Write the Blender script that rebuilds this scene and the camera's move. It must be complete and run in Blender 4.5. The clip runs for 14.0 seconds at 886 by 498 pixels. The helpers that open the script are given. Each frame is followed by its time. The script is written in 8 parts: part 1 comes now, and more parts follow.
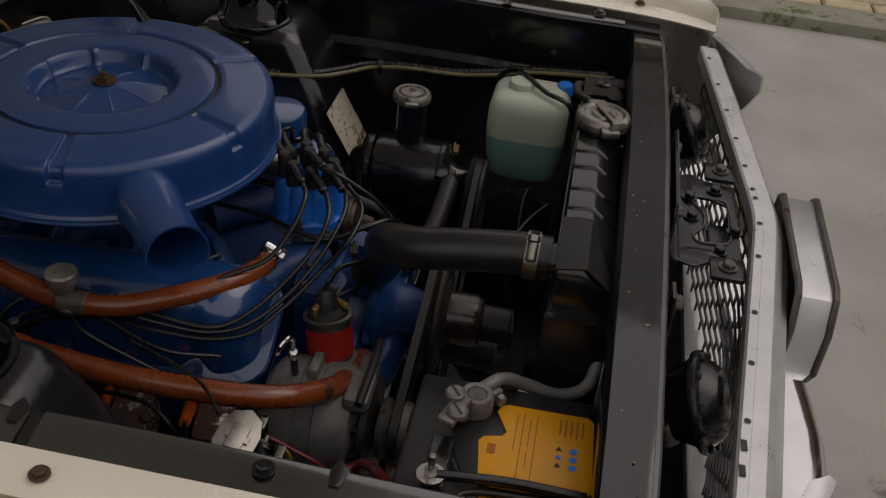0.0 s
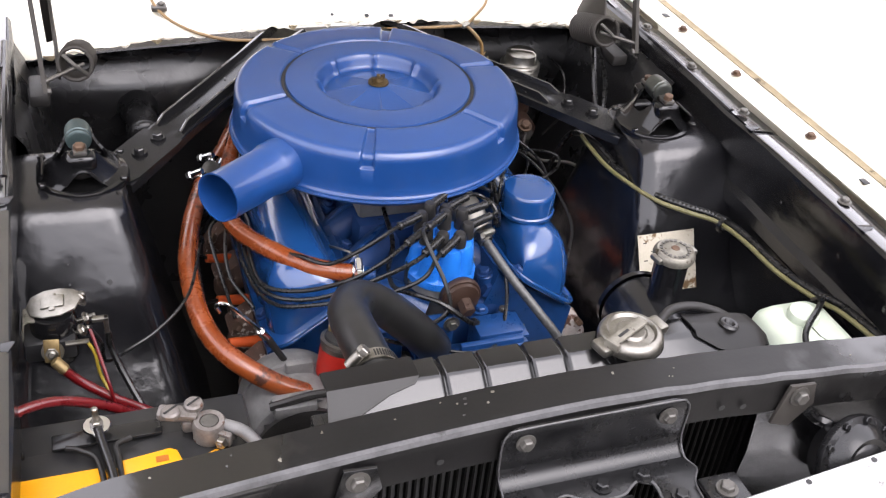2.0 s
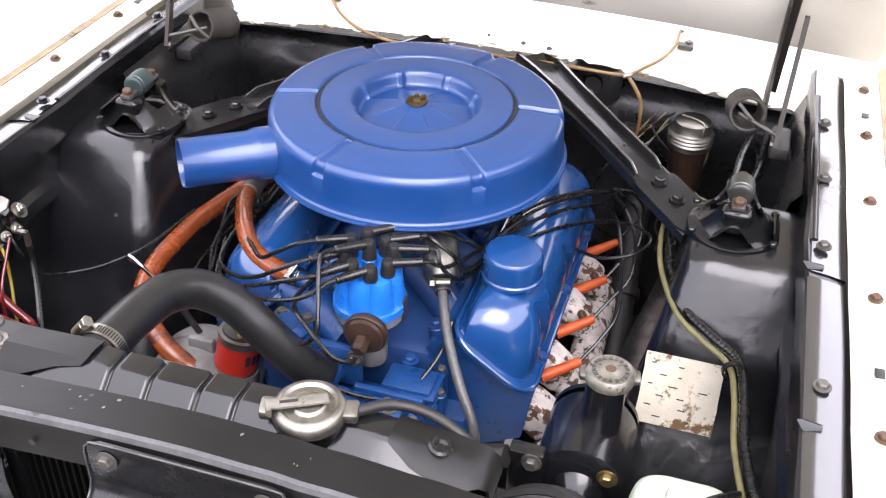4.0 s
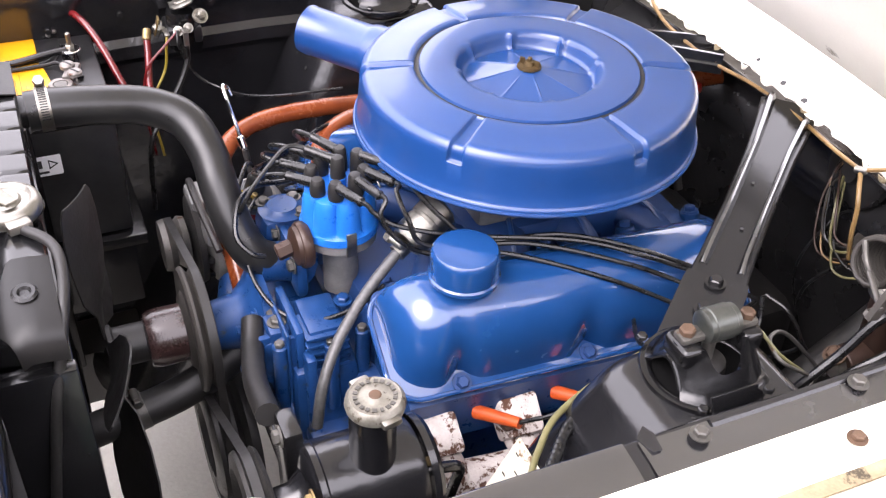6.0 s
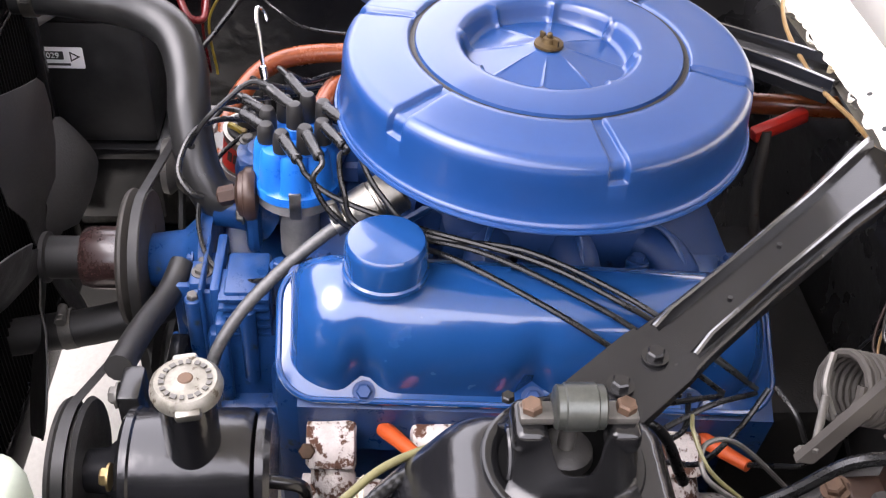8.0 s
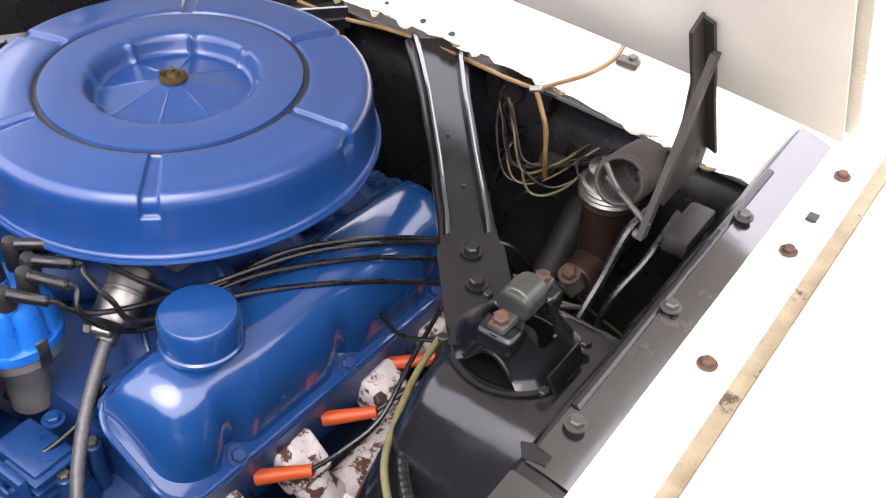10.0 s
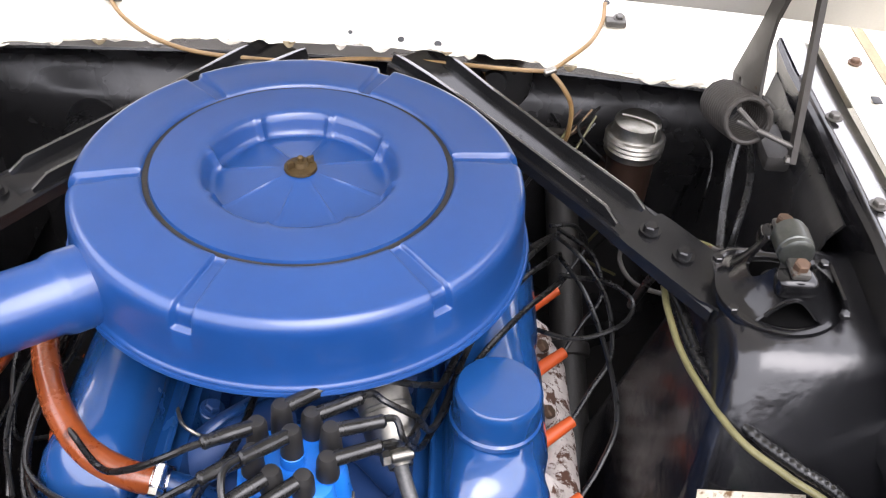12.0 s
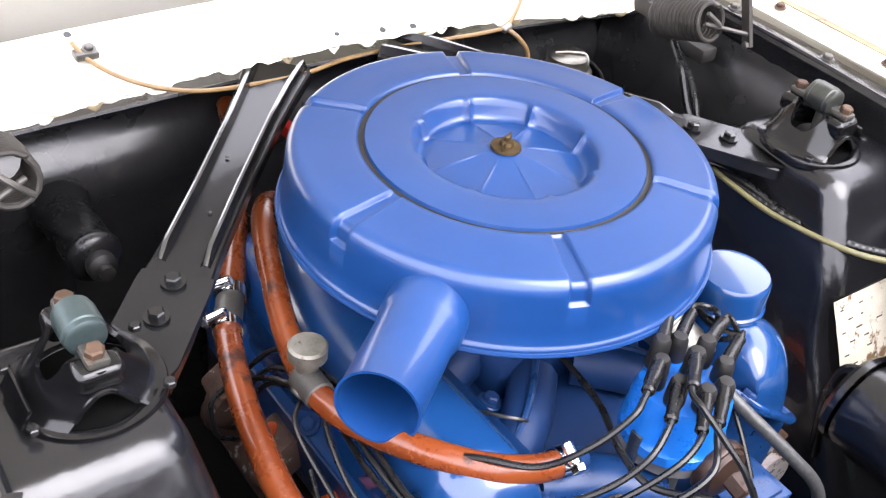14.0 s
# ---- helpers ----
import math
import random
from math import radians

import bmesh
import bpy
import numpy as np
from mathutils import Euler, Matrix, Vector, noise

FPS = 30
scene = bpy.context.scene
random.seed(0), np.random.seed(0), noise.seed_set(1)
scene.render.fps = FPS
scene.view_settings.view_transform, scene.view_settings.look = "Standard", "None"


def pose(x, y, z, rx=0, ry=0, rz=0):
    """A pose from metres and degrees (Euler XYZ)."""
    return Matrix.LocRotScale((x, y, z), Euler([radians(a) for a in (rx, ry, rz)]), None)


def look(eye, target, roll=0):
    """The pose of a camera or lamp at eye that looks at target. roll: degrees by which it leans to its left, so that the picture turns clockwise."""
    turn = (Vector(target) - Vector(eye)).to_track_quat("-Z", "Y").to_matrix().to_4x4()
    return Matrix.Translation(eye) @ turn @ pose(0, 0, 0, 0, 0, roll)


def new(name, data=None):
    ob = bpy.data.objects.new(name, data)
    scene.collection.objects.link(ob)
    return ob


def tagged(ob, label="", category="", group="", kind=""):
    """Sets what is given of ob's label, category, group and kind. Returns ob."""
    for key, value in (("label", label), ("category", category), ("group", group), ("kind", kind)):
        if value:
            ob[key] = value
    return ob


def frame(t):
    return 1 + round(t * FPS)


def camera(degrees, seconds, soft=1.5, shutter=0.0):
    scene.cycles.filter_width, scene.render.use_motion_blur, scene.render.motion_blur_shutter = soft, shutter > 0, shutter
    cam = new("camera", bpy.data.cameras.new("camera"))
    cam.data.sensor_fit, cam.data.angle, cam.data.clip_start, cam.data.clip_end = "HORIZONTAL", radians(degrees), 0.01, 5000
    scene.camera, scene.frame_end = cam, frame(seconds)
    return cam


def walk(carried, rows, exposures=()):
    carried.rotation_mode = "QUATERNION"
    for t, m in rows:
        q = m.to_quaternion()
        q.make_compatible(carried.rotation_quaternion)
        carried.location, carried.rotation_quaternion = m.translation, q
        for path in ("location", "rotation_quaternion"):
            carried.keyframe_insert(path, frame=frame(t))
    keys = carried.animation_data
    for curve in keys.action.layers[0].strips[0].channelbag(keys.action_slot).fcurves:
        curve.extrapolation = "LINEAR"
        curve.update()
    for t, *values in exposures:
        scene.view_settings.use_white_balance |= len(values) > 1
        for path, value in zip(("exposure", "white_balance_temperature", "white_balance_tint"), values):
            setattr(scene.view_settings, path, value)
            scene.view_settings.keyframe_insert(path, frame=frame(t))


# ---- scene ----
cam = camera(46.6, 14.0, soft=1.2)
PATH = [
    (0, (-1.018, -0.541, 1.491), (0.611, -0.345, 0.347), 6.1),
    (0.5, (-0.887, -0.782, 1.527), (0.635, -0.129, 0.405), 6.1),
    (1, (-0.737, -1.033, 1.546), (0.51, 0.031, 0.4), 6.8),
    (1.5, (-0.568, -1.161, 1.555), (0.371, 0.182, 0.41), 7.0),
    (2, (-0.381, -1.237, 1.577), (0.233, 0.271, 0.417), 6.1),
    (2.5, (-0.178, -1.335, 1.59), (0.119, 0.269, 0.432), 5.9),
    (3, (0.02, -1.31, 1.581), (0.077, 0.295, 0.388), 5.0),
    (3.5, (0.186, -1.241, 1.596), (0.035, 0.348, 0.391), 3.2),
    (3.7, (0.256, -1.215, 1.587), (0.004, 0.376, 0.402), 2.8),
    (5.8, (0.941, -0.597, 1.516), (-0.492, 0.117, 0.318), 0.7),
    (6, (0.939, -0.531, 1.492), (-0.495, 0.128, 0.263), 2.6),
    (6.5, (0.896, -0.391, 1.476), (-0.549, 0.11, 0.188), 6.2),
    (7, (0.873, -0.245, 1.449), (-0.633, -0.011, 0.154), 6.2),
    (7.5, (0.866, -0.157, 1.425), (-0.661, -0.059, 0.137), 6.0),
    (8, (0.869, -0.17, 1.413), (-0.647, -0.027, 0.117), 3.9),
    (8.5, (0.868, -0.281, 1.436), (-0.57, 0.305, 0.175), 5.1),
    (8.7, (0.882, -0.317, 1.468), (-0.478, 0.44, 0.211), 5.1),
    (10.8, (0.528, -0.659, 1.451), (-0.082, 0.731, 0.149), 2.3),
    (11, (0.482, -0.645, 1.447), (-0.062, 0.763, 0.135), 2.2),
    (11.5, (0.328, -0.676, 1.442), (0.083, 0.817, 0.133), 3.5),
    (12, (0.108, -0.729, 1.45), (0.151, 0.812, 0.175), 4.3),
    (12.5, (-0.05, -0.686, 1.438), (0.182, 0.85, 0.179), 5.5),
    (13, (-0.255, -0.627, 1.434), (0.203, 0.829, 0.142), 10.4),
    (13.5, (-0.455, -0.635, 1.418), (0.319, 0.734, 0.183), 9.9),
    (14, (-0.544, -0.593, 1.407), (0.474, 0.643, 0.207), 8.2),
]
EXPOSURES = [(0.0, -1.05, 7100, 15), (0.5, 0.15, 6700, 15), (1.0, 0.8, 6400, 15), (1.5, 1.25, 6400, 16), (2.5, 1.6, 6350, 18), (3.0, 1.75, 6300, 19), (3.5, 1.75, 6300, 19), (6.0, 2.15, 6450, 21), (7.5, 2.05, 6400, 20), (8.5, 2.25, 6400, 20), (11.0, 1.3, 6400, 20), (11.5, 1.55, 6350, 18), (12.5, 1.8, 6300, 16), (13.0, 1.75, 6350, 17), (14.0, 2.2, 6250, 17)]
walk(cam, [(t, look(eye, target, roll)) for t, eye, target, roll in PATH], EXPOSURES)
# exposure: the clip's camera opens up during the first second
XM = 0.015   # the car's middle plane

# ---- light: bright overcast sky ----
world = bpy.data.worlds.new("overcast_sky")
scene.world = world
world.use_nodes = True
wn = world.node_tree
sky = wn.nodes.new("ShaderNodeTexSky")
sky.sky_type, sky.sun_disc = "NISHITA", False
sky.sun_elevation, sky.sun_rotation = radians(53), radians(158)
sky.air_density, sky.dust_density, sky.ozone_density = 1.0, 6.0, 1.0
bw = wn.nodes.new("ShaderNodeHueSaturation")
bw.inputs["Saturation"].default_value = 0.28
wn.links.new(sky.outputs[0], bw.inputs["Color"])
deck = wn.nodes.new("ShaderNodeMix")     # an even cloud deck over the clear sky
deck.data_type = "RGBA"
deck.inputs["Factor"].default_value = 0.88
deck.inputs["B"].default_value = (9.0, 9.0, 9.3, 1)
wn.links.new(bw.outputs[0], deck.inputs["A"])
wn.links.new(deck.outputs["Result"], wn.nodes["Background"].inputs["Color"])
wn.nodes["Background"].inputs["Strength"].default_value = 0.15
sun = new("sun", bpy.data.lights.new("sun", "SUN"))
sun.data.energy, sun.data.angle, sun.data.color = 0.8, radians(44), (1.0, 0.97, 0.94)
sun.matrix_world = look((0.75, -1.85, 2.65), (0, 0, 0))


# ---- materials ----
def mat(name, c1, c2, rough=(0.35, 0.5), metal=0.0, scale=25.0, fine=350.0, bump=0.15, depth=0.0006,
        coat=0.0, coat_rough=0.10, coat_ior=1.5, wear=None, wear_at=0.68, wear_scale=18.0, random_piece=0.0, trans=0.0, ior=1.5):
    """Two tones by coarse and fine noise, roughness that varies, fine relief, and patches of a worn colour."""
    m = bpy.data.materials.new(name)
    m.use_nodes = True
    nt = m.node_tree
    n, l = nt.nodes, nt.links
    p = n["Principled BSDF"]
    tc = n.new("ShaderNodeTexCoord")
    a, b = n.new("ShaderNodeTexNoise"), n.new("ShaderNodeTexNoise")
    for q, s, d in ((a, scale, 6), (b, fine, 3)):
        q.inputs["Scale"].default_value, q.inputs["Detail"].default_value = s, d
        l.new(tc.outputs["Object"], q.inputs["Vector"])
    both = n.new("ShaderNodeMath")
    both.operation = "MULTIPLY_ADD"
    l.new(b.outputs["Fac"], both.inputs[0])
    both.inputs[1].default_value = 0.35
    l.new(a.outputs["Fac"], both.inputs[2])
    ramp = n.new("ShaderNodeMapRange")
    ramp.inputs["From Min"].default_value, ramp.inputs["From Max"].default_value = 0.42, 0.92
    l.new(both.outputs[0], ramp.inputs["Value"])
    mix = n.new("ShaderNodeMix")
    mix.data_type = "RGBA"
    mix.inputs["A"].default_value, mix.inputs["B"].default_value = (*c1, 1), (*c2, 1)
    l.new(ramp.outputs[0], mix.inputs["Factor"])
    colour = mix.outputs["Result"]
    if random_piece:
        info, hsv, rng = n.new("ShaderNodeObjectInfo"), n.new("ShaderNodeHueSaturation"), n.new("ShaderNodeMapRange")
        rng.inputs["To Min"].default_value, rng.inputs["To Max"].default_value = 1 - random_piece, 1 + random_piece
        l.new(info.outputs["Random"], rng.inputs["Value"])
        l.new(rng.outputs[0], hsv.inputs["Value"])
        l.new(colour, hsv.inputs["Color"])
        colour = hsv.outputs["Color"]
    rr = n.new("ShaderNodeMapRange")
    rr.inputs["From Min"].default_value, rr.inputs["From Max"].default_value = 0.4, 0.9
    rr.inputs["To Min"].default_value, rr.inputs["To Max"].default_value = rough
    l.new(both.outputs[0], rr.inputs["Value"])
    rough_out = rr.outputs[0]
    if wear:
        w = n.new("ShaderNodeTexNoise")
        w.inputs["Scale"].default_value, w.inputs["Detail"].default_value, w.inputs["Roughness"].default_value = wear_scale, 9, 0.68
        l.new(tc.outputs["Object"], w.inputs["Vector"])
        step = n.new("ShaderNodeMapRange")
        step.inputs["From Min"].default_value, step.inputs["From Max"].default_value = wear_at, wear_at + 0.05
        l.new(w.outputs["Fac"], step.inputs["Value"])
        wm = n.new("ShaderNodeMix")
        wm.data_type = "RGBA"
        wm.inputs["B"].default_value = (*wear, 1)
        l.new(step.outputs[0], wm.inputs["Factor"])
        l.new(colour, wm.inputs["A"])
        colour = wm.outputs["Result"]
        rw = n.new("ShaderNodeMath")
        rw.operation = "MULTIPLY_ADD"
        l.new(step.outputs[0], rw.inputs[0])
        rw.inputs[1].default_value = 0.3
        l.new(rough_out, rw.inputs[2])
        rough_out = rw.outputs[0]
    l.new(colour, p.inputs["Base Color"])
    l.new(rough_out, p.inputs["Roughness"])
    p.inputs["Metallic"].default_value = metal
    p.inputs["Coat Weight"].default_value, p.inputs["Coat Roughness"].default_value, p.inputs["Coat IOR"].default_value = coat, coat_rough, coat_ior
    p.inputs["IOR"].default_value = ior
    p.inputs["Transmission Weight"].default_value = trans
    if bump:
        bp = n.new("ShaderNodeBump")
        bp.inputs["Strength"].default_value, bp.inputs["Distance"].default_value = bump, depth
        l.new(both.outputs[0], bp.inputs["Height"])
        l.new(bp.outputs[0], p.inputs["Normal"])
    return m


M_BLUE = mat("blue_enamel", (0.0058, 0.040, 0.160), (0.0085, 0.051, 0.194), (0.28, 0.38), scale=9, fine=60, bump=0.03, depth=0.0004, coat=0.5, coat_rough=0.10, coat_ior=1.55)
M_BLUE_GLOSS = mat("glossy_blue_enamel", (0.0060, 0.043, 0.155), (0.0085, 0.053, 0.188), (0.18, 0.28), scale=9, fine=60, bump=0.04, depth=0.0006, coat=0.8, coat_rough=0.06, coat_ior=1.6)
M_BLUE_DULL = mat("dulled_blue_enamel", (0.0055, 0.030, 0.115), (0.0075, 0.040, 0.145), (0.48, 0.60), scale=20, fine=90, bump=0.1,
                  wear=(0.010, 0.020, 0.05), wear_at=0.62, wear_scale=30)
M_BLUE_CAST = mat("blue_painted_casting", (0.0055, 0.032, 0.115), (0.009, 0.050, 0.175), (0.22, 0.45), scale=60, fine=500, bump=0.3, depth=0.0012,
                  wear=(0.03, 0.035, 0.04), wear_at=0.62, wear_scale=22)
M_DIST = mat("light_blue_plastic", (0.008, 0.12, 0.50), (0.013, 0.16, 0.58), (0.25, 0.35), scale=40, bump=0.05)
M_BLACK = mat("black_body_paint", (0.0055, 0.0055, 0.0065), (0.011, 0.011, 0.0125), (0.13, 0.27), scale=9, fine=26, bump=0.8, depth=0.0036, ior=1.6,
              wear=(0.016, 0.015, 0.014), wear_at=0.68, wear_scale=9)
M_SATIN = mat("satin_black_paint", (0.005, 0.005, 0.0055), (0.010, 0.0098, 0.010), (0.13, 0.28), scale=16, fine=260, bump=0.25, depth=0.0012, ior=1.55,
              wear=(0.028, 0.026, 0.024), wear_at=0.69, wear_scale=14)
M_TANK = mat("semi_matt_black_paint", (0.005, 0.005, 0.0055), (0.010, 0.010, 0.0105), (0.20, 0.33), scale=18, fine=240, bump=0.2, depth=0.001, ior=1.5,
             wear=(0.035, 0.033, 0.030), wear_at=0.70, wear_scale=16)
M_TANKTOP = mat("gloss_black_tank_enamel", (0.005, 0.005, 0.0055), (0.009, 0.009, 0.0095), (0.10, 0.20), scale=18, fine=60, bump=0.3, depth=0.0016, ior=1.6,
                wear=(0.05, 0.045, 0.04), wear_at=0.72, wear_scale=22)
M_MEMBER = mat("dulled_black_paint", (0.004, 0.0038, 0.0038), (0.0085, 0.008, 0.0078), (0.30, 0.46), scale=12, fine=220, bump=0.2, depth=0.001, ior=1.38,
               wear=(0.06, 0.055, 0.05), wear_at=0.74, wear_scale=34)
def glossy_ends(m, half, soft):
    """Keep the paint glossy past a ragged border, half metres to each side of the middle."""
    n, l = m.node_tree.nodes, m.node_tree.links
    p = n["Principled BSDF"]
    tc, xyz, wide, nz, add, edge = (n.new("ShaderNode" + k) for k in ("TexCoord", "SeparateXYZ", "Math", "TexNoise", "Math", "MapRange"))
    wide.operation, add.operation = "ABSOLUTE", "MULTIPLY_ADD"
    nz.inputs["Scale"].default_value, nz.inputs["Detail"].default_value = 16, 7
    l.new(tc.outputs["Object"], xyz.inputs[0])
    l.new(tc.outputs["Object"], nz.inputs["Vector"])
    l.new(xyz.outputs["X"], wide.inputs[0])
    l.new(nz.outputs["Fac"], add.inputs[0])
    add.inputs[1].default_value = 0.35
    l.new(wide.outputs[0], add.inputs[2])
    edge.inputs["From Min"].default_value, edge.inputs["From Max"].default_value = half + 0.175 - soft, half + 0.175 + soft
    l.new(add.outputs[0], edge.inputs["Value"])
    for socket, lo, hi in (("Roughness", 0.40, 0.13), ("IOR", 1.38, 1.75)):
        mr = n.new("ShaderNodeMapRange")
        mr.inputs["To Min"].default_value, mr.inputs["To Max"].default_value = lo, hi
        l.new(edge.outputs[0], mr.inputs["Value"])
        l.new(mr.outputs[0], p.inputs[socket])
    return m


# scuffed paint, with the ends' brighter sky sheen put in by position
M_CROSS = glossy_ends(mat("scuffed_cross_member_paint", (0.004, 0.0038, 0.0038), (0.0085, 0.008, 0.0078), (0.3, 0.46), scale=12, fine=220, bump=0.2, depth=0.001,
                          wear=(0.06, 0.055, 0.05), wear_at=0.74, wear_scale=34), 0.29, 0.05)
# body black with reflection raised, to put the sky's sheen on flanges and crests
M_RAISED_SHEEN = mat("black_paint_raised_sheen", (0.008, 0.008, 0.009), (0.016, 0.016, 0.0175), (0.10, 0.26), scale=12, fine=60, bump=0.45, depth=0.0022, ior=1.8, coat=0.9, coat_rough=0.14, coat_ior=1.8,
                wear=(0.018, 0.017, 0.017), wear_at=0.62, wear_scale=14)
# pale grey that paints edge highlights; also used on some paint chips
M_GLINT_CHIP = mat("grey_edge_glint_and_chips", (0.022, 0.0215, 0.0225), (0.085, 0.084, 0.086), (0.25, 0.45), scale=30, fine=300, bump=0.2, ior=1.6,
               wear=(0.02, 0.019, 0.019), wear_at=0.60, wear_scale=20)
M_LEAD = mat("oxidised_lead", (0.10, 0.088, 0.078), (0.24, 0.22, 0.205), (0.35, 0.55), metal=0.4, scale=70, bump=0.4,
             wear=(0.11, 0.05, 0.03), wear_at=0.60, wear_scale=50)
M_BRACE = mat("dusty_gloss_black_paint", (0.006, 0.006, 0.0065), (0.013, 0.013, 0.0135), (0.12, 0.26), scale=14, fine=90, bump=0.3, depth=0.0014, ior=1.45,
              wear=(0.05, 0.046, 0.042), wear_at=0.69, wear_scale=40)
M_FIN = mat("dark_radiator_fin", (0.0025, 0.0025, 0.0025), (0.006, 0.0058, 0.0055), (0.6, 0.8), scale=60, bump=0.2, ior=1.15)
M_GRIME = mat("grimy_black_metal", (0.008, 0.008, 0.008), (0.022, 0.020, 0.018), (0.40, 0.65), scale=35, bump=0.5, depth=0.002,
              wear=(0.045, 0.035, 0.026), wear_at=0.68, wear_scale=20)
M_FIREWALL = mat("black_firewall_paint", (0.010, 0.010, 0.0108), (0.020, 0.0195, 0.0195), (0.17, 0.36), ior=1.5, scale=7, fine=24, bump=0.7, depth=0.0045,
                 wear=(0.04, 0.036, 0.031), wear_at=0.63, wear_scale=8)
M_RUBBER = mat("black_rubber", (0.008, 0.0075, 0.007), (0.015, 0.014, 0.0135), (0.42, 0.58), scale=60, bump=0.15)
M_WIRE = mat("black_wire_insulation", (0.004, 0.004, 0.004), (0.008, 0.008, 0.008), (0.22, 0.34), scale=80, bump=0)
M_HOSE = mat("rust_red_rubber_hose", (0.14, 0.028, 0.007), (0.25, 0.058, 0.013), (0.20, 0.34), scale=16, fine=220, bump=0.2, coat=0.4,
             wear=(0.045, 0.012, 0.006), wear_at=0.60, wear_scale=12)
M_CREAM = mat("cream_body_paint", (0.70, 0.66, 0.55), (0.75, 0.715, 0.61), (0.22, 0.32), scale=6, bump=0.03, coat=0.4)
M_CREAM_DULL = mat("dull_cream_paint", (0.78, 0.73, 0.60), (0.84, 0.80, 0.68), (0.4, 0.6), scale=10, bump=0.1,
                   wear=(0.34, 0.24, 0.13), wear_at=0.70, wear_scale=26)
# cream paint darkened, so the underside's shade sits in the colour
M_HOODSIDE = mat("shaded_cream_hood_underside", (0.62, 0.59, 0.51), (0.71, 0.68, 0.59), (0.45, 0.65), scale=8, bump=0.15,
                 wear=(0.22, 0.19, 0.14), wear_at=0.66, wear_scale=10)
M_STEEL = mat("zinc_plated_steel", (0.20, 0.19, 0.165), (0.36, 0.345, 0.31), (0.28, 0.5), metal=1.0, scale=60, bump=0.2)
M_DULLSTEEL = mat("dull_grey_steel", (0.075, 0.072, 0.065), (0.15, 0.142, 0.13), (0.38, 0.58), metal=0.6, scale=50, bump=0.35,
                  wear=(0.08, 0.045, 0.024), wear_at=0.62, wear_scale=40)
M_RUSTY = mat("rusty_steel", (0.055, 0.032, 0.019), (0.12, 0.072, 0.045), (0.5, 0.75), metal=0.3, scale=70, bump=0.4)
M_CHROME = mat("bright_chrome", (0.74, 0.74, 0.74), (0.82, 0.82, 0.82), (0.06, 0.14), metal=1.0, scale=20, bump=0.02)
M_ALU = mat("cast_aluminium", (0.13, 0.128, 0.125), (0.22, 0.215, 0.21), (0.45, 0.65), metal=0.3, scale=60, bump=0.35)
M_SILVER = mat("silver_grille_paint", (0.55, 0.55, 0.55), (0.68, 0.68, 0.68), (0.25, 0.4), metal=0.6, scale=30, bump=0.1)
M_GRILLE = mat("dark_grey_grille_mesh", (0.05, 0.05, 0.05), (0.09, 0.09, 0.088), (0.35, 0.5), metal=0.25, scale=40, bump=0.1)
M_MANIFOLD = mat("flaking_white_exhaust_iron", (0.46, 0.41, 0.38), (0.64, 0.59, 0.56), (0.65, 0.85), scale=60, bump=0.9, depth=0.003,
                 wear=(0.09, 0.042, 0.026), wear_at=0.505, wear_scale=55)
M_BROWN = mat("brown_bakelite", (0.030, 0.016, 0.011), (0.055, 0.031, 0.022), (0.3, 0.5), metal=0.3, scale=40, bump=0.2)
M_BOOT = mat("orange_silicone_boot", (0.42, 0.06, 0.010), (0.52, 0.085, 0.014), (0.4, 0.55), scale=40, bump=0.1)
M_YELLOW = mat("yellow_plastic_label", (0.66, 0.29, 0.004), (0.74, 0.33, 0.006), (0.3, 0.4), scale=30, bump=0.05)
M_BATTERY = mat("black_battery_plastic", (0.008, 0.008, 0.009), (0.02, 0.02, 0.02), (0.3, 0.45), scale=50, bump=0.1)
M_RED = mat("red_cable_insulation", (0.075, 0.002, 0.004), (0.12, 0.005, 0.006), (0.22, 0.36), scale=50, bump=0.1, coat=0.4)
M_REDLABEL = mat("red_printed_label", (0.28, 0.010, 0.006), (0.36, 0.018, 0.010), (0.3, 0.45), scale=60, bump=0.05)
M_AMBER = mat("aged_amber_tube", (0.17, 0.10, 0.036), (0.27, 0.17, 0.07), (0.25, 0.4), scale=40, bump=0.1)
M_OLIVE = mat("yellowed_cable_sheath", (0.10, 0.092, 0.036), (0.17, 0.155, 0.07), (0.35, 0.5), scale=60, bump=0.15)
M_YWIRE = mat("yellow_wire", (0.20, 0.14, 0.012), (0.27, 0.20, 0.02), (0.35, 0.5), scale=60, bump=0.05)
M_BRAID = mat("grey_braided_hose", (0.045, 0.045, 0.045), (0.10, 0.10, 0.098), (0.3, 0.45), metal=0.2, scale=200, fine=900, bump=0.6)
M_PE = mat("white_translucent_polythene", (0.42, 0.48, 0.38), (0.50, 0.55, 0.45), (0.3, 0.45), scale=15, bump=0.1)
M_FLUID = mat("green_washer_fluid_seen_through_plastic", (0.16, 0.34, 0.29), (0.22, 0.40, 0.34), (0.35, 0.5), scale=15, bump=0.1)
M_BLUECAP = mat("bright_blue_plastic", (0.01, 0.17, 0.62), (0.02, 0.2, 0.7), (0.3, 0.4), scale=40, bump=0.05)
M_PAPER = mat("scuffed_paper_label", (0.42, 0.38, 0.29), (0.56, 0.52, 0.43), (0.5, 0.7), scale=30, bump=0.2,
              wear=(0.13, 0.075, 0.032), wear_at=0.525, wear_scale=24)
M_TAN = mat("tan_gutter_strip_and_sealer", (0.16, 0.125, 0.070), (0.30, 0.245, 0.15), (0.6, 0.8), scale=40, bump=0.5, depth=0.002,
               wear=(0.05, 0.04, 0.025), wear_at=0.58, wear_scale=25)
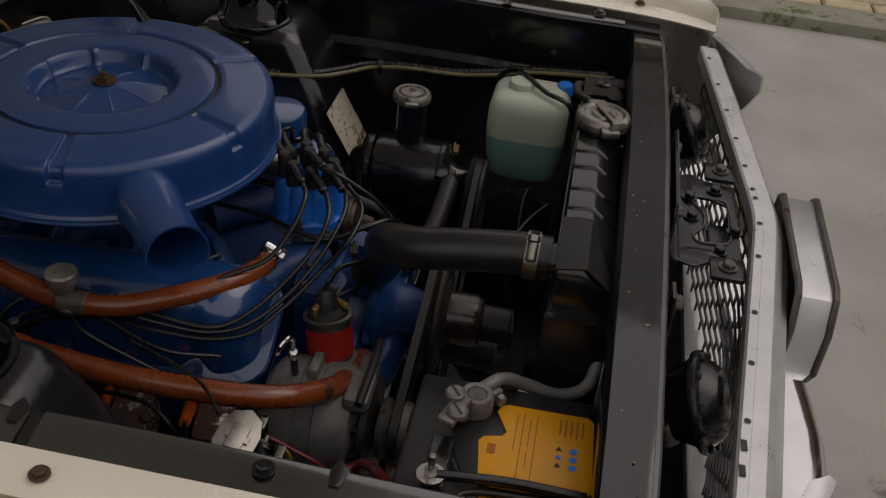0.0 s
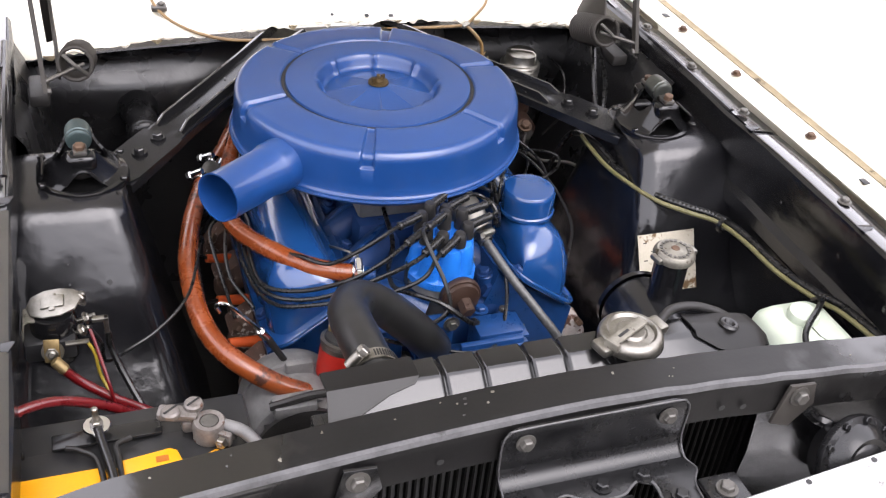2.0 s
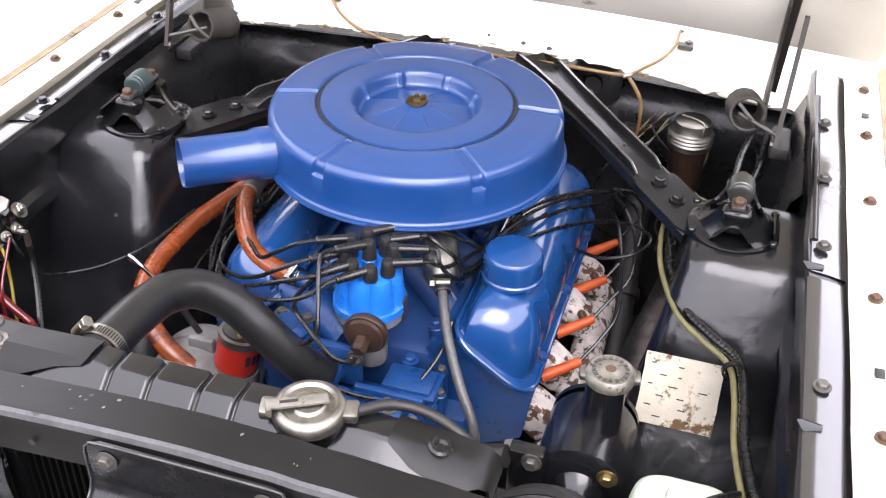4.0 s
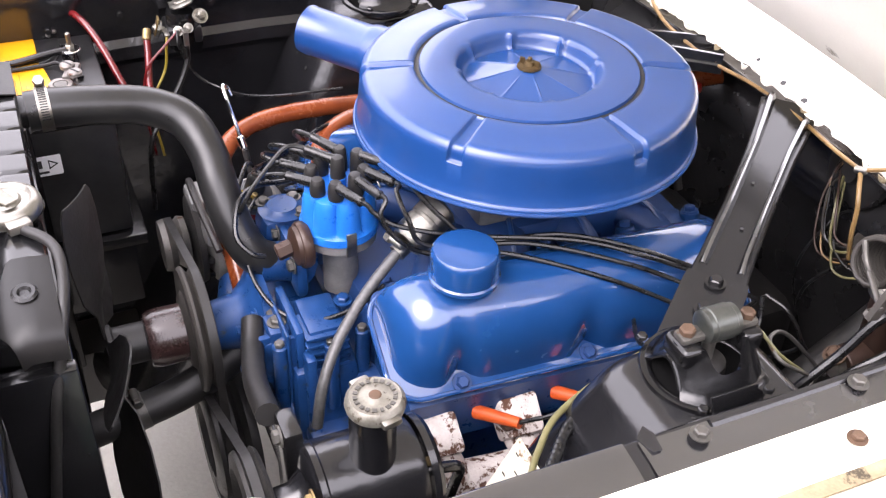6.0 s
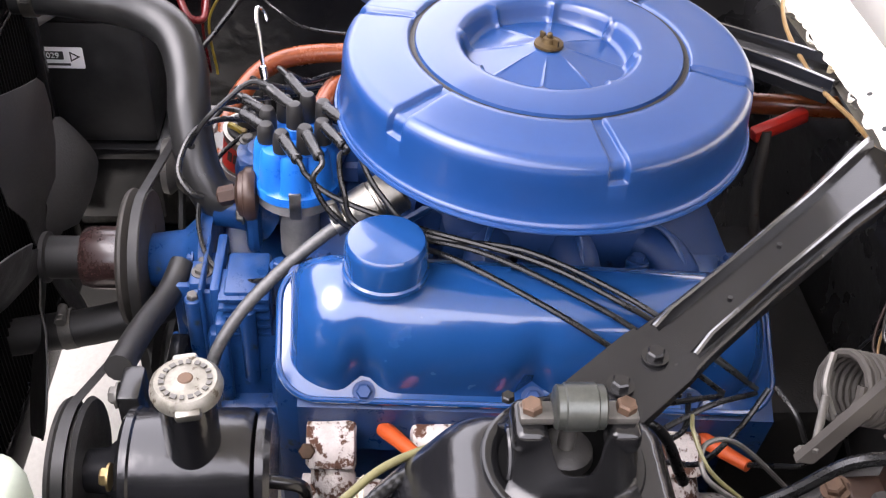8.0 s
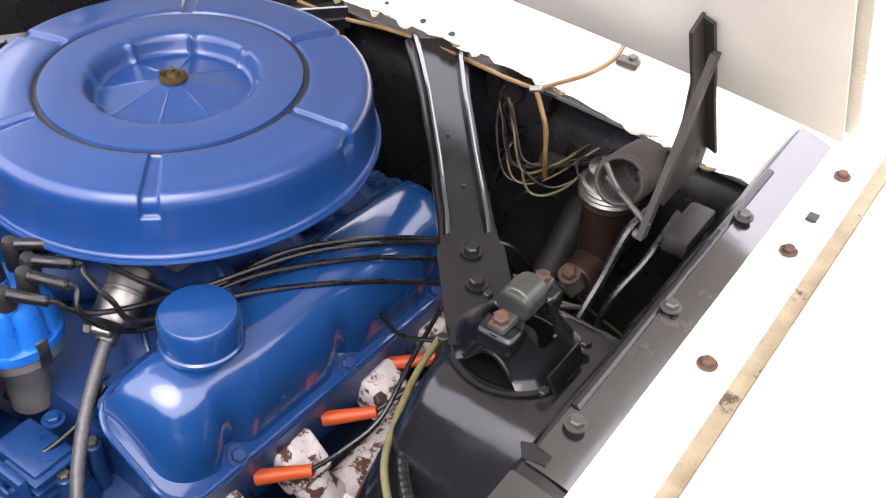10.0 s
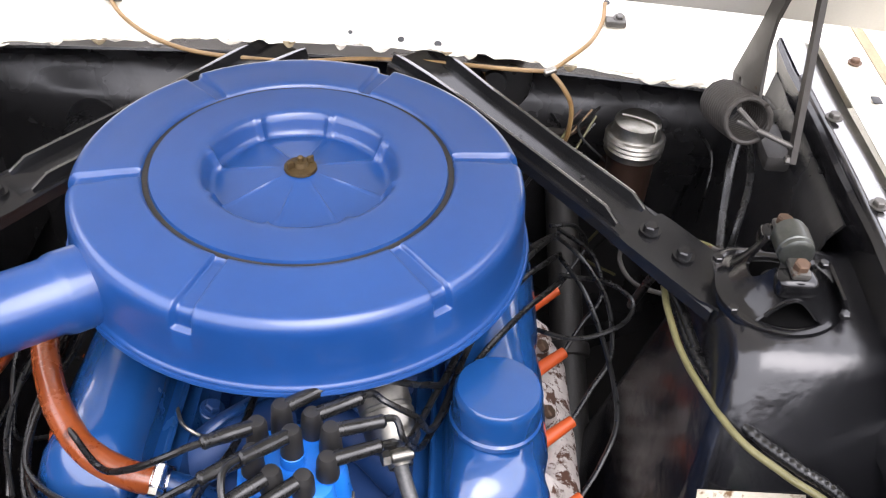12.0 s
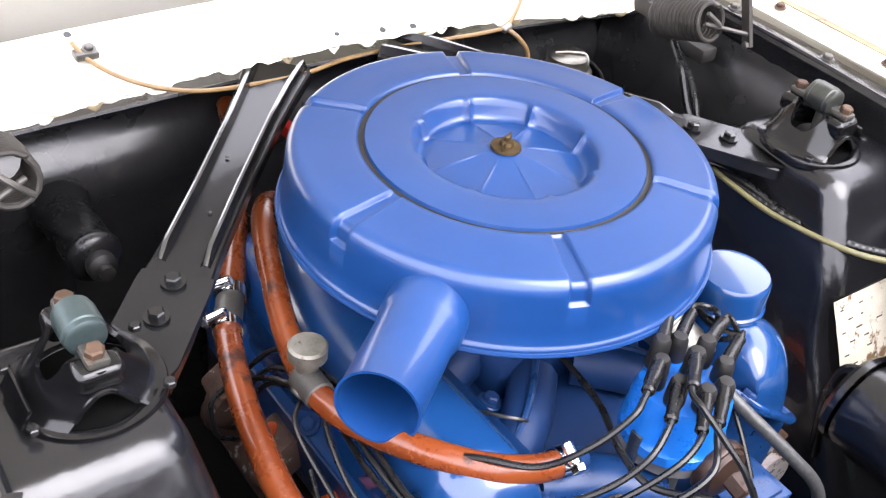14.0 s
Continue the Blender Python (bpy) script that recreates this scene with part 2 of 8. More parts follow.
M_PATINA = mat("tarnished_pale_steel", (0.14, 0.13, 0.105), (0.30, 0.285, 0.245), (0.38, 0.6), metal=0.6, scale=70, bump=0.4, wear=(0.07, 0.055, 0.035), wear_at=0.58, wear_scale=60)
M_WHITE = mat("white_label", (0.78, 0.78, 0.78), (0.82, 0.82, 0.82), (0.4, 0.5), scale=30, bump=0.02)
# ink and black parts; also flat fills for the dark of holes and recesses
M_INK_HOLE = mat("black_ink_and_hole_fill", (0.01, 0.01, 0.01), (0.02, 0.02, 0.02), (0.4, 0.5), scale=30, bump=0.0)
M_BRASS = mat("tarnished_brass", (0.22, 0.15, 0.06), (0.38, 0.29, 0.15), (0.35, 0.55), metal=0.9, scale=60, bump=0.3)
M_CONCRETE = mat("grey_concrete_road", (0.26, 0.25, 0.225), (0.38, 0.365, 0.33), (0.75, 0.9), scale=3, fine=120, bump=0.4, depth=0.004,
                 wear=(0.15, 0.14, 0.12), wear_at=0.62, wear_scale=2.0)
M_KERB = mat("mossy_kerb_stone", (0.17, 0.17, 0.13), (0.27, 0.26, 0.21), (0.8, 0.95), scale=12, bump=0.5, depth=0.004,
             wear=(0.10, 0.12, 0.045), wear_at=0.55, wear_scale=8)
M_BRICK = mat("yellow_grey_paving_brick", (0.36, 0.31, 0.19), (0.50, 0.44, 0.28), (0.75, 0.9), scale=25, bump=0.4, depth=0.003, random_piece=0.22,
              wear=(0.18, 0.19, 0.09), wear_at=0.6, wear_scale=10)
M_MOSS = mat("mossy_joint_sand", (0.09, 0.10, 0.045), (0.16, 0.15, 0.08), (0.9, 1.0), scale=30, bump=0.4)
# reflection-free black that paints the shade inside the tower openings
M_VOID = mat("flat_black_opening_shade", (0.004, 0.004, 0.004), (0.007, 0.007, 0.007), (0.9, 1.0), scale=30, bump=0, ior=1.02)
M_BELL = mat("gloss_black_stove_enamel", (0.0035, 0.0035, 0.004), (0.007, 0.007, 0.0075), (0.10, 0.24), scale=20, fine=160, bump=0.25, depth=0.0014, ior=1.5)
M_BUSH = mat("grey_green_plated_steel", (0.060, 0.066, 0.060), (0.11, 0.115, 0.105), (0.25, 0.42), metal=0.75, scale=50, bump=0.2)
M_BUSH_TEAL = mat("faded_teal_plated_steel", (0.036, 0.058, 0.060), (0.07, 0.095, 0.095), (0.25, 0.45), metal=0.5, scale=50, bump=0.2)
M_BOOTBLACK = mat("shiny_black_moulded_rubber", (0.006, 0.006, 0.006), (0.011, 0.011, 0.011), (0.20, 0.32), scale=60, bump=0.1)
M_HUB = mat("glossy_dark_brown_paint", (0.022, 0.011, 0.010), (0.04, 0.02, 0.018), (0.2, 0.32), scale=30, bump=0.1, coat=0.4)
M_PRINT = mat("dark_orange_print", (0.30, 0.085, 0.004), (0.36, 0.10, 0.005), (0.4, 0.5), scale=30, bump=0.0)
M_HOSEBLACK = mat("shiny_black_rubber_hose", (0.009, 0.009, 0.009), (0.016, 0.016, 0.016), (0.26, 0.38), scale=40, fine=300, bump=0.15, ior=1.5)
M_DUST = mat("dusty_grey_brown_steel", (0.026, 0.023, 0.020), (0.050, 0.045, 0.039), (0.5, 0.7), metal=0.2, scale=30, bump=0.3,
             wear=(0.05, 0.03, 0.018), wear_at=0.64, wear_scale=30)
M_RUSTED_IRON = mat("rusted_flaking_iron", (0.05, 0.026, 0.018), (0.12, 0.07, 0.05), (0.7, 0.9), scale=60, bump=0.8, depth=0.003,
                    wear=(0.45, 0.41, 0.37), wear_at=0.57, wear_scale=50)
M_UNSEEN_WALL = mat("unseen_wall_brown", (0.10, 0.075, 0.06), (0.16, 0.12, 0.10), (0.8, 0.95), scale=4, bump=0.3)


# ---- mesh tools ----
def finish(bm, flat=False, angle=38):
    bmesh.ops.recalc_face_normals(bm, faces=bm.faces)
    me = bpy.data.meshes.new("m")
    bm.to_mesh(me)
    bm.free()
    if not flat:
        me.polygons.foreach_set("use_smooth", [True] * len(me.polygons))
        me.set_sharp_from_angle(angle=radians(angle))
    return me


def thing(name, at, label, category, group="", kind=""):
    """An Empty at the base of a thing."""
    ob = new(name)
    ob.empty_display_size = 0.02
    ob.location = at
    return tagged(ob, label, category, group, kind)


def part(name, bm, material, parent, label="", angle=38, flat=False):
    """Links a bmesh in world metres as ONE mesh under a thing or a part."""
    root = parent
    while root.parent:
        root = root.parent
    bmesh.ops.translate(bm, verts=bm.verts, vec=-Vector(root.location))
    me = finish(bm, flat, angle)
    me.materials.append(material)
    ob = new(name, me)
    ob.parent = parent
    return tagged(ob, label)


def single(name, bm, material, label, category, group="", kind="", at=None, angle=38):
    """A thing of one mesh; its origin lies at its own middle or at the given place."""
    if at is None:
        lo = [min(v.co[i] for v in bm.verts) for i in range(3)]
        hi = [max(v.co[i] for v in bm.verts) for i in range(3)]
        at = ((lo[0] + hi[0]) / 2, (lo[1] + hi[1]) / 2, lo[2])
    bmesh.ops.translate(bm, verts=bm.verts, vec=-Vector(at))
    me = finish(bm, angle=angle)
    me.materials.append(material)
    ob = new(name, me)
    ob.location = at
    return tagged(ob, label, category, group, kind)


def towards(at, way, up=(0, 0, 1)):
    """The pose at a place whose z axis points along way."""
    return Matrix.Translation(at) @ Vector(way).to_track_quat("Z", "Y").to_matrix().to_4x4()


def join(*bms):
    out = bms[0]
    for b in bms[1:]:
        me = bpy.data.meshes.new("j")
        b.to_mesh(me)
        out.from_mesh(me)
        bpy.data.meshes.remove(me)
        b.free()
    return out


def lathe(profile, m=None, seg=32, closed=False):
    """Turns (r, z) round the z axis of the pose m."""
    bm = bmesh.new()
    rings = []
    for r, z in profile:
        if r < 1e-6:
            rings.append([bm.verts.new((0, 0, z))])
        else:
            rings.append([bm.verts.new((r * math.cos(2 * math.pi * i / seg), r * math.sin(2 * math.pi * i / seg), z)) for i in range(seg)])
    pairs = list(zip(rings, rings[1:])) + ([(rings[-1], rings[0])] if closed else [])
    for a, b in pairs:
        for i in range(seg):
            j = (i + 1) % seg
            if len(a) == 1 and len(b) > 1:
                bm.faces.new((a[0], b[i], b[j]))
            elif len(b) == 1 and len(a) > 1:
                bm.faces.new((a[i], a[j], b[0]))
            elif len(a) > 1:
                bm.faces.new((a[i], a[j], b[j], b[i]))
    if m is not None:
        bm.transform(m)
    return bm


def cyl(a, b, r, seg=24, bevel=0.0015, r2=None):
    """A closed cylinder or cone from a to b with softened rims."""
    a, b = Vector(a), Vector(b)
    h, r2 = (b - a).length, r if r2 is None else r2
    c = min(bevel, h / 3, r / 3)
    return lathe([(0, 0), (r - c, 0), (r, c), (r2, h - c), (r2 - c, h), (0, h)], towards(a, b - a), seg)


def box(lo, hi, bevel=0.003, seg=2, m=None):
    bm = bmesh.new()
    bmesh.ops.create_cube(bm, size=1)
    for v in bm.verts:
        v.co = [lo[i] + (v.co[i] + 0.5) * (hi[i] - lo[i]) for i in range(3)]
    if bevel:
        bmesh.ops.bevel(bm, geom=bm.edges[:], offset=bevel, segments=seg, profile=0.5, affect="EDGES")
    if m is not None:
        bm.transform(m)
    return bm


def spline(pts, per=8):
    """A smooth way through the points."""
    p = [Vector(q) for q in pts]
    p = [2 * p[0] - p[1]] + p + [2 * p[-1] - p[-2]]
    out = []
    for a, b, c, d in zip(p, p[1:], p[2:], p[3:]):
        for k in range(per):
            t = k / per
            out.append(0.5 * (2 * b + (c - a) * t + (2 * a - 5 * b + 4 * c - d) * t * t + (3 * b - a - 3 * c + d) * t ** 3))
    return out + [p[-2]]


def tube(pts, r, seg=12, per=8, smooth=True, ends=True, wobble=0.0):
    """A round tube along a way; r is a number or a function of 0..1."""
    way = spline(pts, per) if smooth else [Vector(q) for q in pts]
    bm, rings, n = bmesh.new(), [], len(way)
    side = None
    for i, q in enumerate(way):
        ahead = (way[min(i + 1, n - 1)] - way[max(i - 1, 0)]).normalized()
        if side is None:
            side = ahead.orthogonal().normalized()
        side = (side - ahead * side.dot(ahead)).normalized()
        up = ahead.cross(side)
        rad = r(i / (n - 1)) if callable(r) else r
        if wobble:
            rad *= 1 + wobble * noise.noise(q * 60)
        rings.append([bm.verts.new(q + rad * (side * math.cos(2 * math.pi * k / seg) + up * math.sin(2 * math.pi * k / seg))) for k in range(seg)])
    for a, b in zip(rings, rings[1:]):
        for k in range(seg):
            bm.faces.new((a[k], a[(k + 1) % seg], b[(k + 1) % seg], b[k]))
    if ends:
        bm.faces.new(rings[0][::-1]), bm.faces.new(rings[-1])
    return bm


def loft(sections, thick=0.0, close=False, caps=False):
    """Quads between rows of points; thick makes it a shell."""
    bm = bmesh.new()
    rows = [[bm.verts.new(p) for p in s] for s in sections]
    for a, b in zip(rows, rows[1:]):
        m = len(a)
        for i in range(m if close else m - 1):
            bm.faces.new((a[i], a[(i + 1) % m], b[(i + 1) % m], b[i]))
    if caps:
        bm.faces.new(rows[0][::-1]), bm.faces.new(rows[-1])
    bmesh.ops.recalc_face_normals(bm, faces=bm.faces)
    if thick:
        bmesh.ops.solidify(bm, geom=bm.faces[:], thickness=thick)
    return bm


def plate(outline, holes, thick, m, bevel=0.0008):
    """A flat sheet in the xy plane of the pose m, with holes."""
    cu = bpy.data.curves.new("c", "CURVE")
    cu.dimensions, cu.fill_mode, cu.extrude, cu.bevel_depth, cu.bevel_resolution = "2D", "BOTH", max(thick / 2 - bevel, 1e-4), bevel, 1
    for ring in (outline, *holes):
        s = cu.splines.new("POLY")
        s.points.add(len(ring) - 1)
        for pt, (x, y) in zip(s.points, ring):
            pt.co = (x, y, 0, 1)
        s.use_cyclic_u = True
    ob = bpy.data.objects.new("c", cu)
    me = bpy.data.meshes.new_from_object(ob)
    bm = bmesh.new()
    bm.from_mesh(me)
    bpy.data.objects.remove(ob)
    bpy.data.curves.remove(cu)
    bpy.data.meshes.remove(me)
    bmesh.ops.remove_doubles(bm, verts=bm.verts, dist=1e-5)
    bm.transform(m)
    return bm


def rounded(x0, y0, x1, y1, r, n=5):
    out = []
    for cx, cy, a0 in ((x1 - r, y0 + r, -90), (x1 - r, y1 - r, 0), (x0 + r, y1 - r, 90), (x0 + r, y0 + r, 180)):
        out += [(cx + r * math.cos(radians(a0 + 90 * k / n)), cy + r * math.sin(radians(a0 + 90 * k / n))) for k in range(n + 1)]
    return out


def ring(cx, cy, r, n=20):
    return [(cx + r * math.cos(2 * math.pi * k / n), cy + r * math.sin(2 * math.pi * k / n)) for k in range(n)]


def letters(text, size, m, thick=0.0004):
    cu = bpy.data.curves.new("t", "FONT")
    cu.body, cu.size, cu.extrude, cu.align_x, cu.align_y = text, size, thick, "CENTER", "CENTER"
    ob = bpy.data.objects.new("t", cu)
    me = bpy.data.meshes.new_from_object(ob)
    bm = bmesh.new()
    bm.from_mesh(me)
    bpy.data.objects.remove(ob)
    bm.transform(m)
    return bm


def bolt(name, at, way, r, parent, material=None, washer=True, label=""):
    """A hexagon head on a washer, as one part."""
    m = towards(at, way)
    bm = lathe([(0, 0), (r, 0), (r, r * 0.75), (r * 0.8, r * 0.95), (0, r * 0.95)], m, 6)
    if washer:
        bm = join(bm, lathe([(0, -r * 0.1), (r * 1.45, -r * 0.1), (r * 1.45, r * 0.15), (0, r * 0.15)], m, 20))
    return part(name, bm, material or M_SATIN, parent, label, angle=25)


def clamp(parent, at, way, r, material=None, screw=(0, 0, 1), name="hose_clamp", slots=0):
    """A worm-drive clamp: a band with a raised screw box, and dark slots cut across the band's far half."""
    w = 0.007
    m = towards(at, way)
    band = lathe([(r, -w), (r + 0.0016, -w), (r + 0.0016, w), (r, w)], m, 28, closed=True)
    s = Vector(screw)
    s = (s - Vector(way).normalized() * s.dot(Vector(way).normalized())).normalized()
    across = Vector(way).normalized().cross(s)
    c = Vector(at) + s * (r + 0.005)
    housing = cyl(c - across * 0.010, c + across * 0.010, 0.0055, 12)
    head = cyl(c + across * 0.010, c + across * 0.017, 0.0065, 6, 0.0008)
    ob = part(name, join(band, housing, head), material or M_STEEL, parent, "bright steel worm-drive clamp")
    axis = Vector(way).normalized()
    for k in range(slots):
        a = radians(46 + 6.5 * k)
        out = s * math.cos(a) + across * math.sin(a)
        side = axis.cross(out)
        p = Vector(at) + out * (r + 0.0017)
        mm = Matrix((( *side, 0), (*axis, 0), (*out, 0), (0, 0, 0, 1))).transposed()
        mm.translation = p
        part("slot", box((-0.0007, -0.0042, -0.0003), (0.0007, 0.0042, 0.0004), 0, m=mm), M_INK_HOLE, ob, "dark cut slot", flat=True)
    return ob


def mx(s, x):
    """x on the right side (s = 1) or mirrored about the car's middle (s = -1)."""
    return XM + s * (x - XM)


# ---- the ground ----
bm = bmesh.new()
bmesh.ops.create_grid(bm, x_segments=2, y_segments=2, size=150)
ground = single("ground", bm, M_CONCRETE, "worn light grey concrete road surface", "road", kind="structure", at=(0, 0, 0))
kerb = single("kerb", box((3.02, -20, -0.1), (3.20, 20, 0.05), 0.015), M_KERB, "low mossy stone kerb along the pavement", "kerb", kind="structure", at=(3.11, 0, 0))
bm = box((3.20, -20, -0.1), (12, 20, 0.035), 0)
pavement = single("pavement", bm, M_MOSS, "pavement of yellow-grey bricks with mossy joints", "pavement", kind="structure", at=(3.2, 0, 0))

# plain walls added out of view to close the street and darken low reflections
for nm, lo, hi in (("unseen_wall_east", (12.0, -14, 0), (12.4, 16, 6)), ("unseen_wall_west", (-22.4, -14, 0), (-22.0, 16, 6)), ("unseen_wall_north", (-22, 16.0, 0), (12, 16.4, 6)), ("unseen_wall_south", (-22, -14.4, 0), (12, -14.0, 5.0))):
    single(nm, box(lo, hi, 0.05), M_UNSEEN_WALL, "plain brown wall added out of view to darken low reflections", "house wall", kind="structure")


# ---- body panels ----
def side_panels(s):
    side = "driver" if s > 0 else "passenger"
    X = lambda x: mx(s, x)
    grp = "inner fenders"
    # inner fender: top flange, wall with a pressed bead, floor slope
    prof = [(0.558, 0.8855), (0.535, 0.8905), (0.514, 0.8930), (0.510, 0.889), (0.510, 0.845), (0.516, 0.835), (0.516, 0.800), (0.508, 0.790), (0.508, 0.770),
            (0.518, 0.758), (0.522, 0.60), (0.50, 0.45), (0.44, 0.33), (0.40, 0.24)]
    ys = [-0.655, -0.60, -0.5, -0.4, -0.3, -0.2, -0.1, 0, 0.1, 0.2, 0.30, 0.40]
    rows = []
    for y in ys:
        dip = -0.004 * max(0, (-0.45 - y) / 0.2)
        rows.append([(X(x + 0.0015 * math.sin(y * 31 + x * 40)), y, z + dip + 0.0012 * math.sin(y * 17)) for x, z in prof])
    apron = thing("inner_fender", (X(0.51), -0.15, 0.24), f"glossy black {side}-side inner fender with a bolted top flange", "car panel", grp)
    part("panel", loft(rows, 0.002), M_BLACK, apron)
    for y in (-0.56, -0.36, -0.116, 0.039, 0.19):
        bolt("bolt", (X(0.529), y, 0.897), (0, 0, 1), 0.0062, apron, M_DULLSTEEL if s > 0 else M_SATIN)
    bead = [[(X(x), y, z + 0.0012 * math.sin(y * 17)) for x, z in ((0.5145, 0.8935), (0.5165, 0.8962), (0.5195, 0.8968), (0.5225, 0.8955), (0.5245, 0.8930))] for y in [-0.10 + 0.02 * k for k in range(20)]]
    part("bead", loft(bead, 0.0), M_BLACK, apron)
    lap = [[(X(x), y, z + 0.0026 + 0.0012 * math.sin(y * 17) - 0.004 * max(0, (-0.45 - y) / 0.2)) for x, z in ((0.5125, 0.8915), (0.5150, 0.8930), (0.535, 0.8907), (0.552, 0.8872))] for y in [-0.60 + 0.0325 * k for k in range(14)]]
    part("lap_plate", loft(lap, 0.0016), M_RAISED_SHEEN, apron)
    skin = [[(X(x), y, z + 0.0016 + 0.0012 * math.sin(y * 17)) for x, z in ((0.5165, 0.8930), (0.526, 0.8921), (0.537, 0.8905), (0.548, 0.8884), (0.556, 0.8865))] for y in [-0.165 + 0.0283 * k for k in range(20)]]
    part("top_flange", loft(skin, 0.0), M_RAISED_SHEEN, apron, "glossy top flange")
    # weld tabs that stand up from the flange's inner edge
    for y in (-0.155, -0.415):
        tab = loft([[(X(0.513), y - 0.009, 0.8945), (X(0.530), y - 0.004, 0.8950)], [(X(0.506), y, 0.8985), (X(0.530), y, 0.8955)], [(X(0.513), y + 0.007, 0.8945), (X(0.530), y + 0.004, 0.8950)]], 0.0015)
        part("tab", tab, M_BLACK, apron)
    for y, z in ((-0.50, 0.83), (-0.42, 0.72), (-0.33, 0.70), (-0.50, 0.70), (-0.27, 0.84), (-0.4, 0.84)):
        bolt("bolt", (X(0.512), y, z), (-s, 0, 0), 0.004, apron, M_SATIN)
    # fender: bolted flange, gutter, crown and outer skin
    fender = thing("fender", (X(0.86), 0.0, 0.25), f"cream painted {side}-side front fender with a rusty-bolted flange", "car fender", "front fenders")
    fp = [(0.555, 0.899), (0.566, 0.9005), (0.603, 0.9005), (0.609, 0.897), (0.616, 0.899), (0.624, 0.912), (0.638, 0.922), (0.68, 0.930), (0.74, 0.928), (0.80, 0.915),
          (0.845, 0.888), (0.868, 0.84), (0.875, 0.77), (0.872, 0.68), (0.86, 0.55), (0.84, 0.40), (0.82, 0.26)]
    rows = []
    for y in [-0.738, -0.734, -0.725, -0.71, -0.69, -0.66, -0.63, -0.59, -0.54, -0.48, -0.4, -0.2, 0, 0.2, 0.4, 0.6, 0.8, 1.0, 1.2]:
        k = min(1.0, max(0.0, (-0.44 - y) / 0.298))        # the nose rounds inwards
        w = max(0.06, (1 - k ** 2.6) ** 0.55)
        rows.append([(X((x if x < 0.575 else 0.575 + (x - 0.575) * w) - 0.035 * k ** 3), y, z - 0.006 * k * k * (x > 0.61)) for x, z in fp])
    part("panel", loft(rows, 0.0025), M_CREAM, fender)
    for y in (-0.62, -0.42, -0.208, -0.009, 0.16, 0.30):
        bolt("bolt", (X(0.581), y, 0.9035), (0, 0, 1), 0.0056, fender, M_RUSTY, label="rusty bolt")
    # tan-brown strip laid along the gutter
    gutter_rows = [[(X(x), y, z + 0.0012 + 0.0008 * noise.noise((y * 40, x, s))) for x, z in ((0.6035, 0.9005), (0.607, 0.8995), (0.611, 0.8990), (0.6165, 0.9005 + 0.001 * noise.noise((y * 25, 0, s))))] for y in [-0.70 + 0.02 * k for k in range(72)]]
    part("gutter_strip", loft(gutter_rows, 0.001), M_TAN, fender, "tan-brown strip along the gutter")
    for y in (-0.33, 0.22):
        part("slot", box((X(0.581) - 0.005, y - 0.007, 0.9025), (X(0.581) + 0.005, y + 0.007, 0.9042), 0.0008), M_INK_HOLE, fender, "dark punched slot")
    # shock tower
    tower = thing("shock_tower", (X(0.45), 0, 0.30), f"glossy black suspension tower on the {side} side", "shock tower", "shock towers")

    def sect(z):
        k = (0.845 - z) / 0.40
        x0, x1, y0, y1 = 0.382 - 0.085 * k, 0.530 + 0.03 * k, -0.112 - 0.225 * k, 0.040 + 0.08 * k
        if z < 0.74:     # the front face stands steeper, then flares at the foot
            y0 = -0.171 - 0.34 * (0.74 - z) - 0.50 * 0.014 * math.log(1 + math.exp((0.676 - z) / 0.014))
        return rounded(x0, y0, x1, y1, 0.026 + 0.016 * k, 8)

    rows = []
    for z, shrink in ((0.30, 0), (0.45, 0), (0.55, 0), (0.60, 0), (0.62, 0), (0.64, 0), (0.65, 0), (0.66, 0), (0.67, 0), (0.68, 0), (0.69, 0), (0.70, 0), (0.72, 0), (0.735, 0), (0.745, 0), (0.76, 0), (0.78, 0), (0.80, 0), (0.827, 0.0004), (0.834, 0.0020), (0.8396, 0.0060), (0.8436, 0.0120), (0.8460, 0.0195), (0.847, 0.029), (0.847, 0.06), (0.847, 0.1249)):
        pts = sect(z)
        cx, cy = 0.455, -0.035
        rows.append([(X(x + (cx - x) * shrink * 8), y + (cy - y) * shrink * 8, z) for x, y in pts])
    part("body", loft(rows, 0.0, close=True), M_BLACK, tower)
    if s < 0:
        for x, z, r in ((-0.384, 0.762, 0.0032), (-0.430, 0.786, 0.0014), (-0.431, 0.764, 0.0014)):
            part("hole", lathe([(0, 0.0008), (r, 0.0008)], towards((x, -0.112 - 0.5625 * (0.845 - z), z), (0, -0.87, 0.49)), 12), M_INK_HOLE, tower, "small dark hole")
    # rounded collar round the shock hole
    cx, cy = X(0.430), -0.036
    part("collar", lathe([(0.044, -0.004), (0.0575, -0.004), (0.0575, 0.001), (0.056, 0.004), (0.052, 0.0055), (0.047, 0.004), (0.044, 0.001)], pose(cx, cy, 0.846), 44, closed=True), M_BELL, tower)
    part("hole", lathe([(0, 0.0015), (0.047, 0.0015)], pose(cx, cy, 0.846), 30), M_VOID, tower, "black disc painted as the opening's shade")
    rear = [[(X(x + 0.004 * noise.noise((y * 14, z * 14, s))), y, z) for x, z in ((0.508, 0.868), (0.496, 0.850), (0.486, 0.80), (0.470, 0.73), (0.452, 0.66), (0.43, 0.56))] for y in [0.045 + 0.0275 * k for k in range(13)]]
    part("rear_panel", loft(rear, 0.003), M_FIREWALL, apron)
    # upper shock mount: a flared bridge, arched in front, with two posts that carry the bushing
    mount = thing("shock_mount", (cx, cy, 0.848), f"black flared shock mount with a steel bushing on the {side} tower", "shock mount", "shock mounts")
    rows, n = [], 96
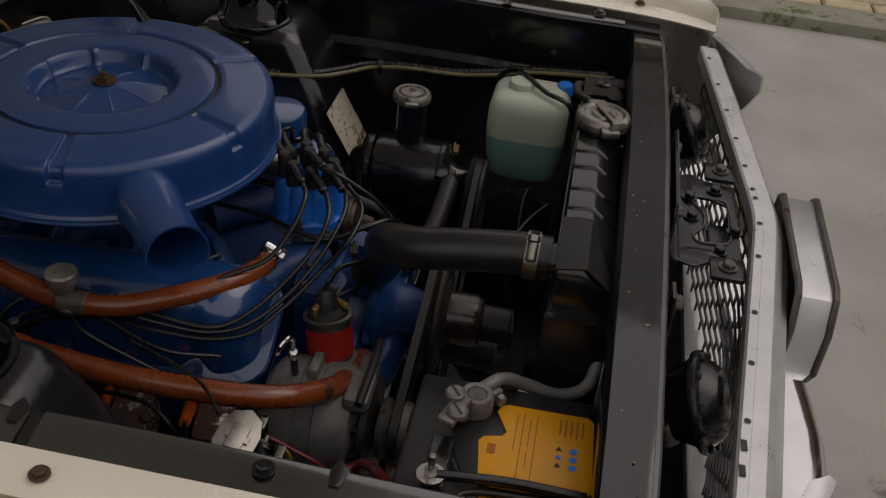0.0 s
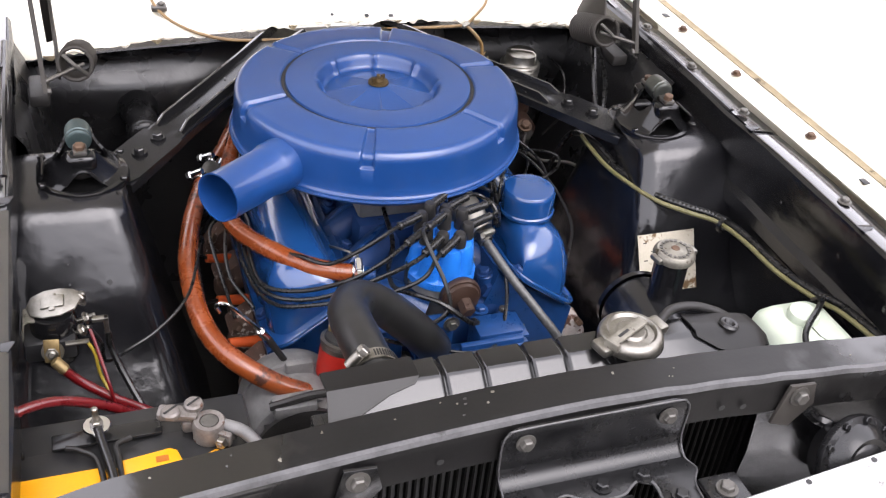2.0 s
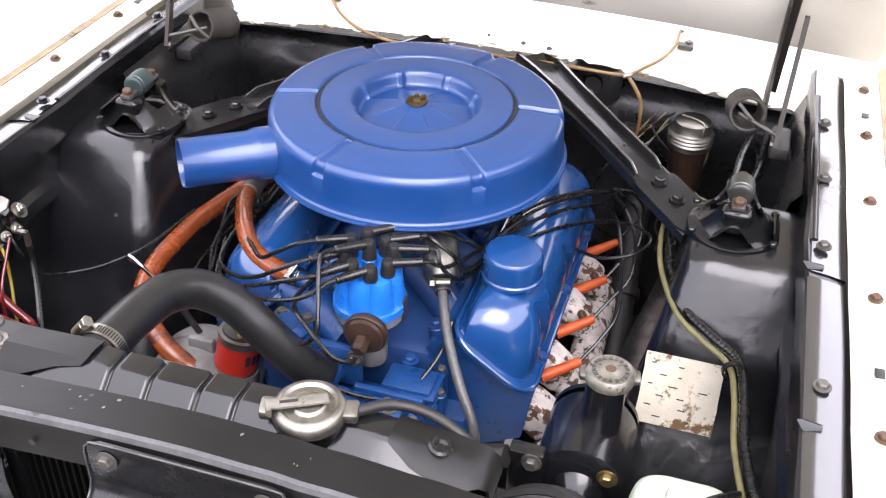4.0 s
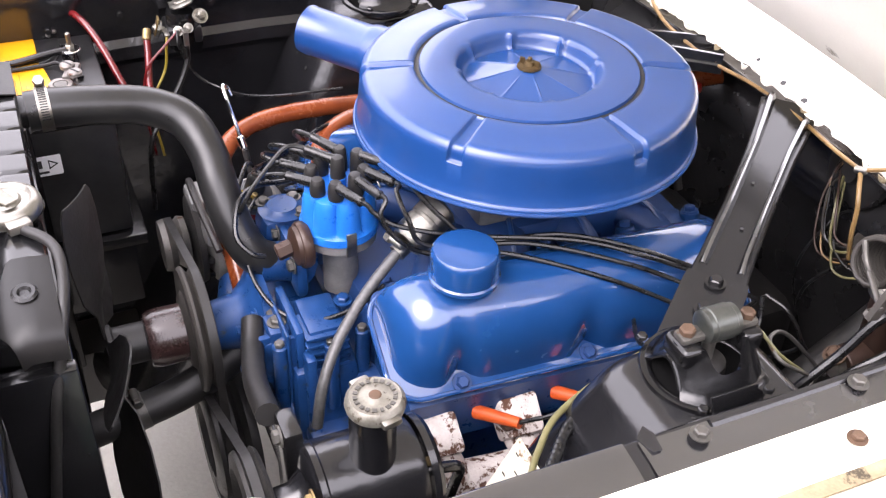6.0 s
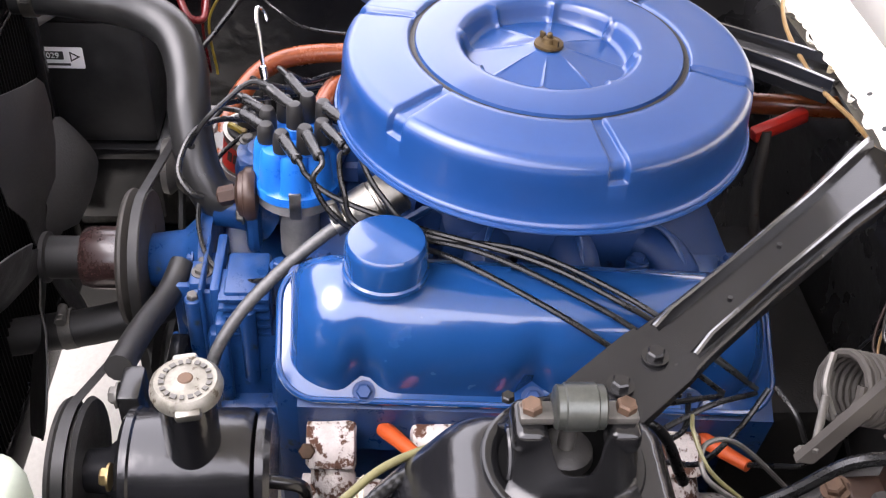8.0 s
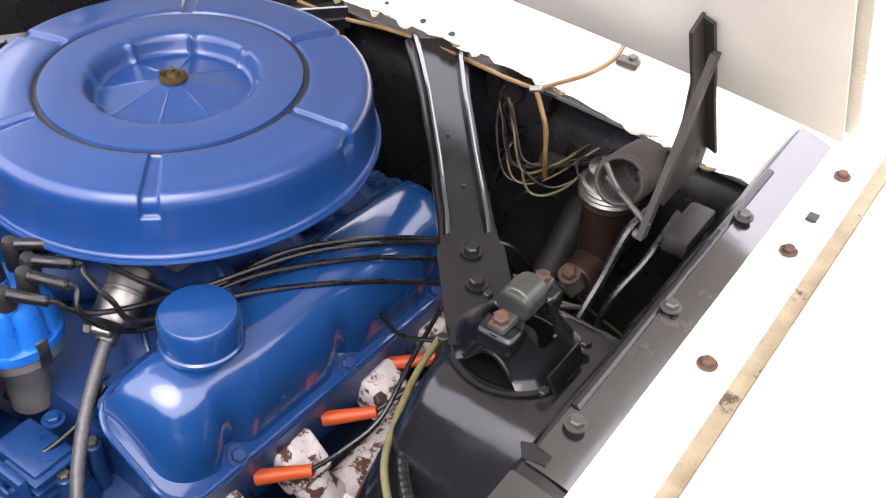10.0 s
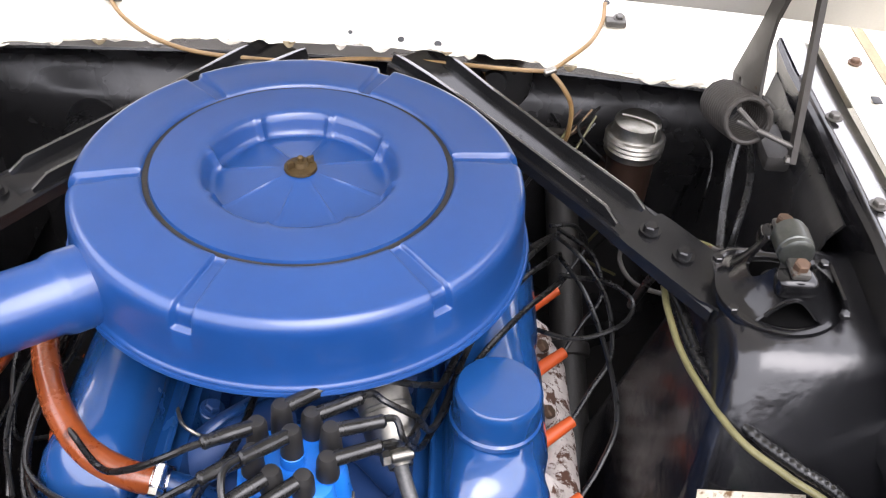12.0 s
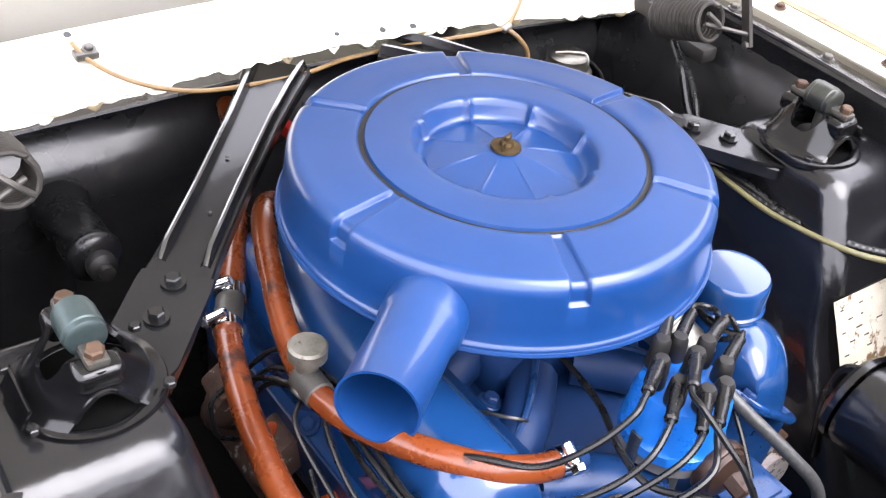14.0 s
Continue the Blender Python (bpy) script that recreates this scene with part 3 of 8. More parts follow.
    for k in range(17):
        f = k / 16
        row = []
        for j in range(n + 1):
            th = 2 * math.pi * j / n
            dx, dy = 0.051 * math.cos(th), 0.052 * math.sin(th)
            half, high = (0.027, 0.025) if dy < 0 else (0.03, 0.016)
            foot = high * max(0.0, 1 - abs(dx / half) ** 2.2) ** 0.7                       # arched openings front and back
            top = 0.042 - 0.021 * max(0.0, 1 - (dy / 0.025) ** 4)                      # saddle between the posts
            z = foot + (max(top, foot + 0.004) - foot) * f
            q = min(1.0, z / 0.042)
            rx = 0.0205 + 0.0290 * (1 - q) ** 1.25 + 0.006 * max(0, 0.12 - q) / 0.12
            ry = 0.0410 + 0.0120 * (1 - q) ** 2.0 + 0.004 * max(0, 0.12 - q) / 0.12
            row.append((cx + rx * math.cos(th), cy + 0.003 + ry * math.sin(th), 0.850 + z))
        rows.append(row)
    part("bell", loft(rows, 0.0035), M_BELL, mount, angle=45)
    part("arch_lip", tube([p for p in rows[0] if p[1] < cy and p[2] > 0.8515], 0.0024, 8, per=1), M_BELL, mount)
    for q in (-1, 1):
        yb = cy + 0.004 + q * 0.031
        part("post", box((cx - 0.0185, yb - 0.0125, 0.872), (cx + 0.0185, yb + 0.0115, 0.8940), 0.0075, 4), M_BELL, mount)
        part("ear", box((cx - 0.0085, yb - 0.009 if q < 0 else yb - 0.016, 0.893), (cx + 0.0085, yb + 0.016 if q < 0 else yb + 0.009, 0.9005), 0.003), M_DULLSTEEL, mount)
        bolt("bolt", (cx, yb, 0.9005), (0, 0.1 * q, 1), 0.0072, mount, M_RUSTY, washer=False, label="rusty nut")
        for e in (-1, 1):
            bolt("bolt", (cx + q * 0.049, cy + e * 0.034, 0.8545), (0, 0, 1), 0.0052, mount, M_SATIN, washer=False)
    part("side_tab", box((-0.0018, -0.024, 0), (0.0018, 0.024, 0.018), 0.0012, m=pose(cx + s * 0.055, cy - 0.004, 0.852, 0, -s * 25, 0)), M_BELL, mount)
    part("grommet", lathe([(0, 0.864), (0.013, 0.864), (0.019, 0.860), (0.020, 0.853), (0.016, 0.848)], pose(cx, cy, 0), 24), M_GRIME, mount)
    part("bushing", lathe([(0, -0.0175), (0.0105, -0.0175), (0.0135, -0.0165), (0.0150, -0.0155), (0.0150, -0.011), (0.0162, -0.010), (0.0162, 0.010), (0.0150, 0.011), (0.0150, 0.0155), (0.0135, 0.0165), (0.0105, 0.0175), (0, 0.0175)],
                          towards((cx, cy + 0.004, 0.9025), (0, 1, 0)), 32), M_BUSH if s > 0 else M_BUSH_TEAL, mount, "greenish steel bushing sleeve")
    part("shock_rod", cyl((cx, cy, 0.80), (cx, cy, 0.892), 0.006), M_DULLSTEEL, mount)


for s in (1, -1):
    side_panels(s)


def firewall():
    prof = [(0.318, 0.862), (0.330, 0.856), (0.366, 0.850), (0.378, 0.840), (0.384, 0.820), (0.384, 0.800), (0.378, 0.785), (0.370, 0.772), (0.366, 0.755), (0.368, 0.735),
            (0.378, 0.71), (0.386, 0.66), (0.388, 0.60), (0.380, 0.45), (0.34, 0.30), (0.30, 0.16)]
    rows = []
    for k in range(45):
        x = -0.56 + 1.14 * k / 44
        bulge = 0.014 * math.exp(-((x + 0.30) / 0.13) ** 4)     # heater box pressed forward on the passenger side
        rows.append([(x, y + 0.003 * noise.noise((x * 6, z * 6, 1)) - bulge * min(1, max(0, (0.80 - z) / 0.05)), z - 0.020 * (abs(x - XM) / 0.5) ** 2 * (z > 0.8)) for y, z in prof])
    w = thing("firewall", (XM, 0.39, 0.16), "black painted firewall with pressed ledges below the cowl", "firewall", kind="structure")
    part("panel", loft(rows, 0.003), M_FIREWALL, w)
    return w


firewall()


def cowl():
    rows = []
    for k in range(121):
        x = -0.60 + 1.23 * k / 120
        drop = 0.022 * (abs(x - XM) / 0.5) ** 2
        rag = 0.0045 * noise.noise((x * 34, 0, 3)) + 0.003 * noise.noise((x * 120, 0, 5))
        up = 0.010 * max(0, 1 - (abs(x - XM) / 0.42) ** 2)
        rows.append([(x, 0.309 + rag + up * 0.6, 0.868 - drop + rag + up), (x, 0.314 + rag * 0.6 + up * 0.6, 0.874 - drop + up), (x, 0.330 + up * 0.4, 0.884 - drop * 0.8 + up * 0.8), (x, 0.352, 0.894 - drop * 0.5 + up * 0.5), (x, 0.38, 0.903 - drop * 0.2 + up * 0.3),
                     (x, 0.42, 0.910), (x, 0.50, 0.917), (x, 0.62, 0.925), (x, 0.80, 0.94)])
    c = thing("cowl_panel", (XM, 0.5, 0.868), "cream cowl panel with a ragged sealed edge above the firewall", "cowl panel", kind="structure")
    part("panel", loft(rows, 0.002), M_CREAM_DULL, c)
    # lumps of old sealer along the lip
    rng = random.Random(4)
    for k in range(26):
        x = -0.46 + 0.95 * rng.random()
        drop = 0.022 * (abs(x - XM) / 0.5) ** 2
        b = bmesh.new()
        bmesh.ops.create_icosphere(b, subdivisions=2, radius=0.004 + 0.004 * rng.random())
        for v in b.verts:
            v.co *= 1 + 0.5 * noise.noise(v.co * 300 + Vector((k, 0, 0)))
        up = 0.010 * max(0, 1 - (abs(x - XM) / 0.42) ** 2)
        b.transform(Matrix.Translation((x, 0.311 + up * 0.6, 0.871 - drop + up)) @ Matrix.Diagonal((1.7, 0.6, 0.5, 1)))
        part("sealer_lump", b, M_CREAM_DULL, c)
    # torn flakes of sealer that hang from the lip
    for k in range(16):
        x = -0.45 + 0.95 * (k + 0.7 * rng.random()) / 16
        drop = 0.022 * (abs(x - XM) / 0.5) ** 2
        up = 0.010 * max(0, 1 - (abs(x - XM) / 0.42) ** 2)
        w, h = rng.uniform(0.006, 0.016), rng.uniform(0.003, 0.008)
        flake = loft([[(x + w * u, 0.3085 + up * 0.6 - 0.004 * (1 - u * u) * rng.random(), 0.870 - drop + up - h * v * (1 - 0.8 * u * u)) for u in (-1, -0.6, -0.1, 0.4, 1)] for v in (0, 0.5, 1)], 0.0012)
        part("sealer_flake", flake, M_CREAM_DULL if k % 3 else M_TAN, c)
    for x, y, z, r in ((0.114, 0.320, 0.8830, 0.0045), (0.014, 0.326, 0.8880, 0.003), (0.072, 0.321, 0.8855, 0.004)):
        part("hole", lathe([(0, 0.0012), (r, 0.0012)], towards((x, y, z), (0, -0.5, 1)), 12), M_INK_HOLE, c, "small dark hole")
    return c


cowl()


def hood():
    """The open hood: inner panel with a pressed frame, above the cowl."""
    h = thing("hood", (XM, 0.29, 0.962), "cream hood standing open above the engine bay", "car hood")
    tilt = radians(54)
    def P(x, d, n):
        return (x, 0.292 - d * math.cos(tilt) + n * math.sin(tilt), 0.958 + d * math.sin(tilt) + n * math.cos(tilt) + 0.004)
    def Q(x, d, n):
        p = P(x, d, n)
        return (p[0], p[1] - 0.15 * (x - XM) ** 2, p[2] + 0.006)
    rows = []
    for k in range(25):
        x = -0.560 + 1.15 * k / 24
        e = (abs(x - XM) / 0.6) ** 6 * 0.02
        rows.append([Q(x, d, 0.03 - e - 0.02 * (d / 1.15) ** 4) for d in (-0.004, 0.02, 0.1, 0.3, 0.6, 0.9, 1.1, 1.15)])
    part("outer_skin", loft(rows, 0.002), M_CREAM, h)
    rows = []
    for k in range(25):
        x = -0.550 + 1.13 * k / 24
        u = abs(x - XM) / 0.59
        pit = 0.018 * (1 if u < 0.78 else max(0, (0.86 - u) / 0.08))
        rows.append([Q(x, d, 0.004 + p * pit) for d, p in ((0.0, 0), (0.10, 0), (0.125, 1), (0.5, 1), (0.9, 1), (0.93, 0), (1.14, 0))])
    part("inner_panel", loft(rows, 0.002), M_HOODSIDE, h)
    return h


THE_HOOD = hood()


def hood_hinge(s):
    X = lambda x: mx(s, x)
    side = "driver" if s > 0 else "passenger"
    h = new("hood_hinge")
    h.parent = THE_HOOD
    h.empty_display_size = 0.02
    tagged(h, f"dusty grey steel hinge with a coil spring, {side} side")
    a, b = Vector((X(0.424), 0.140, 0.917)), Vector((X(0.417), 0.222, 0.890))
    ax = (b - a).normalized()
    u = ax.orthogonal().normalized()
    w = ax.cross(u)
    pts, turns = [], 13
    for k in range(turns * 14 + 1):
        an = 2 * math.pi * k / 14
        pts.append(a + ax * (0.078 * k / (turns * 14)) + 0.0225 * (u * math.cos(an) + w * math.sin(an)))
    part("spring", tube(pts, 0.0031, 8, smooth=False), M_DUST, h, "grimy coil spring")
    part("spring_hook", tube([a + w * 0.0225, a - ax * 0.006 + w * 0.012, a - ax * 0.010, a - ax * 0.006 - w * 0.02], 0.0028, 8), M_DULLSTEEL, h)
    part("pin", cyl(a - Vector((s * 0.012, 0, 0)), (X(0.470), 0.112, 0.905), 0.0028), M_DULLSTEEL, h)
    # swinging link, side plate and the arm to the hood
    rod = loft([[(X(0.466) - 0.003, 0.104, 0.893), (X(0.466) + 0.003, 0.104, 0.893), (X(0.466) + 0.003, 0.116, 0.891), (X(0.466) - 0.003, 0.116, 0.891)],
                [(X(0.472) - 0.003, 0.172, 1.05), (X(0.472) + 0.003, 0.172, 1.05), (X(0.472) + 0.003, 0.184, 1.048), (X(0.472) - 0.003, 0.184, 1.048)]], close=True, caps=True)
    part("link", rod, M_DUST, h)
    m = Matrix(((0, 0, 1, X(0.448)), (1, 0, 0, 0), (0, 1, 0, 0), (0, 0, 0, 1)))
    part("side_plate", plate([(0.172, 0.892), (0.194, 0.914), (0.208, 0.960), (0.206, 1.000), (0.176, 1.060), (0.196, 1.070), (0.230, 1.008), (0.250, 0.965), (0.292, 0.888), (0.284, 0.868), (0.200, 0.866)], [ring(0.262, 0.892, 0.006)], 0.004, m), M_DUST, h)
    part("plate_flange", loft([[(X(0.448), y, z), (X(0.462), y - 0.004, z - 0.002)] for y, z in ((0.292, 0.888), (0.250, 0.965), (0.230, 1.008), (0.196, 1.07))], 0.003), M_DUST, h)
    part("base_bracket", box((X(0.478) - 0.014, 0.168, 0.838), (X(0.478) + 0.014, 0.238, 0.858), 0.005), M_GRIME, h)
    bolt("bolt", (X(0.463), 0.110, 0.894), (-s, 0, 0), 0.0048, h, M_DULLSTEEL, washer=False)


for s in (1, -1):
    hood_hinge(s)


def brace(s):
    """A pressed steel brace from the tower to the cowl."""
    side = "driver" if s > 0 else "passenger"
    a, b = Vector((mx(s, 0.395), -0.026, 0.828)), Vector((mx(s, 0.086), 0.330, 0.858))
    ax = (b - a).normalized()
    w = ax.cross(Vector((0, 0, 1))).normalized()
    n = w.cross(ax)
    if n.z < 0:
        n = -n
    t = thing("brace", tuple((a + b) / 2), f"black pressed steel brace from the {side} shock tower to the cowl", "engine bay brace", "tower braces")
    rows = []
    for k, (f, half, deep) in enumerate(((0.0, 0.030, 0), (0.10, 0.031, 0), (0.24, 0.030, 0), (0.27, 0.029, 0.2), (0.31, 0.028, 1), (0.5, 0.027, 1), (0.75, 0.029, 1), (0.88, 0.033, 1), (0.95, 0.036, 0.9), (1.0, 0.038, 0.8))):
        c = a.lerp(b, f) + n * 0.004 * min(1, f * 4)
        h = 0.011 * deep
        rows.append([c + w * (half * u) + n * z for u, z in ((-1, -0.012), (-1, 0.0), (-0.94, 0.002), (-0.84, 0.002), (-0.76, 0.002 + h), (-0.62, 0.002 + h), (-0.52, 0.002 + 0.1 * h),
                     (0.52, 0.002 + 0.1 * h), (0.62, 0.002 + h), (0.76, 0.002 + h), (0.84, 0.002), (0.94, 0.002), (1, 0.0), (1, -0.012))])
    part("channel", loft(rows, 0.003), M_BRACE, t)
    # strips added along the crests to carry their highlight lines
    for i, j in ((4, 5), (8, 9)):
        part("crest", loft([[r[i] + n * 0.0004, r[i].lerp(r[j], 0.5) + n * 0.0012, r[j] + n * 0.0004] for r in rows[3:]], 0.0), M_RAISED_SHEEN, t, "rib crest strip with raised sheen for its highlight")
    part("end_plate", loft([[a.lerp(b, f) + w * (half * u) + n * 0.0062 for u in (-1, -0.5, 0.5, 1)] for f, half in ((-0.01, 0.026), (0.03, 0.0325), (0.22, 0.0325), (0.245, 0.031))], 0.003), M_BRACE, t)
    for f in (0.128, 0.218):
        bolt("bolt", a.lerp(b, f) + n * 0.0085, n, 0.0074, t, M_SATIN)
    for f, u in ((0.42, 0.2), (0.60, -0.3)):
        part("hole", lathe([(0, 0), (0.0022, 0)], towards(a.lerp(b, f) + w * 0.016 * u + n * 0.0092, n), 10), M_INK_HOLE, t, "small dark hole")


for s in (1, -1):
    brace(s)


def radiator_support():
    """The cross member over the radiator with its front lip and the panels beside the core."""
    t = thing("radiator_support", (XM, -0.64, 0.45), "black radiator support cross member with scuffed paint", "radiator support")
    rows = []
    for k in range(41):
        x = -0.505 + 1.04 * k / 40
        u = (x - XM) / 0.5
        z = 0.938 - 0.024 * u * u - 0.021 * abs(u) ** 1.3 - 0.010 * max(0, abs(u) - 0.85) / 0.15
        z += 0.0008 * math.sin(x * 90) * (abs(x - 0.2) < 0.15)
        rows.append([(x, y, z + dz) for y, dz in ((-0.610, -0.026), (-0.611, -0.006), (-0.615, -0.001), (-0.628, -0.001), (-0.648, -0.0015), (-0.6545, -0.001), (-0.6585, -0.0022), (-0.661, -0.0062), (-0.6622, -0.014), (-0.6645, -0.030), (-0.6655, -0.042), (-0.660, -0.046))])
    part("cross_member", loft(rows, 0.002), M_CROSS, t)
    # the front edge's catch of light, painted as a pale strip
    edge = [[(x, y - 0.0004, z + 0.0005) for x, y, z in r[5:8]] for r in rows]
    part("front_edge", loft(edge, 0.0), M_GLINT_CHIP, t, "front edge strip with its highlight painted grey")
    rng = random.Random(31)
    for k in range(26):
        x, y = rng.uniform(-0.46, 0.48), rng.uniform(-0.648, -0.62)
        u = (x - XM) / 0.5
        z = 0.938 - 0.024 * u * u - 0.021 * abs(u) ** 1.3 - 0.0012
        r = rng.uniform(0.0005, 0.0019)
        chip = [(r * rng.uniform(0.5, 1.2) * math.cos(2 * math.pi * j / 9) * 1.5, r * rng.uniform(0.5, 1.2) * math.sin(2 * math.pi * j / 9)) for j in range(9)]
        part("paint_chip", plate(chip, [], 0.0006, pose(x, y, z, 0, -5 * u, rng.uniform(0, 180)), 0.0001), M_PATINA if k % 3 else M_GLINT_CHIP, t, "pale paint chip", flat=True)
    # orange disc in place of a hole through which the yellow battery shows
    part("battery_glimpse", lathe([(0, 0.0006), (0.0022, 0.0004), (0.003, 0)], towards((-0.345, -0.6665, 0.878), (0, -1, 0.1)), 12), M_BOOT, t, "orange disc standing in for the yellow battery behind a hole")
    part("stone_shield", loft([[(x, -0.664, 0.47), (x, -0.70, 0.545), (x, -0.748, 0.585), (x, -0.775, 0.60)] for x in (-0.56, -0.3, XM, 0.3, 0.59)], 0.003), M_GRIME, t)
    for s in (1, -1):
        X = lambda x: mx(s, x)
        rows = []
        for x, y in ((0.232, -0.640), (0.27, -0.640), (0.33, -0.646), (0.42, -0.652), (0.50, -0.655), (0.535, -0.655)):
            low = 0.024 * ((x - XM) / 0.5) ** 2 + 0.021 * ((x - XM) / 0.5) ** 1.3
            rows.append([(X(x), y + dy, z) for z, dy in ((0.918 - low, 0), (0.85, 0.004), (0.80, 0.0), (0.72, 0.006), (0.62, 0.0), (0.48, 0.0))])
        part("side_panel", loft(rows, 0.002), M_BELL, t)
    part("lower_rail", box((-0.5, -0.665, 0.42), (0.53, -0.60, 0.48), 0.008), M_GRIME, t)
    for x in (-0.205, 0.241):
        m = Matrix(((1, 0, 0, x), (0, 0, -1, -0.668), (0, 1, 0, 0.903), (0, 0, 0, 1)))
        part("bracket", plate([(-0.022, -0.03), (0.0, -0.038), (0.022, -0.012), (0.016, 0.014), (-0.012, 0.016)], [], 0.004, m), M_SATIN if x < 0 else M_DUST, t)
        bolt("bolt", (x, -0.671, 0.906), (0, -1, 0.1), 0.0075, t, M_DULLSTEEL)
    for x, z in ((-0.13, 0.906), (0.155, 0.906), (0.18, 0.902), (0.30, 0.890), (0.42, 0.862), (-0.33, 0.874), (-0.42, 0.85)):
        part("hole", lathe([(0, 0), (0.0035, 0)], towards((x, -0.667, z), (0, -1, 0)), 12), M_INK_HOLE, t, "small dark hole")
    return t


radiator_support()


def latch_bracket():
    """The hood latch support: an upright flange bent forward into a cut-out shelf."""
    t = thing("latch_bracket", (0.02, -0.70, 0.87), "black pressed hood latch support bracket with cut-outs", "latch bracket")
    m = Matrix(((1, 0, 0, 0), (0, 0, -1, -0.6685), (0, 1, 0, 0), (0, 0, 0, 1)))
    part("upright", plate([(-0.074, 0.884), (-0.074, 0.918), (-0.068, 0.928), (-0.058, 0.932), (0.098, 0.932), (0.109, 0.928), (0.114, 0.918), (0.114, 0.884)], [], 0.003, m), M_TANK, t)
    rows = [[(x, -0.6685 - 0.018 * (1 - math.cos(radians(a))), 0.884 - 0.018 * math.sin(radians(a))) for x in (-0.074, -0.03, 0.02, 0.07, 0.114)] for a in (0, 20, 40, 60, 80, 90)]
    part("bend", loft(rows, 0.003), M_TANK, t)
    hole = [(-0.030, -0.720), (-0.030, -0.705), (-0.018, -0.700), (-0.008, -0.706), (0.004, -0.712), (0.020, -0.714), (0.036, -0.712), (0.048, -0.704), (0.058, -0.700), (0.068, -0.706), (0.068, -0.722), (0.058, -0.742), (-0.018, -0.742)]
    shelf = plate([(-0.074, -0.684), (0.114, -0.684), (0.118, -0.700), (0.108, -0.716), (0.104, -0.752), (-0.066, -0.752), (-0.068, -0.716), (-0.078, -0.700)], [hole], 0.003, pose(0, 0, 0.866))
    part("shelf", shelf, M_TANK, t)
    # light edges of the bracket painted as thin grey tubes
    part("hole_rim", tube([(x, y, 0.868) for x, y in hole + hole[:2]], 0.0014, 8, per=4), M_GLINT_CHIP, t)
    rim = [(-0.074, 0.884), (-0.074, 0.918), (-0.069, 0.928), (-0.058, 0.932), (0.02, 0.9325), (0.098, 0.932), (0.109, 0.928), (0.114, 0.918), (0.114, 0.884)]
    part("edge", tube([(x, -0.6705, z) for x, z in rim], 0.0010, 8, per=4), M_GLINT_CHIP, t, "rim with its highlight painted grey")
    for q in (-1, 1):
        xe = 0.02 + q * 0.094
        part("edge", tube([(xe, -0.6705, 0.884), (xe, -0.675, 0.874), (xe, -0.686, 0.8675), (xe + q * 0.004, -0.700, 0.8675), (xe - q * 0.006, -0.716, 0.8675), (xe - q * 0.010, -0.750, 0.8675)], 0.0010, 8), M_GLINT_CHIP, t, "rim with its highlight painted grey")
    part("pressed_rib", loft([[(x, y, 0.8675 + 0.0045 * math.exp(-((x + 0.053) / 0.0055) ** 2) * math.sin(math.pi * min(1, max(0, (-0.685 - y) / 0.05)))) for x in [-0.070 + 0.002 * j for j in range(18)]] for y in [-0.685 - 0.005 * j for j in range(11)]], 0.0), M_TANK, t)
    part("inner_strap", loft([[(x, -0.714, 0.868), (x, -0.722, 0.846), (x, -0.742, 0.846), (x, -0.746, 0.868)] for x in (-0.004, 0.010, 0.030, 0.042)], 0.003), M_TANK, t)
    for x, y in ((-0.052, -0.6715), (0.092, -0.6715)):
        bolt("bolt", (x, y, 0.915), (0, -1, 0), 0.0066, t, M_DULLSTEEL)
    for x, y in ((0.019, -0.699), (-0.045, -0.728), (0.086, -0.728), (0.0, -0.747), (0.062, -0.697)):
        bolt("bolt", (x, y, 0.869), (0, 0, 1), 0.0066, t, M_TANK)
    for x in (-0.082, 0.128):
        part("foot", box((x - 0.02, -0.752, 0.868), (x + 0.02, -0.716, 0.874), 0.002), M_TANK, t)
        bolt("bolt", (x, -0.735, 0.875), (0, 0, 1), 0.0072, t, M_DULLSTEEL)


latch_bracket()


# ---- the engine ----
M_RUSTED_NUT = mat("rusty_brass", (0.06, 0.038, 0.016), (0.13, 0.09, 0.04), (0.45, 0.65), metal=0.7, scale=80, bump=0.4)


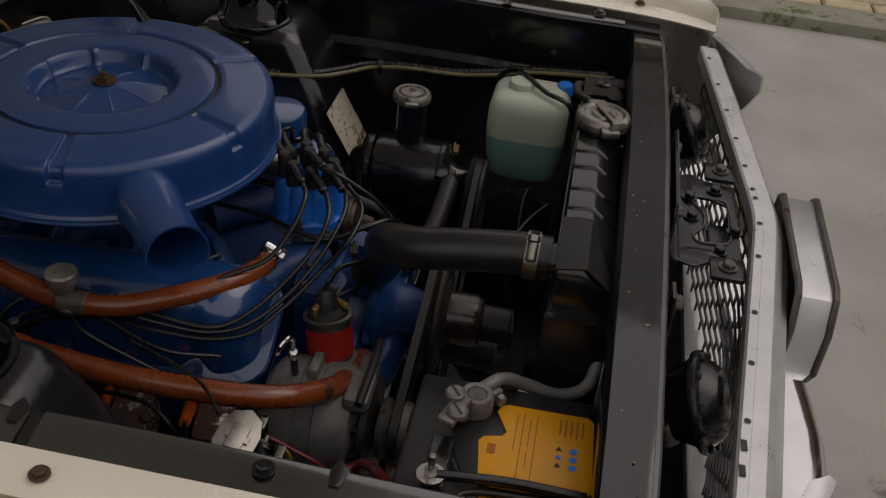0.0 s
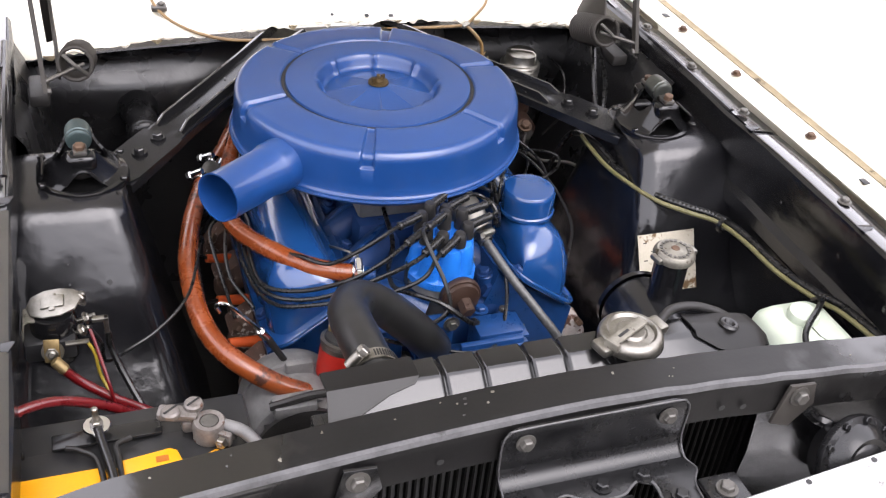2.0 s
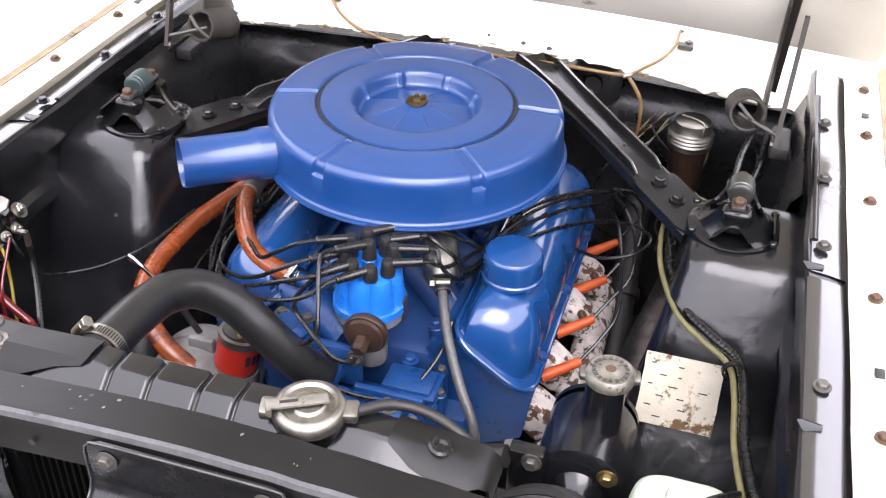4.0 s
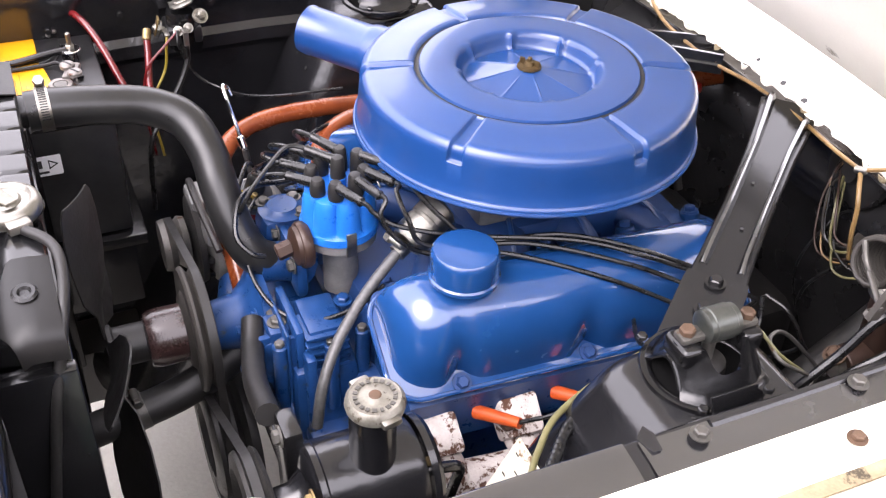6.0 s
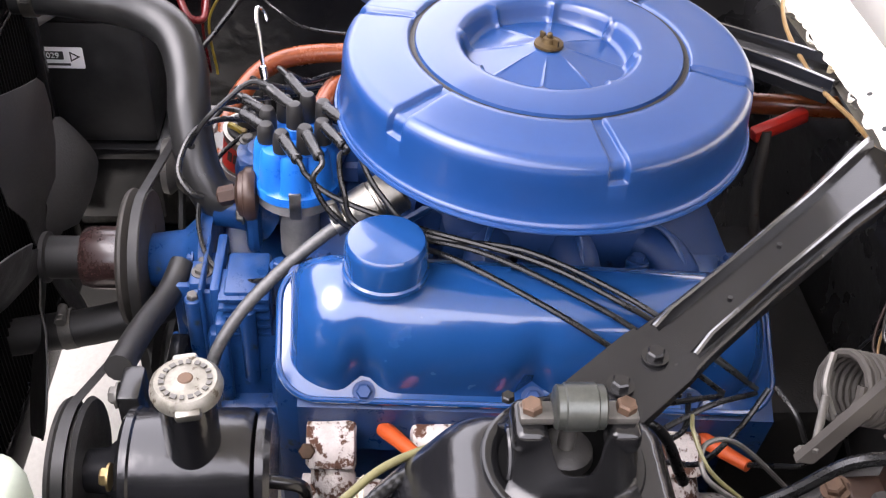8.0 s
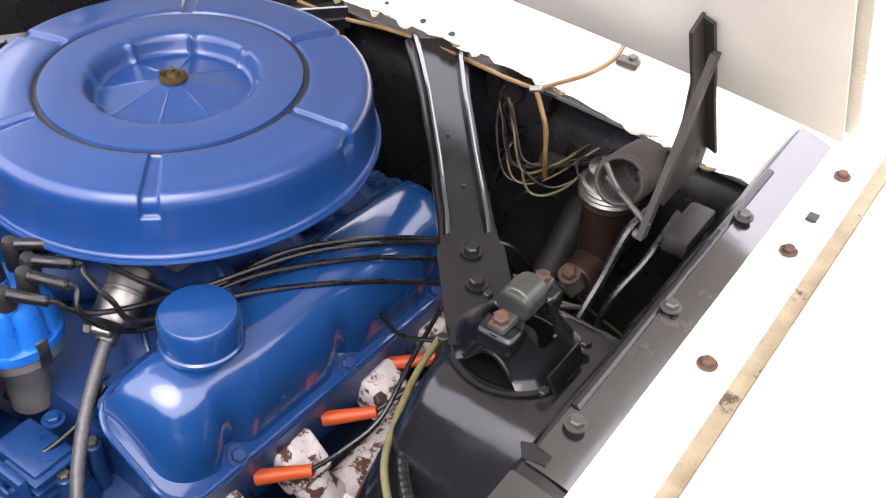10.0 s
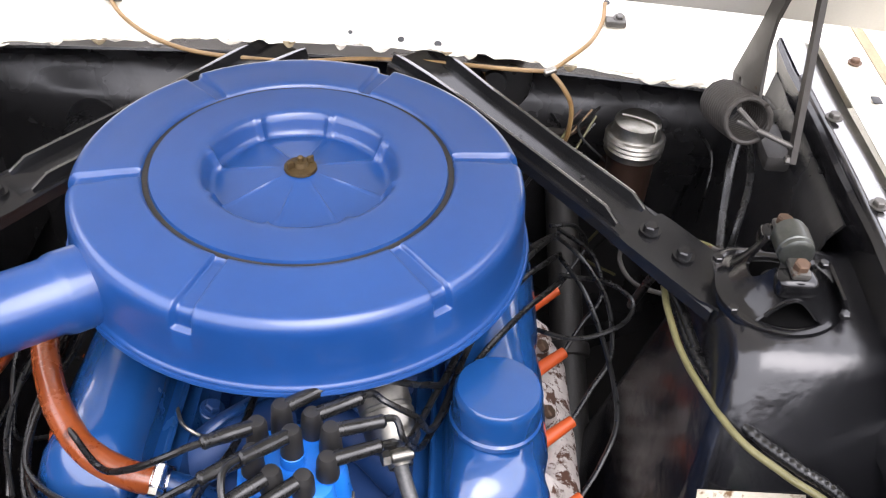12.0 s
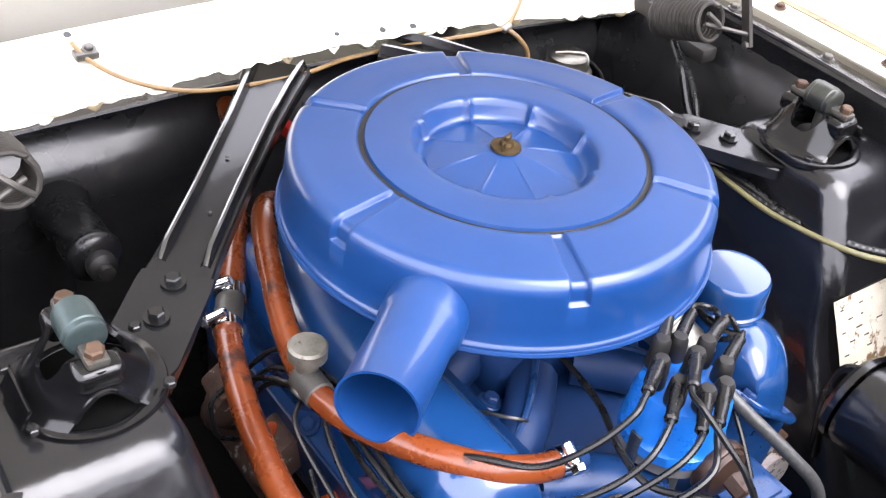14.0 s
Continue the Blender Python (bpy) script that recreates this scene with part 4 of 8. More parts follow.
def air_cleaner():
    t = thing("air_cleaner", (0, 0, 0.82), "blue enamelled round air cleaner with a ribbed lid and a snorkel", "air cleaner")
    ribs = [radians(a) for a in (-109.5, -49.5, 10.5, 70.5, 130.5, 190.5)]
    fine = [o / 0.185 for o in (-0.012, -0.0093, -0.0086, -0.0072, -0.0064, -0.004, 0.004, 0.0064, 0.0072, 0.0086, 0.0093, 0.012)]
    ways = sorted([2 * math.pi * k / 192 for k in range(192) if min(abs(math.remainder(2 * math.pi * k / 192 - a, 2 * math.pi)) for a in ribs) > 0.068] + [(a + o) % (2 * math.pi) for a in ribs for o in fine])
    seg = len(ways)
    radii = [0.0005, 0.012, 0.018, 0.024, 0.030, 0.036, 0.042, 0.048, 0.053, 0.058, 0.062, 0.066, 0.069, 0.072, 0.0745, 0.077, 0.0795, 0.082, 0.0845, 0.087, 0.09, 0.095, 0.11, 0.124, 0.1275, 0.129,
             0.1302, 0.1318, 0.133, 0.1345, 0.137, 0.142, 0.155, 0.166, 0.175, 0.181, 0.1845]
    def ease(a, b, v):
        v = min(1, max(0, (v - a) / (b - a)))
        return v * v * (3 - 2 * v)
    def height(r, th):
        edge = 0.0815 - 0.0042 * math.exp(-(math.sin(4 * (th + 0.2)) / 0.16) ** 2)
        cone = 0.9290 - 0.0150 * (max(r - 0.010, 0) / 0.058) ** 0.9
        cone += (0.0011 * math.exp(-((math.sin(4 * (th + 0.2)) * r) / 0.0026) ** 2) - 0.0010 * abs(math.sin(4 * (th + 0.2)))) * ease(0.016, 0.034, r)
        z = cone + (0.9320 - cone) * ease(edge - 0.006, edge + 0.005, r)
        if r > 0.0855:
            z = 0.9320 + 0.0010 * ease(0.0855, 0.092, r) - 0.0008 * ease(0.11, 0.127, r)
        if r > 0.126:
            z = 0.9326 - 0.012 * math.exp(-((r - 0.131) / 0.0021) ** 2)
        if r > 0.135:
            z = 0.9326 - 0.0035 * ease(0.14, 0.1845, r)
        return z
    def notch(r, th):
        d = min(abs(math.remainder(th - a, 2 * math.pi)) for a in ribs) * 0.185
        return (1 - ease(0.0066, 0.0090, d)) * ease(0.133, 0.137, r)
    bm = bmesh.new()
    rows = []
    for r in radii:
        rows.append([bm.verts.new((r * math.cos(th), r * math.sin(th), height(r, th) - 0.0052 * notch(r, th))) for th in ways])
    # shoulder and wall
    for k in range(1, 9):
        a = radians(90 * k / 8)
        r0, z0 = 0.1845 + 0.0125 * math.sin(a), 0.9291 - 0.016 * (1 - math.cos(a))
        rows.append([bm.verts.new(((r0 - 0.0052 * notch(r0, th) * math.sin(a)) * math.cos(th), (r0 - 0.0052 * notch(r0, th) * math.sin(a)) * math.sin(th), z0 - 0.0052 * notch(r0, th) * math.cos(a))) for th in ways])
    for z, r0, nk in ((0.911, 0.1972, 1), (0.9085, 0.1974, 1), (0.9076, 0.1974, 0.85), (0.9068, 0.1975, 0.1), (0.9060, 0.1975, 0.0), (0.885, 0.1990, 0), (0.8705, 0.2000, 0), (0.8685, 0.2012, 0), (0.867, 0.2030, 0), (0.8655, 0.2030, 0)):
        rows.append([bm.verts.new(((r0 - 0.0052 * nk * notch(0.19, th)) * math.cos(th), (r0 - 0.0052 * nk * notch(0.19, th)) * math.sin(th), z)) for th in ways])
    for a, b in zip(rows, rows[1:]):
        for k in range(seg):
            bm.faces.new((a[k], b[k], b[(k + 1) % seg], a[(k + 1) % seg]))
    bm.faces.new(rows[0])
    part("lid", bm, M_BLUE, t, angle=60)
    part("pan", lathe([(0.196, 0.8655), (0.2045, 0.8650), (0.2055, 0.8625), (0.2045, 0.8605), (0.198, 0.8595), (0.193, 0.852), (0.185, 0.846), (0.15, 0.842), (0.13, 0.834), (0.085, 0.828), (0.06, 0.824), (0, 0.824)], None, 96), M_BLUE, t)
    part("groove_dirt", lathe([(0.1286, 0.9290), (0.1300, 0.9284), (0.1322, 0.9284), (0.1336, 0.9290)], None, 120), M_GRIME, t, "dirt caked in the lid groove")
    # snorkel: a hollow tube with a rolled mouth
    base, mouth = Vector((-0.13, -0.094, 0.883)), Vector((-0.2505, -0.1905, 0.8905))
    L = (mouth - base).length
    m = towards(base, mouth - base)
    sn = lathe([(0.0345, 0.0), (0.0345, 0.055), (0.0335, 0.061), (0.0315, 0.065), (0.0310, L - 0.004), (0.0320, L), (0.0300, L), (0.0290, L - 0.004), (0.0290, 0.03), (0, 0.02)], m, 48)
    for v in sn.verts:   # a dent in the lower lip
        d = (v.co - (mouth + Vector((0.012, -0.016, -0.028)))).length
        if d < 0.013:
            v.co += (base - mouth).normalized() * 0.016 * (1 - d / 0.013)
    part("snorkel", sn, M_BLUE, t)
    nut = join(lathe([(0, 0.926), (0.0145, 0.9285), (0.014, 0.931), (0.007, 0.932), (0.0055, 0.936), (0, 0.937)], None, 20),
               cyl((0, 0, 0.93), (0, 0, 0.941), 0.0028, 10))
    for q in (-1, 1):
        nut = join(nut, box((q * 0.0095 - 0.0035, -0.0013, 0.929), (q * 0.0095 + 0.0035, 0.0013, 0.9385), 0.0012, m=Matrix.Rotation(radians(35), 4, "Z")))
    part("wing_nut", nut, M_RUSTED_NUT, t, "tarnished rusty wing nut")


air_cleaner()

SLOPE = 0.055   # the engine falls towards the gearbox


def valve_cover(s):
    side = "driver" if s > 0 else "passenger"
    X = lambda x: mx(s, x)
    t = thing("valve_cover", (X(0.18), 0, 0.66), f"glossy blue enamelled valve cover on the {side} side of the engine", "valve cover", "valve covers")
    y0, y1 = -0.252, 0.222
    inner, outer = Vector((0.128, 0, 0.757)), Vector((0.231, 0, 0.684))
    top = [(0.136, 0.7535), (0.138, 0.772), (0.145, 0.787), (0.156, 0.796), (0.175, 0.7965), (0.195, 0.792), (0.212, 0.782), (0.222, 0.767), (0.2295, 0.746), (0.2305, 0.718), (0.2270, 0.6895)]
    u = (outer - inner).normalized()
    rows = []
    n = 64
    bolts = [(-0.174,), (-0.015,), (0.14,)]
    for k in range(n + 1):
        y = y0 + 0.008 + (y1 - y0 - 0.016) * (0.5 - 0.5 * math.cos(math.pi * k / n))
        d = min(y - y0 - 0.008, y1 - 0.008 - y)
        e = math.sqrt(max(0, 1 - max(0, 1 - d / 0.058) ** 2.0))
        row = []
        for j, (x, z) in enumerate(top):
            p = Vector((x, 0, z))
            f = inner + u * (p - inner).dot(u)
            off = p - f
            if j >= 7:   # pockets pressed in above the lower bolts
                dent = sum(math.exp(-((y - b[0]) / 0.014) ** 2) for b in bolts)
                p = p - u * 0.016 * dent * (j - 6) / 4
                f = inner + u * (p - inner).dot(u)
                off = p - f
            q = f + off * e
            squeeze = 0.036 * (1 - math.sqrt(max(0, 1 - max(0, 1 - d / 0.052) ** 2)))     # the ends are round in plan
            q = q + u * squeeze * (1 - j / 5)
            row.append((X(q.x), y, q.z - SLOPE * (y + 0.2)))
        rows.append(row)
    cover = part("cover", loft(rows), M_BLUE_GLOSS, t, angle=50)
    # flange
    L, W = y1 - y0 + 0.004, 0.128
    m = Matrix.Translation((X(0.1795), (y0 + y1) / 2, 0.7195 - SLOPE * ((y0 + y1) / 2 + 0.2)))
    ex = Vector((s * u.x, 0, u.z))
    ey = Vector((0, 1, -SLOPE)).normalized()
    ez = ex.cross(ey)
    m = m @ Matrix((ex, ey, ez)).transposed().to_4x4()
    part("flange", plate(rounded(-W / 2, -L / 2, W / 2, L / 2, 0.036, 8), [], 0.006, m, 0.002), M_BLUE_GLOSS, t)
    rim = rounded(-W / 2, -L / 2, W / 2, L / 2, 0.036, 8)
    part("flange_lip", tube([m @ Vector((x, y, 0.0022)) for x, y in rim + rim[:1]], 0.0032, 8, smooth=False, ends=False), M_BLUE_GLOSS, t)
    for y in (-0.174, -0.015, 0.14):
        bolt("bolt", (X(0.2275), y, 0.6905 - SLOPE * (y + 0.2)), (s * 0.58, 0, 0.81), 0.0075, t, M_BLUE_DULL)
    for y in (-0.236, 0.206):
        bolt("bolt", (X(0.139), y, 0.7525 - SLOPE * (y + 0.2)), (s * 0.58, 0, 0.81), 0.0075, t, M_BLUE_DULL)
    return t


for s in (1, -1):
    valve_cover(s)

oil_cap = thing("oil_filler_cap", (0.178, -0.155, 0.775), "blue painted oil filler breather cap on the valve cover", "filler cap")
part("cap", lathe([(0, 0.8345), (0.029, 0.8342), (0.0340, 0.8332), (0.0362, 0.8305), (0.0372, 0.826), (0.0372, 0.803), (0.0390, 0.801), (0.0392, 0.797), (0.0375, 0.7955), (0.030, 0.795), (0, 0.795)], pose(0.178, -0.155, 0), 48), M_BLUE_GLOSS, oil_cap)
part("neck", lathe([(0.0225, 0.76), (0.0225, 0.79), (0.029, 0.7955)], pose(0.178, -0.155, 0), 36), M_BLUE_GLOSS, oil_cap)


def engine():
    e = thing("engine_block", (XM, 0, 0.36), "blue painted V8 engine block and intake castings with oil grime", "engine")
    def cast(lo, hi, bevel=0.008, m=None):
        b = box(lo, hi, bevel, 2, m)
        return b
    part("block", cast((-0.13, -0.27, 0.36), (0.16, 0.26, 0.64), 0.02), M_BLUE_CAST, e)
    for s in (1, -1):
        X = lambda x: mx(s, x)
        # cylinder head under each cover
        rows = [[(X(x), y, z - SLOPE * (y + 0.2)) for x, z in ((0.112, 0.752), (0.232, 0.672), (0.222, 0.60), (0.15, 0.56), (0.07, 0.63))] for y in (-0.236, 0.226)]
        part("cylinder_head", loft(rows, close=True, caps=True), M_BLUE_CAST, e)
        for y in (-0.175, -0.06, 0.045, 0.155):
            part("intake_runner", tube([(X(0.04), y * 0.6, 0.735), (X(0.085), y * 0.85, 0.735), (X(0.125), y, 0.705)], 0.024, 12), M_BLUE_DULL, e)
            part("runner_rib", tube([(X(0.045), y * 0.62, 0.7625), (X(0.085), y * 0.85, 0.7625), (X(0.118), y * 0.97, 0.736)], 0.0035, 8), M_BLUE_CAST, e)
        for y in (-0.215, -0.115, -0.01, 0.10, 0.195):
            part("boss", cyl((X(0.112), y, 0.700), (X(0.100), y, 0.742), 0.012, 16, 0.002), M_BLUE_CAST, e)
            bolt("bolt", (X(0.100), y, 0.742), (-s * 0.27, 0, 0.96), 0.0075, e, M_BLUE_DULL)
        flange = [[(X(x), y, z) for x, z in ((0.118, 0.738), (0.098, 0.730), (0.092, 0.716))] for y in (-0.235, -0.1, 0.05, 0.215)]
        part("intake_flange", loft(flange, 0.006), M_BLUE_DULL, e)
    part("valley", cast((-0.10, -0.24, 0.60), (0.13, 0.22, 0.712), 0.02), M_BLUE_DULL, e)
    part("intake_plenum", cast((-0.05, -0.10, 0.70), (0.08, 0.13, 0.762), 0.016), M_BLUE_DULL, e)
    # thermostat housing and water passage at the front
    part("water_passage", tube([(-0.10, -0.215, 0.745), (-0.05, -0.235, 0.742), (0.0, -0.262, 0.728)], 0.026, 16), M_BLUE_CAST, e)
    part("thermostat_neck", tube([(-0.012, -0.275, 0.70), (-0.012, -0.30, 0.715), (-0.012, -0.335, 0.722)], 0.024, 18), M_BLUE_CAST, e)
    part("thermostat_flange", cast((-0.05, -0.300, 0.685), (0.03, -0.284, 0.745), 0.008), M_BLUE_CAST, e)
    for x, z in ((-0.043, 0.735), (0.023, 0.735), (-0.04, 0.69)):
        bolt("bolt", (x, -0.301, z), (0, -1, 0), 0.0075, e, M_DULLSTEEL)
    # timing cover and water pump
    part("timing_cover", cast((-0.09, -0.335, 0.40), (0.13, -0.255, 0.665), 0.014), M_BLUE_CAST, e)
    part("timing_rib", cast((0.04, -0.352, 0.56), (0.075, -0.300, 0.70), 0.006), M_BLUE_CAST, e)
    part("pump_body", lathe([(0, 0), (0.058, 0), (0.060, 0.012), (0.048, 0.020), (0.034, 0.035), (0.028, 0.075), (0, 0.075)], towards((0.012, -0.335, 0.662), (0, -1, 0)), 36), M_BLUE_CAST, e)
    part("cover_flange", cast((0.118, -0.322, 0.40), (0.140, -0.310, 0.690), 0.004), M_BLUE_CAST, e)
    part("pump_block", cast((0.030, -0.362, 0.575), (0.100, -0.318, 0.694), 0.010), M_BLUE_CAST, e)
    part("pump_cover", cast((0.036, -0.372, 0.600), (0.086, -0.358, 0.684), 0.006), M_BLUE_CAST, e)
    for x, z in ((0.042, 0.612), (0.080, 0.612), (0.042, 0.674), (0.080, 0.674)):
        bolt("bolt", (x, -0.373, z), (0, -1, 0), 0.006, e, M_BLUE_CAST, washer=False)
    for k in range(6):
        part("web", cast((0.082, -0.318, 0.650 + 0.0115 * k), (0.128, -0.268, 0.6545 + 0.0115 * k), 0.0012), M_BLUE_CAST, e)
    for x, y in ((0.112, -0.345), (0.128, -0.29), (0.118, -0.25), (0.06, -0.34)):
        part("boss", cyl((x, y, 0.60), (x, y, 0.700), 0.0085, 14), M_BLUE_CAST, e)
        bolt("bolt", (x, y, 0.700), (0, 0, 1), 0.006, e, M_DULLSTEEL, washer=False)
    part("pump_block_rib", cast((0.088, -0.368, 0.58), (0.096, -0.35, 0.70), 0.002), M_BLUE_CAST, e)
    part("cover_shelf", cast((0.05, -0.325, 0.555), (0.150, -0.245, 0.578), 0.006), M_BLUE_CAST, e)
    part("pump_inlet", tube([(0.012, -0.36, 0.63), (-0.05, -0.36, 0.615), (-0.105, -0.345, 0.62)], 0.024, 14), M_BLUE_CAST, e)
    part("pump_outlet", tube([(0.03, -0.345, 0.67), (0.085, -0.34, 0.655), (0.09, -0.30, 0.64)], 0.020, 14), M_BLUE_CAST, e)
    part("rib_core", cast((0.06, -0.313, 0.590), (0.122, -0.270, 0.7165), 0.004), M_BLUE_CAST, e)
    part("pump_shoulder", lathe([(0, 0), (0.034, 0.002), (0.040, 0.012), (0.040, 0.036), (0.033, 0.046), (0, 0.05)], towards((0.062, -0.318, 0.655), (0, -1, 0.1)), 32), M_BLUE_CAST, e)
    part("pump_nose", cast((0.060, -0.352, 0.685), (0.098, -0.326, 0.706), 0.006), M_BLUE_CAST, e)
    bolt("bolt", (0.080, -0.339, 0.706), (0, 0, 1), 0.0075, e, M_DULLSTEEL)
    part("water_outlet", cast((-0.098, -0.318, 0.66), (-0.042, -0.255, 0.752), 0.016), M_BLUE_CAST, e)
    part("outlet_cover", lathe([(0, 0.004), (0.018, 0.004), (0.022, 0.0), (0.030, -0.002)], pose(-0.070, -0.286, 0.753), 28), M_BLUE_CAST, e)
    for x, y in ((-0.088, -0.305), (-0.052, -0.268), (-0.086, -0.268)):
        bolt("bolt", (x, y, 0.752), (0, 0, 1), 0.0068, e, M_DULLSTEEL)
    for y, w in ((-0.322, 0.010), (-0.336, 0.005)):
        part("joint_flange", cast((0.03, y - w / 2, 0.56), (0.118, y + w / 2, 0.716), 0.003), M_BLUE_CAST, e)
    for z in (0.585, 0.63, 0.675):
        bolt("bolt", (0.112, -0.340, z), (0, -1, 0), 0.0065, e, M_BLUE_CAST, washer=False)
    part("cover_rib", cast((0.104, -0.345, 0.56), (0.112, -0.318, 0.706), 0.003), M_BLUE_CAST, e)
    for x, y, z, w in ((0.045, -0.354, 0.69, (0, -1, 0)), (0.10, -0.337, 0.655, (0, -1, 0)), (0.115, -0.337, 0.60, (0, -1, 0)), (-0.05, -0.337, 0.655, (0, -1, 0)), (0.105, -0.28, 0.668, (0, 0, 1)), (0.08, -0.26, 0.715, (0, 0, 1)),
                       (-0.07, -0.25, 0.715, (0, 0, 1)), (0.11, -0.2, 0.70, (0.4, 0, 1)), (-0.075, -0.16, 0.71, (-0.4, 0, 1)), (0.11, -0.09, 0.70, (0.4, 0, 1))):
        bolt("bolt", (x, y, z), w, 0.0075, e, M_BLUE_CAST)
    part("carburettor", cast((-0.045, -0.085, 0.758), (0.065, 0.085, 0.828), 0.01), M_ALU, e, "dull cast carburettor body")
    part("carburettor_throat", cyl((0.0, 0, 0.80), (0.0, 0, 0.832), 0.062), M_ALU, e)
    part("choke_housing", cyl((0.065, 0.03, 0.795), (0.095, 0.03, 0.795), 0.024), M_INK_HOLE, e)
    # lifting eye and bracket plates behind
    part("rear_plate", cast((0.08, 0.10, 0.725), (0.135, 0.19, 0.735), 0.003), M_BLUE_CAST, e)
    part("bellhousing", cast((-0.15, 0.22, 0.33), (0.18, 0.36, 0.60), 0.03), M_GRIME, e)
    part("oil_pan", cast((-0.11, -0.27, 0.20), (0.14, 0.25, 0.37), 0.03), M_GRIME, e)
    return e


engine()


def exhaust_manifold(s):
    side = "driver" if s > 0 else "passenger"
    X = lambda x: mx(s, x)
    t = thing("exhaust_manifold", (X(0.235), 0, 0.50), f"rusty exhaust manifold with flaking white coating, {side} side", "exhaust manifold", "exhaust manifolds")
    for y in (-0.205, -0.105, 0.03, 0.135):
        b = box((-0.024, -0.024, -0.022), (0.024, 0.024, 0.022), 0.007)
        for v in b.verts:
            v.co += 0.004 * noise.noise_vector(v.co * 60 + Vector((y * 9, 0, 0)))
        iron = M_MANIFOLD if s > 0 else M_RUSTED_IRON
        b.transform(Matrix.Translation((X(0.236), y, 0.622 - SLOPE * (y + 0.2))) @ Matrix.Rotation(s * radians(38), 4, "Y"))
        part("port", b, iron, t)
        part("runner", tube([(X(0.236), y, 0.615 - SLOPE * (y + 0.2)), (X(0.262 if s > 0 else 0.245), y + 0.005, 0.59 - SLOPE * (y + 0.2)), (X(0.268 if s > 0 else 0.225), y + 0.03, 0.55 - SLOPE * (y + 0.2))], 0.021, 12, wobble=0.1), iron, t)
        bolt("bolt", (X(0.252), y - 0.022, 0.634 - SLOPE * (y + 0.2)), (s * 0.7, 0, 0.7), 0.008, t, M_RUSTY, washer=False)
    low = 0.0 if s > 0 else 0.05
    part("log", tube([(X(0.262 - low), -0.235, 0.575 - low), (X(0.268 - low), -0.1, 0.565 - low), (X(0.268 - low), 0.05, 0.555 - low), (X(0.265 - low), 0.18, 0.54 - low), (X(0.255 - low), 0.24, 0.50 - low)], 0.024, 14, wobble=0.08), iron, t)


for s in (1, -1):
    exhaust_manifold(s)


def spark_boot(s, y, lead):
    t = thing("spark_plug_boot", (mx(s, 0.25), y, 0.62), "orange silicone boot on a spark plug with its black lead", "spark plug boot", "spark plug boots")
    z = 0.648 - SLOPE * (y + 0.2) - 0.004
    a, b = Vector((mx(s, 0.228), y, z - 0.004)), Vector((mx(s, 0.274), y + (0.032 if s > 0 else -0.01), z + 0.010))
    part("boot", tube([a, a.lerp(b, 0.5), b], lambda u: 0.0085 - 0.0022 * u, 12), M_BOOT, t)
    pts = [b - (b - a) * 0.05] + [Vector((mx(s, q[0]), q[1], q[2])) for q in lead]
    part("lead", tube(pts, 0.0026, 8), M_WIRE, t)


for y, lead in ((-0.155, [(0.292, -0.098, 0.672), (0.308, -0.06, 0.695), (0.300, 0.0, 0.722), (0.283, 0.08, 0.732), (0.262, 0.15, 0.722)]),
                (-0.055, [(0.292, 0.002, 0.668), (0.312, 0.03, 0.692), (0.308, 0.075, 0.724), (0.285, 0.13, 0.735), (0.262, 0.18, 0.725)]),
                (0.050, [(0.292, 0.105, 0.664), (0.312, 0.125, 0.690), (0.300, 0.155, 0.722), (0.262, 0.19, 0.730)]),
                (0.160, [(0.29, 0.21, 0.655), (0.305, 0.225, 0.68), (0.285, 0.215, 0.715), (0.255, 0.20, 0.725)])):
    spark_boot(1, y, lead)
for y, lead in ((-0.17, [(0.305, -0.19, 0.66), (0.30, -0.15, 0.70), (0.295, -0.05, 0.70), (0.28, 0.02, 0.69)]),
                (-0.07, [(0.30, -0.09, 0.66), (0.30, -0.05, 0.70), (0.29, 0.0, 0.705), (0.28, 0.03, 0.70)]),
                (0.04, [(0.30, 0.03, 0.66), (0.30, 0.045, 0.69), (0.28, 0.05, 0.70)])):
    spark_boot(-1, y, lead)


